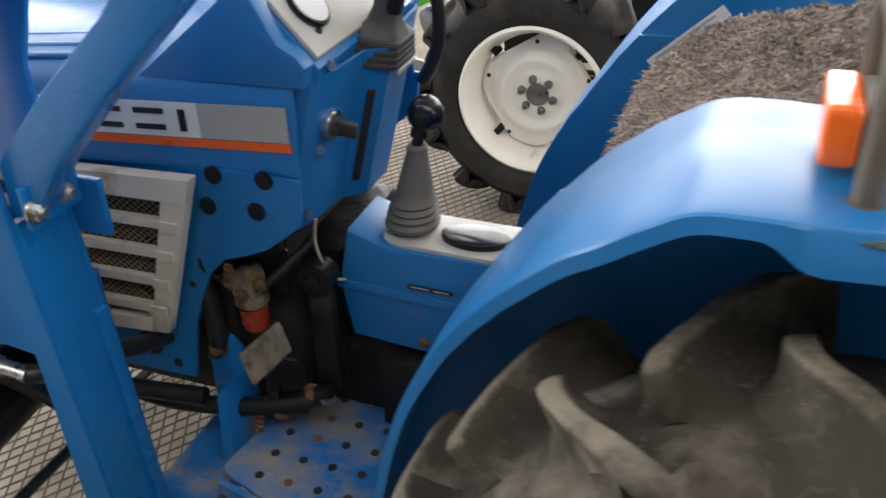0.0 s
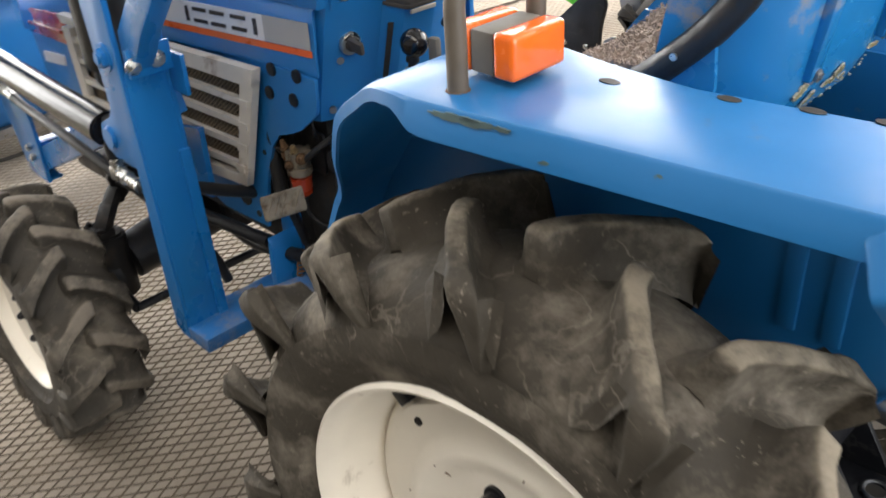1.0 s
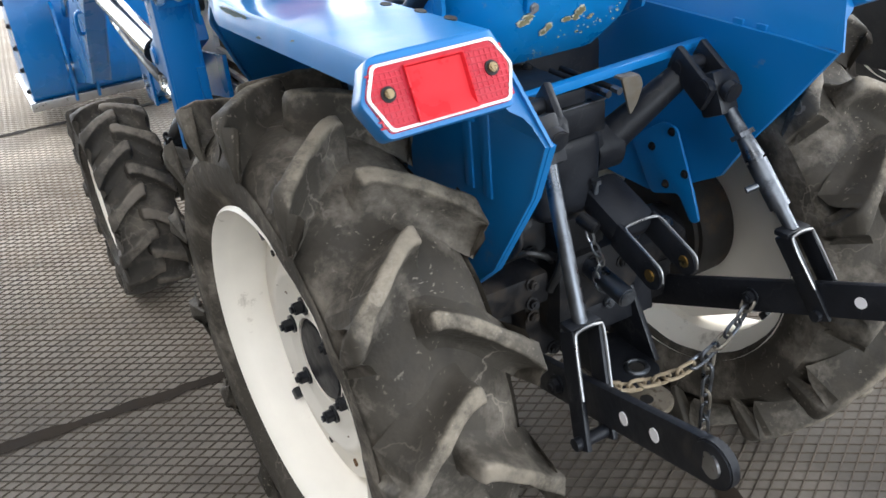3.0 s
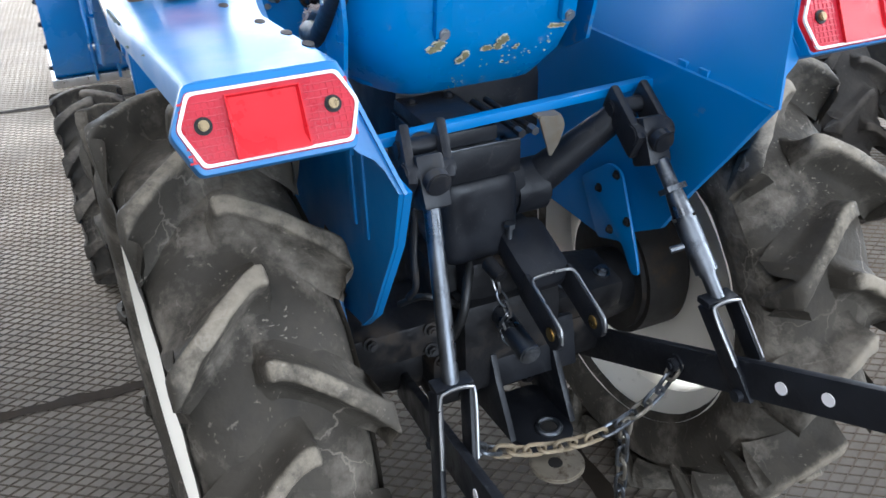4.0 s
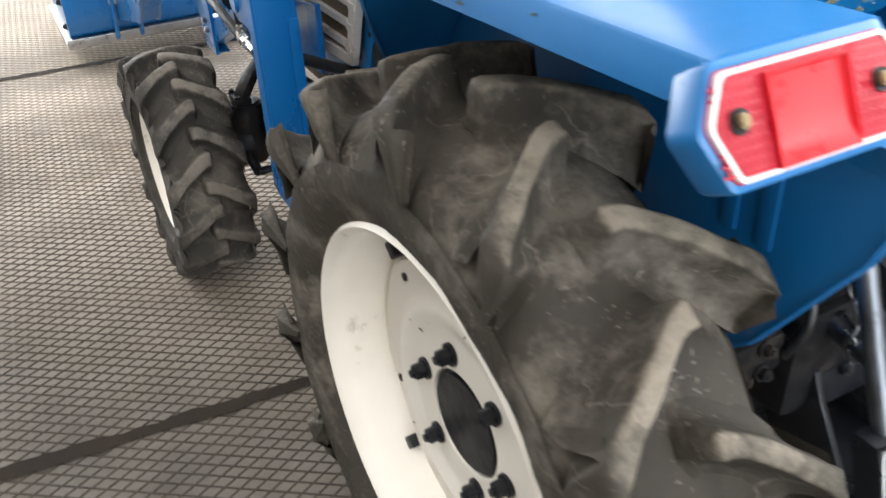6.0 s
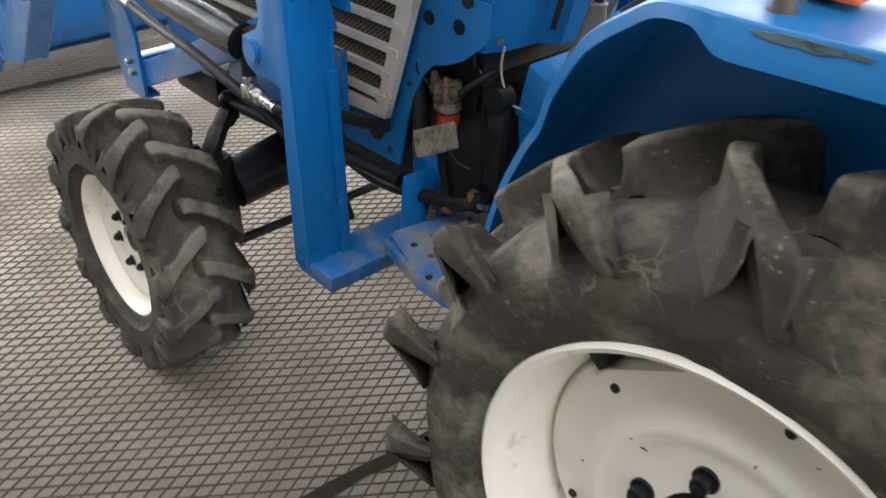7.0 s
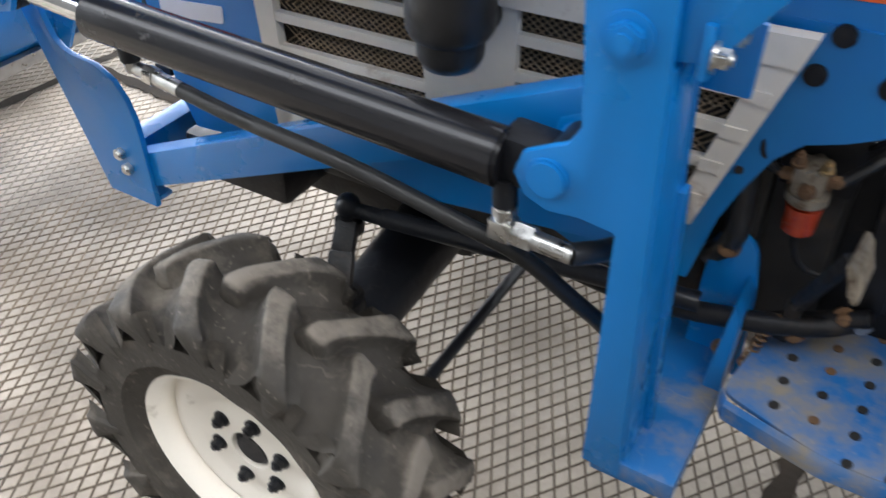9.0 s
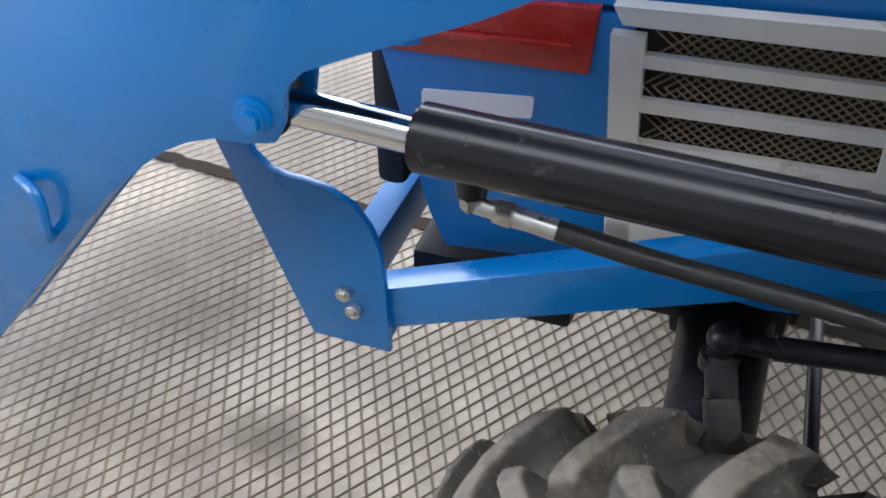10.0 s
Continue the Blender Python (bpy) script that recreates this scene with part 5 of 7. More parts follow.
# ---- gearbox, engine bay, pedals, footplate ----
def running_gear():
    t = part_empty("gearbox", tractor, (-0.2, 0, 0.5), "oily black cast-iron gearbox and rear axle")
    bm = bmesh.new()
    box(bm, (-0.62, -0.10, 0.36), (-0.15, 0.10, 0.57), 0.02)
    box(bm, (-0.55, -0.13, 0.40), (-0.42, 0.13, 0.56), 0.02)
    part("gear_case", bm, OILY, t)
    bm = bmesh.new()
    box(bm, (-0.20, -0.115, 0.38), (0.15, 0.085, 0.66), 0.025)
    box(bm, (0.10, -0.085, 0.44), (0.205, 0.08, 0.60), 0.02)
    part("rear_case", bm, OILY, t)
    case = bmesh.new()
    box(case, (-0.05, -0.100, 0.650), (0.182, 0.020, 0.790), 0.030, seg=5)
    lift = part("hydraulic_lift_case", case, BLACK, t, "dark painted hydraulic lift housing")
    bm = bmesh.new()
    cyl(bm, (0.118, 0.012, 0.742), (0.118, 0.046, 0.742), 0.040, 0.034, seg=32, bev=0.005)
    part("shaft_housing", bm, BLACK, lift)
    bm = bmesh.new()
    box(bm, (-0.05, -0.105, 0.788), (0.189, 0.014, 0.836), 0.005)
    part("valve_block", bm, BLACK, lift, "square black valve block")
    bm = bmesh.new()
    box(bm, (-0.048, -0.107, 0.8365), (0.191, 0.012, 0.839), 0.0006)
    part("gasket", bm, DARK_STEEL, lift, "thin grey gasket edge")
    bm = bmesh.new()
    box(bm, (-0.045, -0.105, 0.8395), (0.186, -0.020, 0.862), 0.005)
    part("valve_cover", bm, BLACK, lift)
    for x, y in ((0.168, -0.092), (0.168, -0.035), (0.06, -0.092), (0.06, -0.035)):
        bm = bmesh.new()
        hexbolt(bm, (x, y, 0.862), (0, 0, 1), 0.007, 0.006)
        part("bolt", bm, OILY, lift)
    bm = bmesh.new()
    box(bm, (0.10, -0.07, 0.58), (0.19, 0.02, 0.66), 0.02)
    part("lift_cover", bm, OILY, t)
    for sd in (-1, 1):
        bm = bmesh.new()
        cyl(bm, (0.03, sd * 0.34, 0.449), (0.03, sd * 0.10, 0.449), 0.055, 0.085, seg=28)
        part("axle_housing", bm, OILY, t)
    for s in (-1, 1):
        bm = bmesh.new()
        cyl(bm, (0.0, s * 0.30, 0.449), (0.0, s * 0.40, 0.449), 0.12, seg=36, bev=0.01)
        part("brake_drum", bm, DARK, t, "dark brake drum")
        bm = bmesh.new()
        prism(bm, rounded([(-0.01, 0.650), (0.070, 0.706), (0.104, 0.704), (0.150, 0.605), (0.172, 0.548), (0.152, 0.540), (0.118, 0.585), (0.05, 0.560)], 0.012), s * 0.2400, s * 0.2450, bev=0.001)
        part("fender_bracket", bm, BLUE, t, "dark blue bolted fender bracket")
        for x, z in ((0.094, 0.694), (0.047, 0.652), (0.131, 0.627), (0.086, 0.592)):
            q = bmesh.new()
            hexbolt(q, (x, s * 0.2400, z), (0, -s, 0), 0.006, 0.006)
            part("bolt", q, OILY, t, "dark oily bolt")
    bm = bmesh.new()
    box(bm, (0.05, 0.08, 0.42), (0.17, 0.19, 0.50), 0.02)
    part("side_bracket", bm, OILY, t)
    bm = bmesh.new()
    box(bm, (0.07, -0.25, 0.535), (0.200, -0.10, 0.590), 0.008)
    part("side_bracket", bm, OILY, t)
    # bolts and pipes over the rear of the case
    for y, z in ((-0.10, 0.60), (-0.10, 0.48), (-0.06, 0.40), (0.05, 0.40), (0.09, 0.5), (-0.02, 0.58), (0.04, 0.56)):
        q = bmesh.new()
        hexbolt(q, (0.152 + (0.053 if abs(y) < 0.085 and 0.44 < z < 0.6 else 0), y, z), (1, 0, 0), 0.009, 0.010)
        part("bolt", q, OILY, t)
    bm = bmesh.new()
    tube(bm, [(0.14, -0.125, 0.74), (0.19, -0.15, 0.70), (0.205, -0.155, 0.66), (0.20, -0.165, 0.64)], 0.005, 10)
    part("pipe", bm, OILY, t, "thin black bent pipe")

    # tan guard plate, pipes and stud beside the lift housing
    bm = bmesh.new()
    prism(bm, rounded([(0.034, 0.866), (0.070, 0.862), (0.075, 0.846), (0.066, 0.822), (0.053, 0.803), (0.044, 0.832)], 0.006), 0.194, 0.199, "x", 0.001)
    prism(bm, [(0.034, 0.866), (0.070, 0.862), (0.070, 0.858), (0.034, 0.862)], 0.140, 0.196, "x")
    part("guard_plate", bm, TAN, t, "tan dusty bent guard plate")
    for yy in (0.0, 0.020):
        bm = bmesh.new()
        cyl(bm, (0.08, yy - 0.006, 0.856), (0.197, yy + 0.006, 0.850), 0.0045, seg=12)
        pipe = part("steel_pipe", bm, OILY, t, "thin black pipe")
        bm = bmesh.new()
        cyl(bm, (0.190, yy + 0.0055, 0.8505), (0.204, yy + 0.0065, 0.849), 0.0062, seg=6)
        part("pipe_nut", bm, DARK_STEEL, pipe, "dull grey pipe nut")
    bm = bmesh.new()
    cyl(bm, (0.189, -0.004, 0.664), (0.191, -0.004, 0.708), 0.0045, seg=12)
    cyl(bm, (0.191, -0.004, 0.706), (0.191, -0.004, 0.713), 0.0085, seg=6)
    part("stud", bm, DARK_STEEL, t)
    bm = bmesh.new()
    cyl(bm, (0.19, -0.024, 0.575), (0.298, -0.026, 0.561), 0.016, seg=20, bev=0.003)
    part("power_take_off_shaft", bm, DARK_STEEL, t, "dark splined power take-off stub")
    bm = bmesh.new()
    box(bm, (0.07, 0.09, 0.500), (0.17, 0.215, 0.555), 0.012, pose(0, 0, 0, 0, 8, 0))
    part("linkage_bracket", bm, OILY, t)
    for y in (0.115, 0.19):
        q = bmesh.new()
        hexbolt(q, (0.142, y, 0.553), (0.2, 0, 1), 0.010, 0.010)
        part("bolt", q, DARK_STEEL, t)
    bm = bmesh.new()
    tube(bm, [(0.16, -0.05, 0.655), (0.20, -0.075, 0.64), (0.215, -0.09, 0.60), (0.20, -0.10, 0.555)], 0.007, 10)
    tube(bm, [(0.15, -0.16, 0.60), (0.19, -0.14, 0.63), (0.20, -0.11, 0.62), (0.18, -0.08, 0.59)], 0.005, 10)
    part("oil_pipe", bm, HOSE, t, "black oil pipes")
    for y, z in ((-0.225, 0.603), (-0.135, 0.565), (-0.135, 0.60)):
        q = bmesh.new()
        hexbolt(q, (0.202, y, z - 0.02), (1, 0, 0.2), 0.008, 0.012)
        part("bolt", q, OILY, t)

    e = part_empty("engine", tractor, (-0.85, 0, 0.6), "dark oily engine with a red fuel filter bowl")
    bm = bmesh.new()
    box(bm, (-1.30, -0.13, 0.42), (-0.66, 0.13, 0.78), 0.03)
    box(bm, (-0.78, -0.155, 0.44), (-0.74, 0.155, 0.70), 0.015)
    part("engine_block", bm, DARK, e)
    bm = bmesh.new()
    box(bm, (-0.68, -0.10, 0.38), (-0.60, 0.10, 0.70), 0.02)
    part("bell_housing", bm, OILY, e)
    bm = bmesh.new()
    box(bm, (-1.56, -0.11, 0.36), (-1.25, 0.11, 0.47), 0.02)
    part("front_frame", bm, OILY, e)
    f = part_empty("fuel_filter", tractor, (-0.70, -0.165, 0.62), "cast fuel filter with a red bowl")
    bm = bmesh.new()
    cyl(bm, (-0.703, -0.165, 0.600), (-0.703, -0.165, 0.640), 0.0175, 0.0195, seg=24, bev=0.004)
    part("filter_bowl", bm, BOWL, f, "translucent red plastic bowl")
    bm = bmesh.new()
    cyl(bm, (-0.703, -0.165, 0.640), (-0.703, -0.165, 0.656), 0.0225, seg=24, bev=0.003)
    box(bm, (-0.721, -0.182, 0.655), (-0.687, -0.148, 0.688), 0.006)
    cyl(bm, (-0.724, -0.170, 0.672), (-0.684, -0.170, 0.676), 0.010, seg=14, bev=0.002)
    cyl(bm, (-0.703, -0.186, 0.68), (-0.703, -0.14, 0.68), 0.008, seg=6)
    part("filter_head", bm, ALLOY, f, "dirty cast alloy head")
    bm = bmesh.new()
    tube(bm, [(-0.735, -0.17, 0.672), (-0.765, -0.165, 0.668), (-0.77, -0.15, 0.60), (-0.78, -0.14, 0.55)], 0.006, 8)
    tube(bm, [(-0.675, -0.17, 0.676), (-0.65, -0.16, 0.70), (-0.62, -0.13, 0.73)], 0.006, 8)
    tube(bm, [(-0.78, -0.165, 0.72), (-0.765, -0.172, 0.64), (-0.765, -0.17, 0.57), (-0.79, -0.15, 0.52)], 0.014, 10)
    part("fuel_hose", bm, HOSE, f, "black fuel hoses")
    bm = bmesh.new()
    tube(bm, [(-0.607, -0.140, 0.768), (-0.612, -0.140, 0.738), (-0.610, -0.138, 0.714), (-0.603, -0.134, 0.692), (-0.594, -0.126, 0.673), (-0.590, -0.105, 0.662)], 0.0019, 8)
    part("cable", bm, WIRE, f, "thin grey cable")

    # rusty unions, bleed screws and the bracket that carries the filter
    rng = random.Random(31)
    for at, axis, r, h in (((-0.722, -0.172, 0.672), (-1, -0.1, 0), 0.008, 0.012), ((-0.686, -0.172, 0.676), (1, -0.1, 0.1), 0.008, 0.012), ((-0.718, -0.18, 0.690), (0, -0.2, 1), 0.006, 0.014), ((-0.690, -0.18, 0.690), (0, -0.2, 1), 0.006, 0.012),
                           ((-0.703, -0.184, 0.664), (0, -1, 0), 0.007, 0.008)):
        q = bmesh.new()
        hexbolt(q, at, axis, r, h)
        part("union_nut", q, RUSTY if rng.random() < 0.6 else BRASS, f, "rusty union nut")
    bm = bmesh.new()
    prism(bm, rounded([(-0.750, 0.640), (-0.660, 0.640), (-0.655, 0.715), (-0.70, 0.728), (-0.752, 0.715)], 0.008), -0.142, -0.136, bev=0.0015)
    part("filter_bracket", bm, OILY, f, "oily steel filter bracket")
    for path, r in (([(-0.66, -0.15, 0.71), (-0.645, -0.165, 0.735), (-0.66, -0.16, 0.755), (-0.70, -0.15, 0.762)], 0.0035), ([(-0.735, -0.172, 0.672), (-0.756, -0.185, 0.70), (-0.75, -0.17, 0.74), (-0.73, -0.15, 0.765)], 0.0035),
                    ([(-0.703, -0.16, 0.60), (-0.70, -0.165, 0.575), (-0.685, -0.16, 0.55), (-0.66, -0.15, 0.54)], 0.004)):
        bm = bmesh.new()
        tube(bm, path, r, 8)
        part("fuel_pipe", bm, OILY, f, "thin oily fuel pipe")
    # cross shaft and rusty return spring low beside the footplate
    bm = bmesh.new()
    cyl(bm, (-0.70, -0.175, 0.475), (-0.60, -0.170, 0.520), 0.011, seg=14, bev=0.002)
    part("cross_shaft", bm, OILY, f, "oily cross shaft")
    coil = []
    for k in range(73):
        a, u = 2 * math.pi * k / 8, k / 72
        coil.append((-0.695 + 0.006 * math.cos(a) - 0.02 * u, -0.195 + 0.006 * math.sin(a), 0.50 - 0.09 * u))
    bm = bmesh.new()
    tube(bm, coil, 0.0016, 6)
    part("return_spring", bm, RUSTY, f, "rusty return spring")
    for x, y, z, r in ((-0.690, -0.19, 0.400, 0.011), (-0.672, -0.185, 0.478, 0.010), (-0.628, -0.17, 0.512, 0.009)):
        q = bmesh.new()
        hexbolt(q, (x, y, z), (0.2, -1, 0.1), r, 0.012)
        part("rusty_bolt", q, RUSTY, f)

    p = part_empty("pedals", tractor, (-0.65, -0.17, 0.5), "clutch pedal and linkage, dirty black steel")
    # square pad, tilted towards the driver
    u = Vector((0.06, 0.99, -0.09)).normalized()
    v = Vector((0.35, -0.10, -0.93))
    v = (v - u * v.dot(u)).normalized()
    n = u.cross(v)
    m = Matrix((u, v, n)).transposed().to_4x4()
    m.translation = Vector((-0.630, -0.255, 0.642))
    bm = bmesh.new()
    bmesh.ops.create_cube(bm, size=1, matrix=Matrix.Diagonal((0.080, 0.042, 0.007, 1)))
    bmesh.ops.bevel(bm, geom=list(bm.edges), offset=0.002, segments=2, affect="EDGES")
    bmesh.ops.transform(bm, matrix=m, verts=bm.verts)
    pad = part("pedal_pad", bm, ALLOY, p, "worn ribbed steel pedal pad")
    for sd in (-1, 1):
        for k in range(5):
            q = bmesh.new()
            bmesh.ops.create_cube(q, size=1, matrix=m @ pose(-0.026 + 0.013 * k, 0, 0.0042 * sd, 0, 0, 32) @ Matrix.Diagonal((0.0035, 0.034, 0.003, 1)))
            part("tread_rib", q, ALLOY, pad)
    bm = bmesh.new()
    bar(bm, (-0.640, -0.240, 0.638), (-0.678, -0.190, 0.52), 0.012, 0.016, 0.003)
    bar(bm, (-0.678, -0.185, 0.52), (-0.685, -0.185, 0.462), 0.012, 0.018, 0.003)
    part("pedal_arm", bm, OILY, p)
    bm = bmesh.new()
    bar(bm, (-0.615, -0.135, 0.682), (-0.608, -0.150, 0.512), 0.018, 0.034, 0.006, up=(1, 0, 0))
    cyl(bm, (-0.615, -0.120, 0.682), (-0.615, -0.155, 0.682), 0.023, seg=24, bev=0.003)
    cyl(bm, (-0.615, -0.15, 0.682), (-0.615, -0.162, 0.682), 0.010, seg=6)
    part("clutch_lever", bm, OILY, p, "black clutch lever")
    bm = bmesh.new()
    tube(bm, [(-0.95, -0.19, 0.46), (-0.85, -0.20, 0.462), (-0.75, -0.20, 0.478), (-0.66, -0.185, 0.492), (-0.608, -0.16, 0.505)], 0.013, 12)
    part("linkage_rod", bm, OILY, p)
    bm = bmesh.new()
    hexbolt(bm, (-0.608, -0.165, 0.505), (0, -1, 0), 0.009, 0.012)
    part("linkage_bolt", bm, STEEL, p)
    bm = bmesh.new()
    prism(bm, rounded([(-0.795, 0.36), (-0.72, 0.36), (-0.725, 0.50), (-0.735, 0.56), (-0.755, 0.578), (-0.785, 0.565), (-0.79, 0.50)], 0.012), -0.168, -0.158, bev=0.002)
    part("mount_plate", bm, BLUE_LOADER, p, "blue loader mount plate")
    for x, z in ((-0.768, 0.555), (-0.765, 0.45), (-0.745, 0.40)):
        q = bmesh.new()
        hexbolt(q, (x, -0.168, z), (0, -1, 0), 0.011, 0.012)
        part("bolt", q, RUSTY, p, "rusty bolt")

    fp = part_empty("footplate", tractor, (-0.6, -0.19, 0.44), "blue perforated footplate with worn dusty paint")
    plan = rounded([(-0.722, -0.278), (-0.700, -0.150), (-0.660, -0.085), (-0.49, -0.06), (-0.492, -0.300), (-0.53, -0.318), (-0.60, -0.318)], 0.02)
    bm = bmesh.new()
    prism(bm, plan, 0.434, 0.440, "z", 0.001)
    part("plate", bm, BLUE_DUSTY, fp)
    bm = bmesh.new()
    lip = [(-0.722, -0.272), (-0.712, -0.290), (-0.60, -0.317), (-0.53, -0.317), (-0.49, -0.302)]
    rows = [[(x, y, 0.439), (x - 0.001, y - 0.005, 0.433), (x, y - 0.005, 0.412)] for x, y in lip]
    sheet(bm, rows, 0.003)
    part("plate_lip", bm, BLUE_DUSTY, fp)
    rng = random.Random(3)
    for k in range(5):
        for j in range(6):
            x, y = -0.664 + 0.0432 * k, -0.101 - 0.0425 * j
            if (y > -0.12 and x < -0.65) or (y < -0.30 and (x < -0.6 or x > -0.51)):
                continue
            q = bmesh.new()
            cyl(q, (x, y, 0.4395), (x, y, 0.4412), 0.0062, seg=12)
            filled = rng.random() < 0.3
            part("drain_hole", q, RUSTY if filled else DARK, fp, "drain hole filled with dirt" if filled else "dark drain hole")


running_gear()


# ---- seat ----
def seat():
    s = part_empty("seat", tractor, (0, 0, 0.98), "blue steel bucket seat with black edging")
    bm = bmesh.new()
    rows = []
    for k in range(11):
        t = k / 10
        z = 0.890 + 0.43 * t
        under = (1 - min(1, t * 4.5)) ** 2
        w = 0.178 + 0.014 * min(1, t * 3) - 0.05 * max(0, t - 0.7) - 0.030 * under
        xb = 0.130 + 0.055 * t - 0.05 * under
        row = []
        for j in range(19):
            a = -1 + 2 * j / 18
            bend = max(0, (abs(a) - 0.45) / 0.55) ** 2.2
            row.append((xb - (0.125 - 0.03 * t) * bend, -0.008 + w * (a * (1 - 0.10 * abs(a) ** 3) / 0.90), z))
        rows.append(row)
    sheet(bm, rows, 0.005)
    part("seat_back", bm, BLUE_WORN, s, "blue seat back with chipped rusty paint", smooth=60)
    bm = bmesh.new()
    prism(bm, rounded([(-0.205, -0.160), (0.04, -0.155), (0.04, 0.150), (-0.205, 0.160)], 0.05), 0.893, 0.905, "z", 0.006)
    part("seat_pan", bm, BLUE_WORN, s)
    bm = bmesh.new()
    tube(bm, [(-0.115, -0.185, 0.945), (-0.04, -0.192, 0.957), (0.012, -0.194, 0.988), (0.060, -0.194, 1.028), (0.095, -0.192, 1.064), (0.125, -0.188, 1.11), (0.145, -0.182, 1.19), (0.155, -0.16, 1.29), (0.175, -0.09, 1.325), (0.18, -0.005, 1.33),
              (0.175, 0.08, 1.325), (0.155, 0.15, 1.29), (0.145, 0.17, 1.19), (0.125, 0.178, 1.11), (0.060, 0.184, 1.028), (0.012, 0.184, 0.988), (-0.04, 0.182, 0.957), (-0.115, 0.175, 0.945)], 0.0165, 12)
    part("edge_roll", bm, HOSE, s, "black rubber edge roll")
    for sd in (-1, 1):
        bm = bmesh.new()
        y = -0.194 if sd < 0 else 0.184
        prism(bm, [(-0.115, 0.94), (-0.04, 0.952), (0.012, 0.983), (0.060, 1.023), (0.095, 1.059), (0.10, 1.0), (0.08, 0.93), (0.02, 0.90), (-0.10, 0.90)], y - 0.003, y + 0.003)
        part("seat_side", bm, BLUE_WORN, s)
    bm = bmesh.new()
    cyl(bm, (0.060, -0.208, 1.029), (0.060, -0.2125, 1.029), 0.004, seg=12)
    part("rivet", bm, ZINC, s)
    for y in (-0.080, 0.106):
        bm = bmesh.new()
        bar(bm, (0.143, y, 0.985), (0.186, y, 1.25), 0.024, 0.016, 0.005, up=(1, 0, 0))
        part("back_rib", bm, BLUE_WORN, s)
        bm = bmesh.new()
        hexbolt(bm, (0.148, y, 0.992), (1, 0, -0.1), 0.008, 0.008)
        part("bolt", bm, STEEL, s, "dull steel bolt")
    rng = random.Random(5)

    def flake(y, z, ry, rz, lift, material, name, label, n=16):
        """A ragged flake that lies on the curved seat back."""
        bm = bmesh.new()
        rim = [(y, z)]
        for j in range(n):
            a, k = 2 * math.pi * j / n, rng.uniform(0.55, 1.15)
            rim.append((y + ry * k * math.cos(a), z + rz * k * math.sin(a)))
        top = []
        for yy, zz in rim:
            t = (zz - 0.890) / 0.43
            top.append(bm.verts.new((0.130 + 0.055 * t - 0.05 * (1 - min(1, t * 4.5)) ** 2 + lift, yy, zz)))
        for j in range(1, n + 1):
            bm.faces.new((top[0], top[j], top[j % n + 1]))
        out = bmesh.ops.extrude_face_region(bm, geom=bm.faces[:])
        bmesh.ops.translate(bm, verts=[v for v in out["geom"] if isinstance(v, bmesh.types.BMVert)], vec=(-0.002, 0, 0))
        part(name, bm, material, s, label)

    for y, z, ry, rz, count in ((-0.086, 0.972, 0.013, 0.008, 3), (-0.045, 0.953, 0.009, 0.008, 3), (-0.014, 0.959, 0.013, 0.006, 4), (0.013, 0.966, 0.012, 0.010, 4), (0.036, 0.955, 0.006, 0.004, 2), (0.019, 0.930, 0.005, 0.004, 1), (0.0955, 0.977, 0.011, 0.006, 3)):
        for k in range(count):
            yy, zz, g = y + rng.gauss(0, 0.45 * ry), z + rng.gauss(0, 0.35 * rz), rng.uniform(0.5, 0.85)
            flake(yy, zz, ry * g, rz * g, 0.0022 + 0.0001 * k, PRIMER, "primer_edge", "cream primer edge of a chip")
            flake(yy, zz, ry * g * 0.78, rz * g * 0.76, 0.0027 + 0.0001 * k, BARE_OLIVE, "rust_chip", "olive-brown chip of bare metal")
    for k in range(46):
        y, z, r = rng.uniform(-0.05, 0.09), 0.0, rng.uniform(0.0005, 0.0016)
        z = 0.930 + 0.30 * (y - 0.02) + rng.gauss(0, 0.014)
        flake(y, z, r * rng.uniform(0.6, 1.6), r, 0.0022, PRIMER, "paint_nick", "small pale paint nick", 8)
    bm = bmesh.new()
    box(bm, (-0.2, -0.12, 0.78), (0.06, 0.12, 0.90), 0.02)
    part("seat_base", bm, BLACK, s, "black seat base")
    # sheepskin lying in the seat
    rng = random.Random(11)
    bm = bmesh.new()
    nu, nv = 52, 32
    rows = []
    for i in range(nu):
        t = i / (nu - 1)
        row = []
        for j in range(nv):
            a = -1 + 2 * j / (nv - 1)
            if t < 0.4:
                u = t / 0.4
                x, z = -0.255 + 0.285 * u, 0.948 + 0.026 * u * u - 0.095 * (1 - u) ** 5
            else:
                u = (t - 0.4) / 0.6
                x, z = 0.03 + 0.095 * u ** 0.7, 0.974 + 0.32 * u ** 1.3
            nz = noise.noise(Vector((x * 30, a * 6, z * 30))) * 0.008 + noise.noise(Vector((x * 90, a * 18, z * 90))) * 0.005
            side = 0.168 - (0.03 * max(0, t - 0.4))
            row.append((x - (nz if t >= 0.4 else 0) - 0.03 * abs(a) ** 3 * (t > 0.4), -0.005 + side * a, z + (nz if t < 0.4 else 0) + (0.012 + 0.016 * math.sin(math.pi * min(1, t / 0.6))) * abs(a) ** 2))
        rows.append(row)
    front = [[bm.verts.new(p) for p in row] for row in rows]
    back = [[bm.verts.new((p[0] + 0.004, p[1], p[2] - 0.006)) for p in row] for row in rows]
    for u, v in zip(front, front[1:]):
        for k in range(nv - 1):
            bm.faces.new((u[k], u[k + 1], v[k + 1], v[k]))
    for u, v in zip(back, back[1:]):
        for k in range(nv - 1):
            bm.faces.new((v[k], v[k + 1], u[k + 1], u[k]))
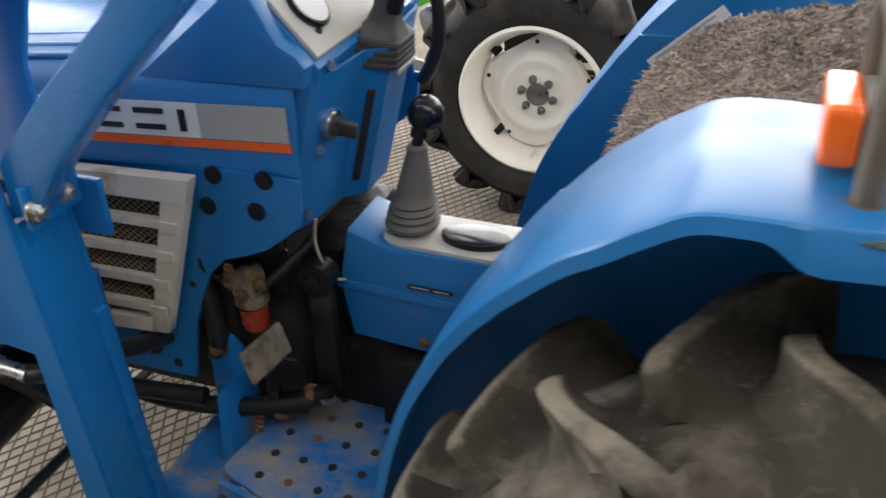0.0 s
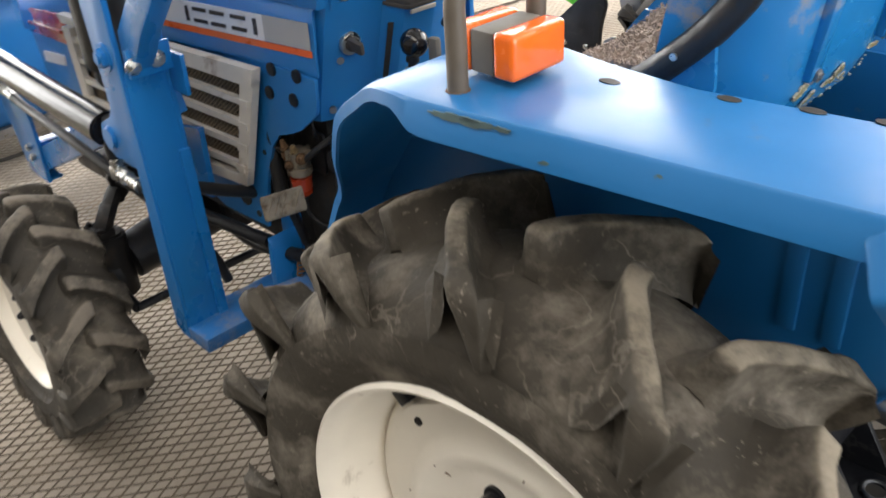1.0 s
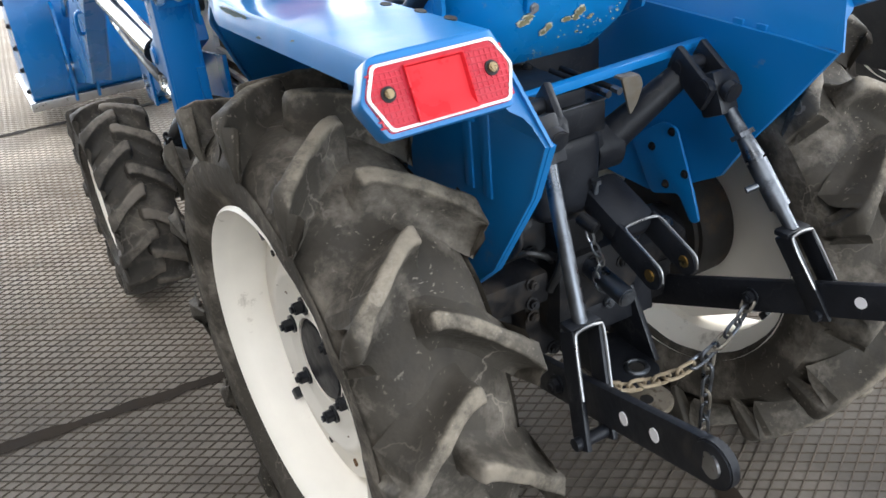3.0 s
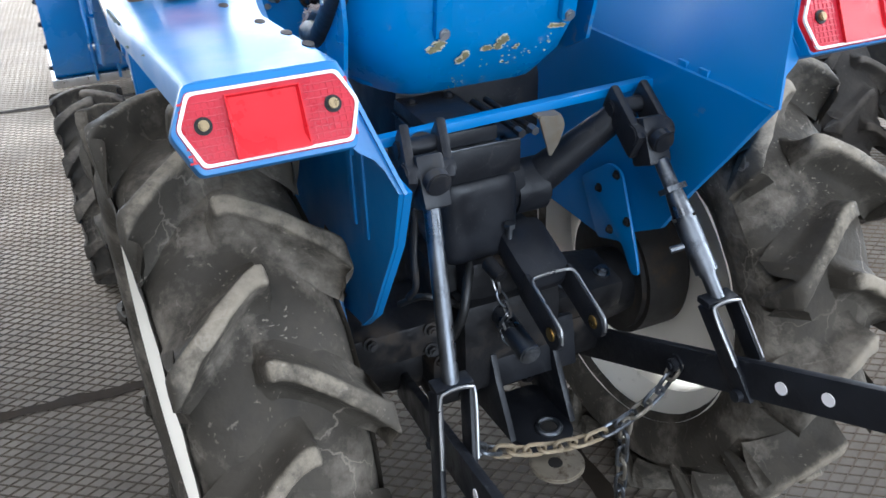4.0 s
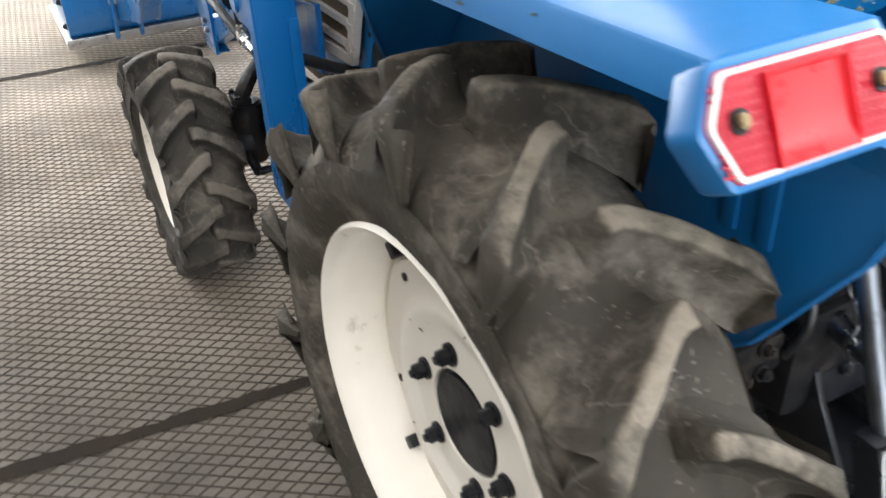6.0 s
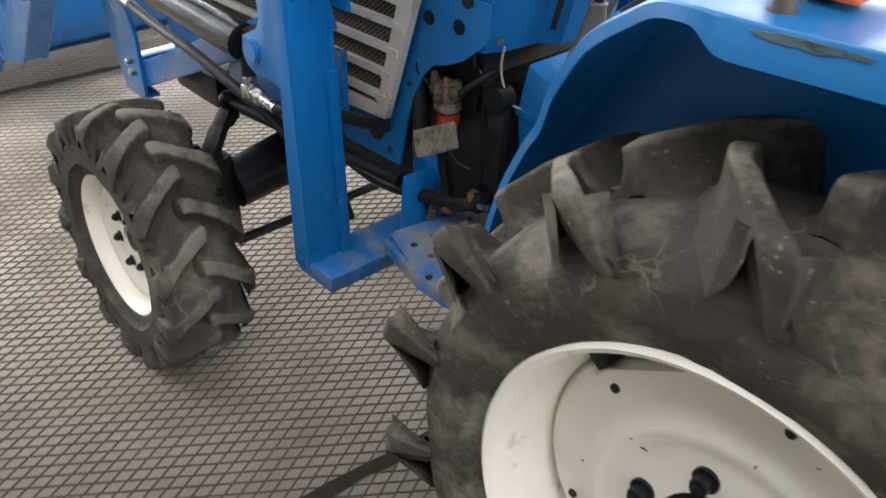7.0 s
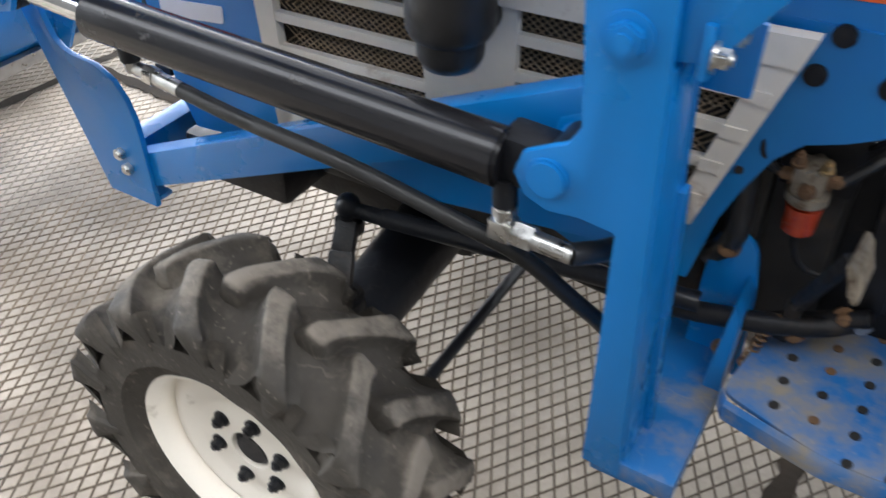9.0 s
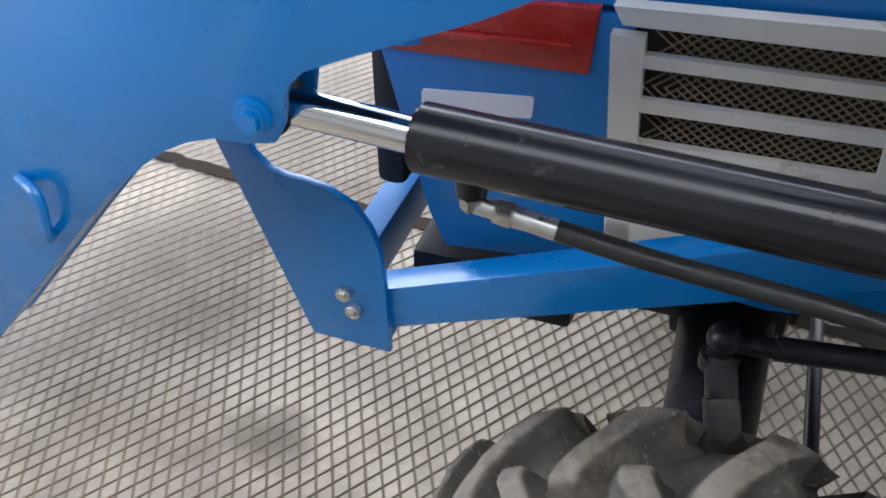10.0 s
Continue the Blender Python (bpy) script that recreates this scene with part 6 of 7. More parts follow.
    rim_a = front[0] + [row[-1] for row in front[1:]] + front[-1][-2::-1] + [row[0] for row in front[-2:0:-1]]
    rim_b = back[0] + [row[-1] for row in back[1:]] + back[-1][-2::-1] + [row[0] for row in back[-2:0:-1]]
    for k in range(len(rim_a)):
        j = (k + 1) % len(rim_a)
        bm.faces.new((rim_a[k], rim_b[k], rim_b[j], rim_a[j]))
    fleece = solo("sheepskin_cover", bm, FLEECE, "grey-brown sheepskin cover lying on the tractor seat", "seat cover", smooth=80)
    # tufts of wool
    tuft = bmesh.new()
    for i in range(0, nu - 1):
        for j in range(nv - 1):
            for rep in range(16):
                fu, fv = rng.random(), rng.random()
                p = Vector(rows[i][j]).lerp(Vector(rows[i + 1][j]), fu).lerp(Vector(rows[i][j + 1]).lerp(Vector(rows[i + 1][j + 1]), fu), fv)
                up = Vector((-0.4, 0, 1)) if i < nu * 0.4 else Vector((-0.9, 0, 0.45))
                d = (up * 0.5 + Vector((rng.gauss(0, 1), rng.gauss(0, 1), rng.gauss(0, 1))) * 0.5).normalized()
                w = d.cross(Vector((rng.gauss(0, 1), rng.gauss(0, 1), rng.gauss(0, 1)))).normalized() * rng.uniform(0.0008, 0.0016)
                side = Vector((rng.gauss(0, 1), rng.gauss(0, 1), -0.4)) * 0.006
                e = p + d * rng.uniform(0.004, 0.009)
                f = e + side
                a1, a2, b1, b2, c1 = [tuft.verts.new(q) for q in (p - w, p + w, e + w, e - w, f)]
                tuft.faces.new((a1, a2, b1, b2))
                tuft.faces.new((b2, b1, c1))
    me = bpy.data.meshes.new("wool")
    tuft.to_mesh(me)
    tuft.free()
    me.materials.append(FLEECE)
    w = tagged(new("wool", me), kind="stuff")
    w.parent = fleece
    for ob in (s, fleece):
        settle(ob, (-0.024, 0.012, -0.018))


seat()


# ---- three-point linkage ----
def linkage():
    L = part_empty("three_point_linkage", tractor, (0.3, 0, 0.6), "black three-point linkage with chrome-worn rods and a chain")
    bm = bmesh.new()
    bar(bm, (0.215, -0.25, 0.890), (0.135, 0.250, 0.868), 0.018, 0.013, 0.003)
    part("cross_rail", bm, BLUE, L, "thin blue cross rail between the fenders")
    for s in (-1, 1):
        sh = Vector((0.115, -0.10 if s < 0 else 0.055, 0.735))
        if s < 0:
            hinge, pin2 = Vector((0.231, -0.160, 0.882)), Vector((0.266, -0.168, 0.864))
            ctop, foot = Vector((0.385, -0.198, 0.641)), Vector((0.452, -0.225, 0.512))
        else:
            hinge, pin2 = Vector((0.178, 0.178, 0.856)), Vector((0.236, 0.172, 0.838))
            ctop, foot = Vector((0.386, 0.195, 0.648)), Vector((0.448, 0.224, 0.528))
        bm = bmesh.new()
        cyl(bm, sh, hinge, 0.030, 0.019, seg=20)
        cyl(bm, sh - Vector((0, s * 0.04, 0)), sh + Vector((0, s * 0.02, 0)), 0.040, seg=28, bev=0.005)
        part("lift_arm", bm, BLACK, L, "black lift arm")
        bm = bmesh.new()
        d = (pin2 - hinge).normalized()
        for o in (-0.024, 0.024):
            off = Vector((0, o, 0))
            bar(bm, hinge - d * 0.018 + off + Vector((0, 0, 0.008)), pin2 + d * 0.012 + off + Vector((0, 0, -0.012)), 0.013, 0.044, 0.005, up=(0.4, 0, 1))
        cyl(bm, hinge - Vector((0, 0.034, 0)), hinge + Vector((0, 0.034, 0)), 0.012, seg=18, bev=0.002)
        part("hinge_fork", bm, BLACK, L)
        bm = bmesh.new()
        box(bm, pin2 - Vector((0.022, 0.018, 0.046)), pin2 + Vector((0.022, 0.018, 0.020)), 0.006, pose(0, 0, 0, 0, -24, 0))
        cyl(bm, pin2 - Vector((0, 0.032, 0)), pin2 + Vector((0, 0.032, 0)), 0.016, seg=22, bev=0.002)
        cyl(bm, pin2 + Vector((0.02, 0, 0)), pin2 + Vector((0.036, 0, -0.004)), 0.016, seg=22, bev=0.002)
        part("swivel_block", bm, BLACK, L)
        bm = bmesh.new()
        a = pin2 + (ctop - pin2) * 0.17
        cyl(bm, a, ctop, 0.0105, seg=18)
        part("lift_rod", bm, DARK_STEEL, L, "worn steel lift rod")
        if s > 0:
            bm = bmesh.new()
            u, v = pin2 + (ctop - pin2) * 0.36, pin2 + (ctop - pin2) * 0.86
            cyl(bm, u, u + (v - u) * 0.3, 0.0120, 0.0158, seg=22)
            cyl(bm, u + (v - u) * 0.3, v, 0.0158, seg=22, bev=0.004)
            cyl(bm, u - (v - u) * 0.06, u, 0.020, seg=6)
            w = u + (v - u) * 0.62
            cyl(bm, w, w + Vector((-0.012, -0.03, -0.01)), 0.005, seg=10)
            part("turnbuckle", bm, DARK_STEEL, L, "worn grey steel turnbuckle")
        # fork at the foot of the rod
        d = (foot - ctop).normalized()
        bm = bmesh.new()
        for o in (-0.021, 0.021):
            off = Vector((0, o, 0))
            bar(bm, ctop + off + d * 0.004, foot + off + d * 0.012, 0.008, 0.032, 0.003, up=(1, 0, 0.5))
        bar(bm, ctop + Vector((0, -0.025, 0)), ctop + Vector((0, 0.025, 0)), 0.026, 0.010, 0.003)
        cyl(bm, foot - Vector((0, 0.034, 0)), foot + Vector((0, 0.034, 0)), 0.009, seg=14)
        part("rod_fork", bm, BLACK, L)
        bm = bmesh.new()
        tube(bm, [ctop + Vector((0.018, -0.023, 0)) + d * 0.085, ctop + Vector((0.018, -0.023, 0)) + d * 0.01, ctop + Vector((0.018, -0.015, 0.004)), ctop + Vector((0.018, 0.015, 0.004)), ctop + Vector((0.018, 0.023, 0)) + d * 0.01, ctop + Vector((0.018, 0.023, 0)) + d * 0.085], 0.0024, 8, 4)
        part("fork_edge", bm, STEEL, L, "bare steel fork edge")
        # lower link
        a, b = Vector((0.06, s * 0.150, 0.40)), Vector((0.665, s * 0.240, 0.640))
        d = (b - a).normalized()
        q = bmesh.new()
        bar(q, a, b, 0.014, 0.056, 0.005)
        cyl(q, b + Vector((0, -0.007, 0)), b + Vector((0, 0.007, 0)), 0.029, seg=28, bev=0.002)
        part("lower_link", q, BLACK, L, "flat black lower link bar")
        ln = (b - a).length
        sd = Vector((-d.y, d.x, 0)).normalized()
        for f, r in ((0.735, 0.009), (0.84, 0.009), (1.0, 0.015)):
            q = bmesh.new()
            p = a + d * ln * f
            cyl(q, p - sd * 0.0086, p + sd * 0.0086, r, seg=20)
            part("link_hole", q, STEEL if f == 1.0 else LABEL, L, "bright hole in the link")
        q = bmesh.new()
        p = a + d * 0.30
        hexbolt(q, p + Vector((0, -0.008, 0)), (0, -1, 0), 0.011, 0.012)
        part("bolt", q, BLACK, L)
    # top link bracket: a rounded neck that ends in a short fork
    a, b = Vector((0.150, 0.010, 0.690)), Vector((0.327, 0.010, 0.622))
    d = (b - a).normalized()
    up = Vector((-d.z, 0, d.x))
    bm = bmesh.new()
    bar(bm, a, b - d * 0.078, 0.078, 0.047, 0.020)
    part("top_link_bracket", bm, BLACK, L, "black top-link bracket")
    for o in (-0.033, 0.033):
        off = Vector((0, o, 0))
        q = bmesh.new()
        bar(q, b - d * 0.088 + off, b + off, 0.008, 0.046, 0.003)
        cyl(q, b + off - Vector((0, 0.0045, 0)), b + off + Vector((0, 0.0045, 0)), 0.0225, seg=28, bev=0.001)
        part("bracket_cheek", q, BLACK, L)
        q = bmesh.new()
        cyl(q, b + off - Vector((0, 0.0065, 0)), b + off + Vector((0, 0.0065, 0)), 0.0098, seg=20, bev=0.001)
        part("fork_bush", q, GOLD, L, "brassy bush")
    loop = []
    for o, back in ((-0.033, False), (0.033, True)):
        arm = [b + d * 0.023 * math.cos(w) + up * 0.023 * math.sin(w) for w in (0.2, 0.8, 1.3)] + [b - d * 0.04 + up * 0.0235, b - d * 0.070 + up * 0.0235]
        arm = [p + Vector((0, o, 0)) for p in arm]
        loop += arm[::-1] if back else arm
        if not back:
            loop += [b - d * 0.078 + up * 0.0235 + Vector((0, -0.022, 0)), b - d * 0.078 + up * 0.0235 + Vector((0, 0.022, 0))]
    q = bmesh.new()
    tube(q, loop, 0.0022, 8, 3)
    part("bracket_edge", q, STEEL, L, "bare worn edge")
    # drawbar hitch
    bm = bmesh.new()
    prism(bm, rounded([(0.16, -0.046), (0.275, -0.046), (0.302, -0.022), (0.302, 0.030), (0.280, 0.050), (0.16, 0.050)], 0.015), 0.385, 0.397, "z", 0.002)
    hitch = part("drawbar_hitch", bm, BLACK, L, "black drawbar hitch plate")
    for y in (-0.050, 0.052):
        bm = bmesh.new()
        prism(bm, [(0.13, 0.525), (0.205, 0.515), (0.222, 0.480), (0.272, 0.400), (0.13, 0.388)], y - 0.005, y + 0.005, bev=0.002)
        part("hitch_cheek", bm, BLACK, hitch)
    bm = bmesh.new()
    tube(bm, [Vector((0.265 + 0.0175 * math.cos(u), 0.013 + 0.0175 * math.sin(u), 0.3985)) for u in [2 * math.pi * k / 24 for k in range(24)]], 0.0045, 8, 1, True)
    part("hitch_ring", bm, DARK_STEEL, hitch, "worn steel ring round the hitch hole")
    bm = bmesh.new()
    cyl(bm, (0.265, 0.013, 0.3965), (0.265, 0.013, 0.3985), 0.0140, seg=24)
    part("hitch_hole", bm, DARK, hitch, "dark hitch hole")
    bm = bmesh.new()
    cyl(bm, (0.298, 0.010, 0.350), (0.298, 0.010, 0.358), 0.042, seg=32, bev=0.002)
    part("hitch_tongue", bm, ALLOY, L, "round rusty hitch tongue")
    bm = bmesh.new()
    cyl(bm, (0.300, 0.006, 0.3575), (0.300, 0.006, 0.3590), 0.011, seg=20)
    part("tongue_hole", bm, DARK, L, "dark hole")
    bm = bmesh.new()
    box(bm, (0.19, -0.052, 0.455), (0.204, 0.092, 0.54), 0.004, pose(0, 0, 0, 0, -12, 0))
    part("hitch_back_plate", bm, BLACK, L)
    q = bmesh.new()
    hexbolt(q, (0.20, 0.0, 0.50), (1, 0, 0.2), 0.011, 0.012)
    part("bolt", q, DARK_STEEL, L)
    # little keeper chain with spring pins beside the bracket
    keep = [Vector(v) for v in ((0.226, -0.060, 0.668), (0.232, -0.056, 0.642), (0.236, -0.046, 0.622), (0.236, -0.042, 0.604), (0.236, -0.052, 0.588), (0.238, -0.050, 0.570), (0.242, -0.036, 0.556))]
    for k, (p, q2) in enumerate(zip(keep, keep[1:])):
        d = (q2 - p).normalized()
        u = Matrix.Rotation(radians(30 + 90 * (k % 2)), 4, d) @ d.orthogonal().normalized()
        q = bmesh.new()
        tube(q, [(p + q2) / 2 + d * 0.0145 * math.cos(w) + u * 0.0065 * math.sin(w) for w in [2 * math.pi * j / 14 for j in range(14)]], 0.0019, 6, 1, True)
        part("keeper_link", q, DARK_STEEL if k % 2 else STEEL, L, "thin steel keeper link")
    bm = bmesh.new()
    cyl(bm, (0.205, -0.060, 0.678), (0.236, -0.052, 0.667), 0.011, seg=16, bev=0.002)
    part("keeper_stud", bm, OILY, L)
    # stabiliser chain: separate links hung between the lower links
    path = smooth_path([(0.337, 0.186, 0.513), (0.338, 0.150, 0.465), (0.338, 0.099, 0.436), (0.338, 0.046, 0.424), (0.338, -0.012, 0.430), (0.340, -0.076, 0.448), (0.344, -0.129, 0.474), (0.352, -0.170, 0.502)], 40)
    drop = [Vector(v) for v in ((0.338, 0.102, 0.434), (0.339, 0.098, 0.387), (0.340, 0.099, 0.324), (0.342, 0.100, 0.235))]
    drop = smooth_path(drop, 40)
    n = 0
    for way in (path, drop):
        pts = [way[0]]
        for p in way[1:]:
            if (p - pts[-1]).length >= 0.0255:
                pts.append(p)
        for a, b in zip(pts, pts[1:]):
            d = (b - a).normalized()
            u = d.orthogonal().normalized()
            u = Matrix.Rotation(radians(45 + 90 * (n % 2)), 4, d) @ u
            q = bmesh.new()
            c = (a + b) / 2
            ring = []
            for k in range(16):
                t = 2 * math.pi * k / 16
                cs, sn = math.cos(t), math.sin(t)
                ring.append(c + d * (0.0098 * (1 if cs > 0 else -1) * min(1, abs(cs) * 6) + 0.0082 * cs) + u * 0.0092 * sn)
            tube(q, ring, 0.0031, 6, 1, True)
            rusty = way is path and 5 < n < 13
            part("chain_link", q, TAN_LINK if rusty else DARK_STEEL if n % 3 else CHAIN, L, "rust-tan steel chain link" if rusty else "worn steel chain link")
            n += 1
    settle(L, (0.002, 0.012, -0.008))


linkage()


# ---- front axle and steering ----
def front_axle():
    f = part_empty("front_axle", tractor, (-1.22, 0, 0.33), "black front axle with steering arms and rods")
    bm = bmesh.new()
    box(bm, (-1.30, -0.09, 0.31), (-1.15, 0.09, 0.44), 0.025)
    part("axle_centre", bm, BLACK, f)
    for s in (-1, 1):
        bm = bmesh.new()
        cyl(bm, (-1.225, s * 0.30, 0.325), (-1.225, 0.0, 0.372), 0.052, 0.062, seg=28)
        part("axle_tube", bm, BLACK, f)
    for s in (-1, 1):
        bm = bmesh.new()
        cyl(bm, (-1.225, s * 0.345, 0.255), (-1.225, s * 0.335, 0.405), 0.050, 0.038, seg=26, bev=0.006)
        cyl(bm, (-1.225, s * 0.34, 0.30), (-1.225, s * 0.47, 0.285), 0.055, 0.045, seg=26)
        box(bm, (-1.26, s * 0.345 - 0.02, 0.40), (-1.195, s * 0.345 + 0.02, 0.42), 0.006)
        part("knuckle", bm, OILY, f)
        for dx, dy in ((-0.025, -0.012), (0.025, -0.012), (0.0, 0.015)):
            q = bmesh.new()
            hexbolt(q, (-1.225 + dx, s * 0.345 + dy, 0.418), (0, 0, 1), 0.007, 0.008)
            part("bolt", q, OILY, f)
    bm = bmesh.new()
    bar(bm, (-1.212, -0.348, 0.415), (-1.226, -0.312, 0.462), 0.036, 0.024, 0.008)
    bar(bm, (-1.224, -0.316, 0.455), (-1.234, -0.284, 0.490), 0.032, 0.024, 0.008)
    cyl(bm, (-1.235, -0.281, 0.466), (-1.235, -0.281, 0.497), 0.020, seg=20, bev=0.006)
    part("steering_arm", bm, OILY, f)
    bm = bmesh.new()
    cyl(bm, (-1.235, -0.281, 0.495), (-1.235, -0.281, 0.508), 0.013, 0.018, seg=20, bev=0.003)
    bmesh.ops.create_uvsphere(bm, u_segments=20, v_segments=12, radius=0.0175, matrix=Matrix.Translation((-1.235, -0.281, 0.512)))
    part("ball_joint", bm, BLACK, f, "greasy black ball joint")
    bm = bmesh.new()
    hexbolt(bm, (-1.235, -0.281, 0.468), (0, 0, -1), 0.010, 0.012)
    part("joint_nut", bm, OILY, f)
    bm = bmesh.new()
    cyl(bm, (-1.235, -0.281, 0.508), (-1.17, -0.270, 0.504), 0.011, seg=14, bev=0.002)
    cyl(bm, (-1.185, -0.272, 0.505), (-0.78, -0.205, 0.490), 0.013, seg=16)
    part("drag_link", bm, BLACK, f, "black drag link")
    bm = bmesh.new()
    cyl(bm, (-1.100, -0.36, 0.275), (-1.100, 0.36, 0.275), 0.0095, seg=14)
    cyl(bm, (-1.100, -0.36, 0.275), (-1.18, -0.36, 0.29), 0.012, seg=14)
    cyl(bm, (-1.100, 0.36, 0.275), (-1.18, 0.36, 0.29), 0.012, seg=14)
    part("tie_rod", bm, BLACK, f, "black tie rod")
    bm = bmesh.new()
    cyl(bm, (-1.16, 0.02, 0.37), (-0.60, 0.02, 0.40), 0.028, seg=20)
    part("drive_shaft", bm, OILY, f)
    bm = bmesh.new()
    box(bm, (-1.30, -0.075, 0.36), (-1.14, 0.0, 0.42), 0.012)
    box(bm, (-1.60, -0.22, 0.41), (-1.40, 0.22, 0.485), 0.012)
    box(bm, (-1.42, -0.13, 0.42), (-1.30, 0.13, 0.47), 0.012)
    part("front_bolster", bm, BLACK, f)
    # exhaust silencer elbow in front of the grille
    m = part_empty("exhaust", tractor, (-1.08, -0.29, 0.85), "dark grey exhaust elbow beside the grille")
    bm = bmesh.new()
    cyl(bm, (-1.070, -0.292, 0.835), (-1.070, -0.292, 1.25), 0.048, seg=32)
    lathe_pts = [(0.048, 0.835), (0.0475, 0.808), (0.043, 0.799), (0.037, 0.795), (0.036, 0.775), (0.030, 0.764), (0.018, 0.758), (0.0, 0.756)]
    rings = []
    for r, z in lathe_pts:
        rings.append([bm.verts.new((-1.070 + r * math.cos(a), -0.292 + r * math.sin(a), z)) for a in [2 * math.pi * k / 32 for k in range(32)]])
    for u, v in zip(rings, rings[1:]):
        for k in range(32):
            bm.faces.new((u[k], u[(k + 1) % 32], v[(k + 1) % 32], v[k]))
    bmesh.ops.remove_doubles(bm, verts=bm.verts, dist=0.0004)
    part("silencer", bm, HOSE, m)
    bm = bmesh.new()
    cyl(bm, (-1.070, -0.27, 0.80), (-1.070, -0.16, 0.80), 0.026, seg=24)
    part("elbow", bm, HOSE, m)


front_axle()


# ---- front loader ----
def loader():
    ld = thing("front_loader", "blue front loader with arms, cylinders and a bucket", "front loader", (-1.2, 0, 0.36))

    def shape(poly, s, y0, y1, name, material, label="", bev=0.002, parent=ld):
        bm = bmesh.new()
        prism(bm, poly, s * y0, s * y1, bev=bev)
        return part(name, bm, material, parent, label)

    for s in (-1, 1):
        p = part_empty("post", ld, (-0.8, s * 0.36, 0.36), "blue box-section loader post")
        # outer plate with the ear for the lower cylinder pin
        poly = [(-0.820, 0.368), (-0.824, 0.690), (-0.862, 0.694), (-0.892, 0.690), (-0.918, 0.700), (-0.930, 0.722), (-0.922, 0.746), (-0.900, 0.758), (-0.880, 0.768), (-0.868, 0.788), (-0.872, 0.84), (-0.880, 0.92), (-0.888, 1.02),
                (-0.86, 1.20), (-0.80, 1.30), (-0.72, 1.30), (-0.75, 1.15), (-0.805, 1.0), (-0.802, 0.90), (-0.800, 0.86), (-0.775, 0.362)]
        shape(poly, s, 0.388, 0.398, "outer_plate", BLUE_LOADER, bev=0.002, parent=p)
        poly2 = [(x + 0.004, z) for x, z in poly]
        shape(poly2, s, 0.315, 0.323, "inner_plate", BLUE_LOADER, bev=0.002, parent=p)
        bm = bmesh.new()
        prism(bm, [(-0.808, 0.858), (-0.798, 0.858), (-0.772, 0.363), (-0.782, 0.363)], s * 0.318, s * 0.3925, bev=0.002)
        box(bm, (-0.8185, min(s * 0.318, s * 0.393), 0.368), (-0.812, max(s * 0.318, s * 0.393), 0.69), 0.002)
        box(bm, (-0.8185, min(s * 0.318, s * 0.393), 0.366), (-0.770, max(s * 0.318, s * 0.393), 0.370), 0.002)
        part("post_web", bm, BLUE_LOADER, p)
        # rear stiffener below and bolted tab above
        bm = bmesh.new()
        prism(bm, [(-0.797, 0.712), (-0.782, 0.712), (-0.765, 0.370), (-0.780, 0.370)], s * 0.316, s * 0.335, bev=0.002)
        part("stiffener", bm, BLUE_LOADER, p)
        bm = bmesh.new()
        box(bm, (-0.782, min(s * 0.318, s * 0.392), 0.855), (-0.774, max(s * 0.318, s * 0.392), 0.902), 0.002)
        box(bm, (-0.80, min(s * 0.310, s * 0.318), 0.812), (-0.750, max(s * 0.310, s * 0.318), 0.880), 0.002)
        part("bolt_tab", bm, BLUE_LOADER, p)
        # slanting brace up to the arm pivot
        bm = bmesh.new()
        prism(bm, [(-0.805, 0.862), (-0.772, 0.868), (-0.728, 0.929), (-0.640, 1.020), (-0.564, 1.09), (-0.46, 1.20), (-0.44, 1.28), (-0.52, 1.28), (-0.56, 1.175), (-0.636, 1.083), (-0.728, 1.001), (-0.80, 0.925)], s * 0.350, s * 0.386, bev=0.003)
        part("slant_brace", bm, BLUE_LOADER, p)
        for y, z in ((0.386, 0.876), (0.345, 0.878)):
            q = bmesh.new()
            hexbolt(q, (-0.772, s * y, z), (1, 0, 0), 0.010, 0.012)
            part("zinc_bolt", q, ZINC, p, "zinc-plated hexagon bolt")
        q = bmesh.new()
        hexbolt(q, (-0.838, s * 0.398, 0.880), (0, s, 0), 0.017, 0.012)
        part("painted_bolt", q, BLUE_LOADER, p, "blue painted bolt head")
        q = bmesh.new()
        cyl(q, (-0.895, s * 0.31, 0.727), (-0.895, s * 0.404, 0.727), 0.021, seg=28, bev=0.003)
        part("cylinder_pin", q, BLUE_LOADER, p)
        p.location.x -= 0.008
        # foot running in to the tractor frame
        b = part_empty("mount_foot", ld, (-0.77, s * 0.25, 0.36), "blue mounting foot with scuffed paint")
        bm = bmesh.new()
        box(bm, (-0.818, min(s * 0.10, s * 0.397), 0.357), (-0.722, max(s * 0.10, s * 0.397), 0.386), 0.003)
        part("foot_box", bm, BLUE_DUSTY, b)
        shape([(-0.745, 0.376), (-0.722, 0.376), (-0.722, 0.50), (-0.732, 0.52)], s, 0.17, 0.235, "foot_gusset", BLUE_LOADER, parent=b)
        # subframe bar to the front bracket
        sb = part_empty("subframe_bar", ld, (-1.2, s * 0.3, 0.6), "blue rectangular subframe bar")
        bm = bmesh.new()
        bar(bm, (-1.645, s * 0.272, 0.411), (-0.84, s * 0.305, 0.785), 0.040, 0.057, 0.005)
        part("bar", bm, BLUE_LOADER, sb)
        bm = bmesh.new()
        prism(bm, [(-1.26, 0.530), (-1.20, 0.526), (-0.862, 0.567), (-0.862, 0.707), (-1.10, 0.66), (-1.24, 0.60)], s * 0.246, s * 0.258, bev=0.003)
        part("lower_side_rail", bm, BLUE_LOADER, sb, "deep blue side rail")
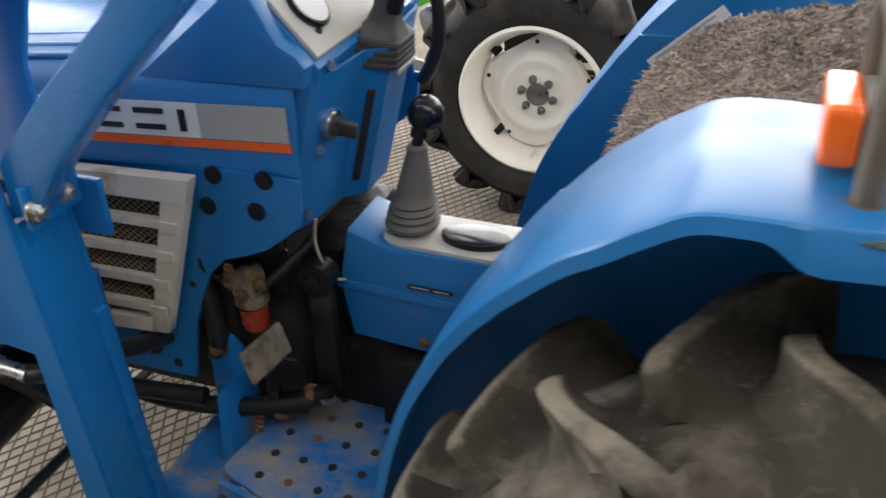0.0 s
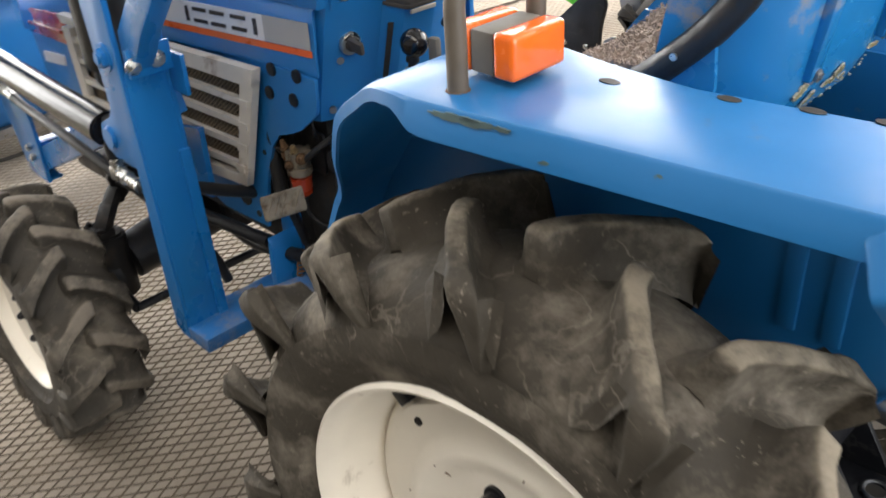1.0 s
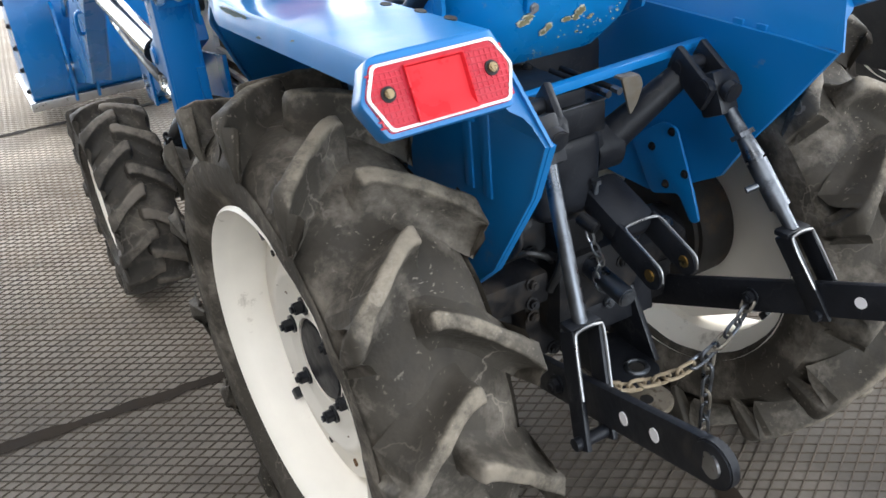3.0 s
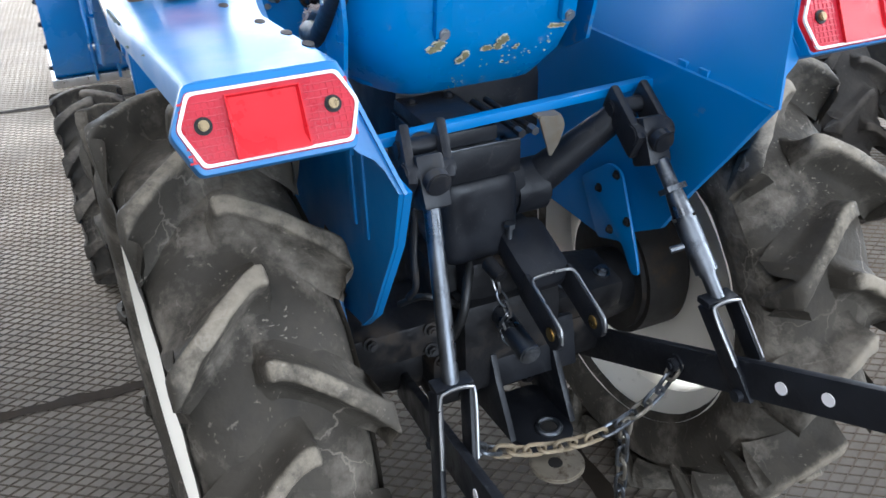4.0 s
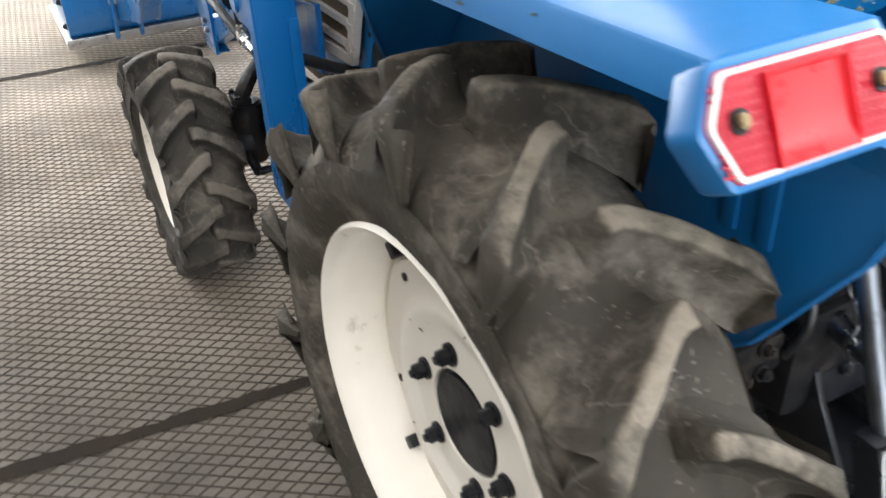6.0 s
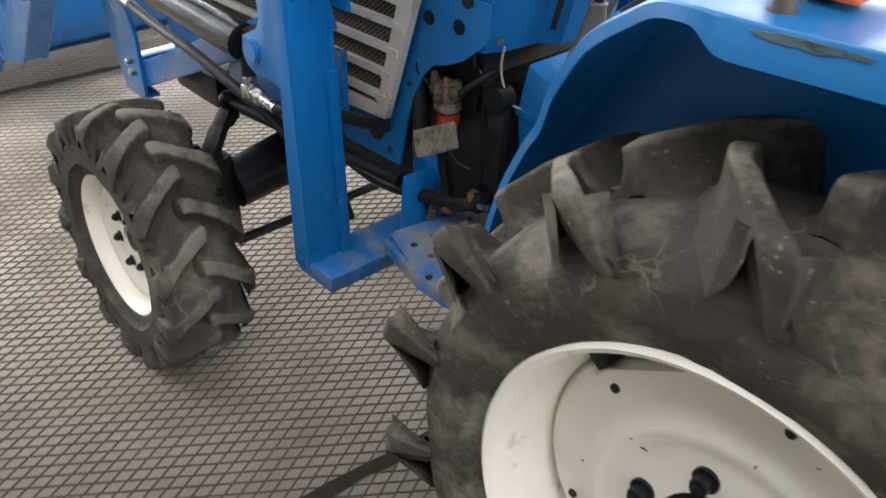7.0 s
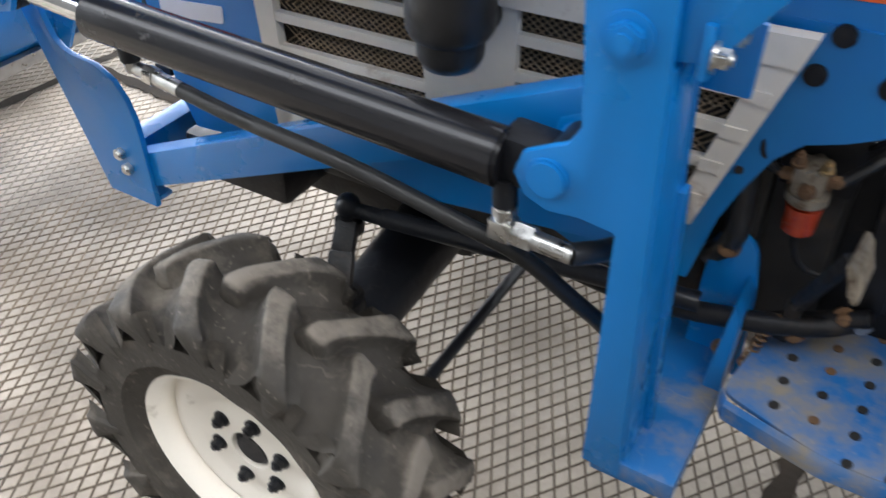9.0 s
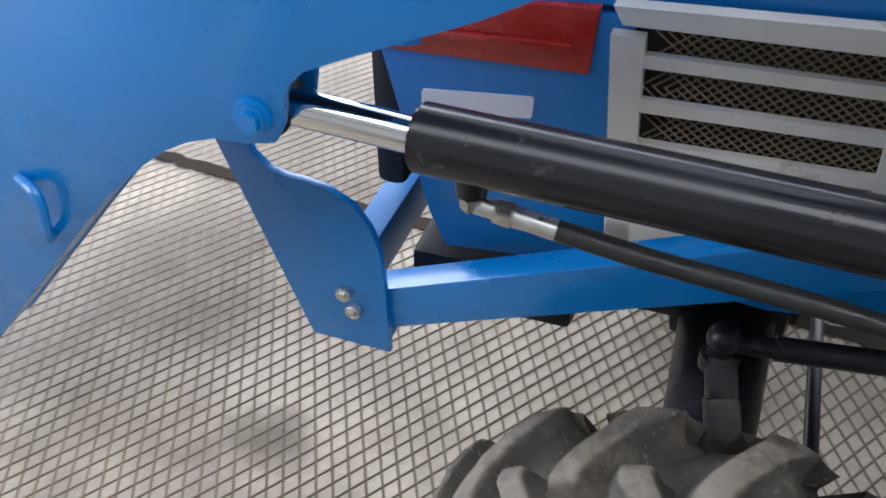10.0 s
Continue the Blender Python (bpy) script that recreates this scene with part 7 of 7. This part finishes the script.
        br = part_empty("front_bracket", ld, (-1.68, s * 0.29, 0.4), "blue curved front bracket plate")
        poly = [(-1.845, 0.79), (-1.780, 0.632), (-1.693, 0.371), (-1.592, 0.371), (-1.593, 0.45), (-1.594, 0.492), (-1.597, 0.526), (-1.606, 0.554), (-1.623, 0.580), (-1.655, 0.598), (-1.681, 0.601), (-1.701, 0.602), (-1.720, 0.608), (-1.735, 0.622), (-1.743, 0.645), (-1.765, 0.71), (-1.79, 0.79)]
        shape(poly, s, 0.292, 0.302, "bracket_plate", BLUE_LOADER, parent=br)
        bm = bmesh.new()
        box(bm, (-1.690, min(s * 0.262, s * 0.293), 0.372), (-1.598, max(s * 0.262, s * 0.293), 0.380), 0.002)
        part("bracket_flange", bm, BLUE_LOADER, br)
        for x, z in ((-1.643, 0.455), (-1.633, 0.431)):
            q = bmesh.new()
            hexbolt(q, (x, s * 0.302, z), (0, s, 0), 0.0105, 0.010, False)
            part("zinc_bolt", q, ZINC, br, "pale zinc bolt")
        # lift arm
        a = part_empty("loader_arm", ld, (-1.6, s * 0.40, 0.8), "blue plate loader arm")
        poly = [(-0.420, 1.330), (-0.500, 1.245), (-0.600, 1.230), (-0.900, 1.130), (-1.246, 0.976), (-1.455, 0.863), (-1.559, 0.817), (-1.601, 0.797), (-1.618, 0.779), (-1.625, 0.744), (-1.636, 0.724), (-1.665, 0.717), (-1.696, 0.716), (-1.727, 0.705),
                (-1.756, 0.689), (-1.784, 0.667), (-1.841, 0.615), (-1.894, 0.556), (-2.091, 0.331), (-2.291, 0.279), (-2.591, 0.194), (-2.611, 0.309), (-2.371, 0.439), (-2.151, 0.599), (-1.976, 0.759), (-1.811, 0.879), (-1.591, 0.979), (-1.197, 1.154), (-0.800, 1.300), (-0.500, 1.380)]
        shape(poly, s, 0.402, 0.412, "arm_outer_plate", BLUE_LOADER, bev=0.002, parent=a)
        shape(poly, s, 0.345, 0.353, "arm_inner_plate", BLUE_LOADER, bev=0.002, parent=a)
        bm = bmesh.new()
        rows = [[(x, s * 0.350, z), (x, s * 0.405, z)] for x, z in poly[22:]]
        sheet(bm, rows, 0.006)
        part("arm_top_web", bm, BLUE_LOADER, a)
        low = [poly[k] for k in (2, 3, 4, 5, 6)]
        bm = bmesh.new()
        sheet(bm, [[(x, s * 0.350, z + 0.012), (x, s * 0.405, z + 0.012)] for x, z in low], 0.006)
        sheet(bm, [[(x, s * 0.350, z + 0.012), (x, s * 0.405, z + 0.012)] for x, z in poly[13:19]], 0.006)
        part("arm_bottom_web", bm, BLUE_LOADER, a)
        q = bmesh.new()
        cyl(q, (-1.653, s * 0.34, 0.747), (-1.653, s * 0.420, 0.747), 0.018, seg=28, bev=0.003)
        cyl(q, (-1.653, s * 0.41, 0.747), (-1.653, s * 0.424, 0.747), 0.011, seg=6)
        part("rod_pin", q, BLUE_LOADER, a, "blue painted pin")
        bm = bmesh.new()
        tube(bm, [(-1.945, s * 0.413, 0.618), (-1.912, s * 0.428, 0.612), (-1.918, s * 0.428, 0.560), (-1.930, s * 0.413, 0.548)], 0.006, 8)
        part("hose_hook", bm, BLUE_LOADER, a)
        # hydraulic cylinder
        cy = part_empty("lift_cylinder", ld, (-1.2, s * 0.37, 0.72), "black hydraulic cylinder with a chrome rod")
        y = s * 0.380
        bm = bmesh.new()
        cyl(bm, (-1.518, y, 0.737), (-0.955, y, 0.721), 0.0305, seg=36, bev=0.004)
        part("barrel", bm, BARREL, cy)
        bm = bmesh.new()
        cyl(bm, (-1.653, y, 0.745), (-1.51, y, 0.7368), 0.0168, seg=30)
        part("piston_rod", bm, CHROME, cy, "bright chrome rod")
        bm = bmesh.new()
        cyl(bm, (-1.653, y - 0.02, 0.745), (-1.653, y + 0.02, 0.745), 0.027, seg=28, bev=0.003)
        part("rod_eye", bm, BLACK, cy)
        bm = bmesh.new()
        box(bm, (-0.965, min(s * 0.340, s * 0.386), 0.694), (-0.905, max(s * 0.340, s * 0.386), 0.746), 0.006, pose(0, 0, 0, 0, 3, 0))
        cyl(bm, (-0.895, s * 0.326, 0.727), (-0.895, s * 0.386, 0.727), 0.026, seg=24)
        part("base_eye", bm, BLACK, cy)
        bm = bmesh.new()
        cyl(bm, (-1.470, y, 0.715), (-1.468, y, 0.688), 0.014, seg=16, bev=0.003)
        part("port", bm, BLACK, cy)
        bm = bmesh.new()
        cyl(bm, (-1.468, y - s * -0.002, 0.690), (-1.468, y, 0.677), 0.011, seg=6)
        cyl(bm, (-1.474, y, 0.681), (-1.444, y, 0.677), 0.009, seg=16)
        cyl(bm, (-1.447, y, 0.6775), (-1.430, y, 0.675), 0.0125, seg=6, bev=0.001)
        cyl(bm, (-1.430, y, 0.675), (-1.392, y, 0.670), 0.010, seg=20)
        part("hose_fitting", bm, ZINC, cy, "zinc-plated hose fitting")
        bm = bmesh.new()
        tube(bm, [(-1.394, y, 0.670), (-1.30, y + s * 0.0, 0.658), (-1.15, y - s * 0.002, 0.645), (-1.02, y - s * 0.012, 0.615), (-0.95, y - s * 0.03, 0.585), (-0.895, y - s * 0.055, 0.53), (-0.855, y - s * 0.095, 0.46), (-0.84, y - s * 0.11, 0.40)], 0.0098, 14)
        part("hose", bm, HOSE, cy, "black hydraulic hose")
        bm = bmesh.new()
        cyl(bm, (-0.955, y, 0.700), (-0.953, y, 0.668), 0.013, seg=16)
        part("port", bm, BLACK, cy)
        bm = bmesh.new()
        cyl(bm, (-0.953, y, 0.672), (-0.953, y, 0.648), 0.0105, seg=16)
        cyl(bm, (-0.953, y, 0.664), (-0.953, y, 0.654), 0.013, seg=6)
        box(bm, (-0.966, y - 0.012, 0.626), (-0.940, y + 0.012, 0.650), 0.003)
        cyl(bm, (-0.940, y, 0.637), (-0.918, y, 0.636), 0.014, seg=6, bev=0.001)
        cyl(bm, (-0.918, y, 0.636), (-0.875, y, 0.634), 0.0105, seg=20)
        part("hose_fitting", bm, ZINC, cy, "zinc-plated elbow fitting")
        bm = bmesh.new()
        tube(bm, [(-0.878, y, 0.634), (-0.852, y - s * 0.03, 0.630), (-0.838, y - s * 0.085, 0.612), (-0.835, y - s * 0.14, 0.585), (-0.835, y - s * 0.195, 0.56)], 0.012, 12)
        part("hose", bm, HOSE, cy, "black hydraulic hose")
    # cross member and plate between the front brackets
    cm = part_empty("front_crossmember", ld, (-1.68, 0, 0.45), "blue crossmember between the brackets")
    bm = bmesh.new()
    box(bm, (-1.685, -0.292, 0.385), (-1.645, 0.292, 0.455), 0.004)
    part("cross_bar", bm, BLUE_LOADER, cm)
    # bucket
    bk = part_empty("bucket", ld, (-2.3, 0, 0.3), "blue loader bucket with a grey cutting edge")
    prof = [(-2.72, 0.66), (-2.69, 0.60), (-2.665, 0.45), (-2.66, 0.24), (-2.675, 0.155), (-2.71, 0.118), (-2.77, 0.108), (-3.20, 0.100)]
    bm = bmesh.new()
    sheet(bm, [[(x, -0.585, z), (x, -0.2, z), (x, 0.2, z), (x, 0.585, z)] for x, z in prof], 0.006)
    part("shell", bm, BLUE_LOADER, bk)
    for y in (-0.585, 0.580):
        bm = bmesh.new()
        prism(bm, [(-2.72, 0.66), (-2.665, 0.45), (-2.66, 0.24), (-2.675, 0.155), (-2.71, 0.115), (-3.20, 0.10), (-3.05, 0.36), (-2.85, 0.62)], y, y + 0.006)
        part("bucket_side", bm, BLUE_LOADER, bk)
    bm = bmesh.new()
    box(bm, (-2.692, -0.60, 0.095), (-2.665, 0.60, 0.128), 0.004)
    box(bm, (-3.24, -0.60, 0.086), (-2.68, 0.60, 0.102), 0.003)
    part("wear_strip", bm, STEEL, bk, "bare grey steel wear strip")
    bm = bmesh.new()
    box(bm, (-2.70, -0.585, 0.585), (-2.62, 0.585, 0.615), 0.006)
    part("top_flange", bm, BLUE_LOADER, bk)
    for y in (-0.425, -0.335, 0.335, 0.425):
        bm = bmesh.new()
        prism(bm, rounded([(-2.665, 0.14), (-2.665, 0.52), (-2.60, 0.50), (-2.56, 0.30), (-2.58, 0.20), (-2.64, 0.10)], 0.02), y - 0.006, y + 0.006, bev=0.001)
        part("bucket_ear", bm, BLUE_LOADER, bk)
    for y in (-0.38, 0.38):
        bm = bmesh.new()
        cyl(bm, (-2.60, y - 0.055, 0.265), (-2.60, y + 0.055, 0.265), 0.018, seg=20, bev=0.003)
        part("bucket_pin", bm, ZINC, bk)
        bm = bmesh.new()
        cyl(bm, (-2.60, y, 0.47), (-2.25, y, 0.78), 0.016, seg=20)
        part("tilt_rod", bm, CHROME, bk, "chrome tilt rod")
        bm = bmesh.new()
        cyl(bm, (-2.36, y, 0.683), (-1.98, y, 1.02), 0.026, seg=24, bev=0.004)
        part("tilt_barrel", bm, GLOSS_BLACK, bk, "black tilt cylinder")
    for k in range(5):
        q = bmesh.new()
        hexbolt(q, (-2.70, -0.586, 0.17 + 0.09 * k), (0, -1, 0), 0.010, 0.012)
        part("bolt", q, BLACK, bk)
    settle(ld, (-0.006, 0, 0.013), 0.8)


loader()


# ---- warning strip on the far fender ----
bm = bmesh.new()
prism(bm, [(-0.276, 0.866), (-0.183, 0.950), (-0.171, 0.937), (-0.262, 0.853)], 0.2440, 0.2455)
strip = part("warning_strip", bm, LABEL, tractor, "white warning strip on the fender")
for k in range(2):
    bm = bmesh.new()
    o = 0.0035 * (k - 0.5) * 2
    prism(bm, [(-0.262 - o * 0.7, 0.868 + o), (-0.190 - o * 0.7, 0.933 + o), (-0.188 - o * 0.7, 0.931 + o), (-0.260 - o * 0.7, 0.866 + o)], 0.2432, 0.2440)
    part("text_bar", bm, GREY_DECAL, strip, "grey line of small print")


# ---- machines behind ----
def neighbour():
    t = thing("tractor", "another compact tractor with white wheels and black tyres parked behind", "tractor", (-0.75, 1.5, 0))
    spec = dict(REAR)
    spec.update(tyre=(0.366, 0.336, 0.10, 0.200, 13, 50.0, 12.0, 0.024), rubber=LUG_NEIGHBOUR, rim_y=0.085, rim_r=0.214, disc_y=0.02, nut_r=0.047, hub_r=0.034, hub_h=0.012, nut_size=0.009, slot=True, marks=5, chips=0, hub=STEEL, tyre_label="black rubber tyre with chevron lugs")
    wheel(t, "rear_wheel", (-0.709, 1.345, 0.356), -1, spec, "white wheel with a grey hub")
    wheel(t, "rear_wheel", (-0.709, 2.155, 0.356), 1, spec, "white wheel with a grey hub")
    bm = bmesh.new()
    box(bm, (-0.9, 1.6, 0.35), (0.4, 2.0, 0.70), 0.03)
    part("chassis", bm, BLACK, t)
    bm = bmesh.new()
    for p, q in zip(((-1.52, 0.56), (-1.32, 0.490), (-1.20, 0.535)), ((-1.30, 0.485), (-1.19, 0.535), (-1.06, 0.60))):
        bar(bm, (p[0], 1.46, p[1]), (q[0], 1.46, q[1]), 0.05, 0.060, 0.006)
    bar(bm, (-1.20, 1.47, 0.53), (-1.20, 1.47, 0.80), 0.05, 0.05, 0.006)
    part("green_frame", bm, GREEN, t, "bright green implement frame")
    bm = bmesh.new()
    hexbolt(bm, (-1.215, 1.436, 0.515), (0, -1, 0), 0.016, 0.014)
    part("green_bolt", bm, GREEN, t)
    bm = bmesh.new()
    prism(bm, rounded([(-1.56, 0.335), (-1.36, 0.425), (-1.22, 0.56), (-1.17, 0.50), (-1.19, 0.42), (-1.20, 0.27), (-1.17, 0.20), (-1.56, 0.14)], 0.02), 1.40, 1.42, bev=0.003)
    part("black_plate", bm, BLACK, t, "black plate with four bolts")
    for x, z in ((-1.335, 0.345), (-1.245, 0.345), (-1.335, 0.300), (-1.242, 0.298)):
        q = bmesh.new()
        hexbolt(q, (x, 1.40, z), (0, -1, 0), 0.0075, 0.008)
        part("bolt", q, ZINC, t)
    for x, z in ((-1.010, 0.545), (-1.065, 0.385)):
        bm = bmesh.new()
        prism(bm, rounded([(x - 0.045, z + 0.03), (x, z + 0.055), (x + 0.04, z + 0.035), (x + 0.03, z - 0.03), (x - 0.01, z - 0.05), (x - 0.035, z - 0.02)], 0.02), 1.30, 1.312, bev=0.003)
        part("tiller_blade", bm, STEEL, t, "worn steel tiller blade")


neighbour()


def implement():
    t = thing("red_implement", "red implement frame with a grey wire grid parked behind", "implement", (0.2, 1.35, 0.3))
    bm = bmesh.new()
    bar(bm, (-0.205, 1.30, 0.47), (0.9, 1.30, 0.47), 0.05, 0.06, 0.006)
    part("red_beam", bm, RED_DARK, t, "orange-red painted beam")
    for x in (0.85,):
        bm = bmesh.new()
        box(bm, (x - 0.02, 1.285, 0.0), (x + 0.02, 1.315, 0.45), 0.004)
        part("leg", bm, RED_DARK, t)
    bm = bmesh.new()
    for k in range(24):
        cyl(bm, (-0.2 + 0.047 * k, 1.33, 0.505), (-0.2 + 0.047 * k, 1.9, 0.505), 0.004, seg=6)
    for k in range(12):
        cyl(bm, (-0.2, 1.34 + 0.048 * k, 0.509), (0.9, 1.34 + 0.048 * k, 0.509), 0.004, seg=6)
    part("wire_grid", bm, STEEL, t, "grey wire grid")


implement()

bm = bmesh.new()
tube(bm, [(-3.0, -1.31, 0.012), (-3.4, -1.30, 0.012), (-3.93, -1.265, 0.012), (-4.6, -1.215, 0.012), (-5.6, -1.10, 0.012)], 0.011, 10)
solo("green_hose", bm, GREEN, "green garden hose lying on the concrete floor", "hose")
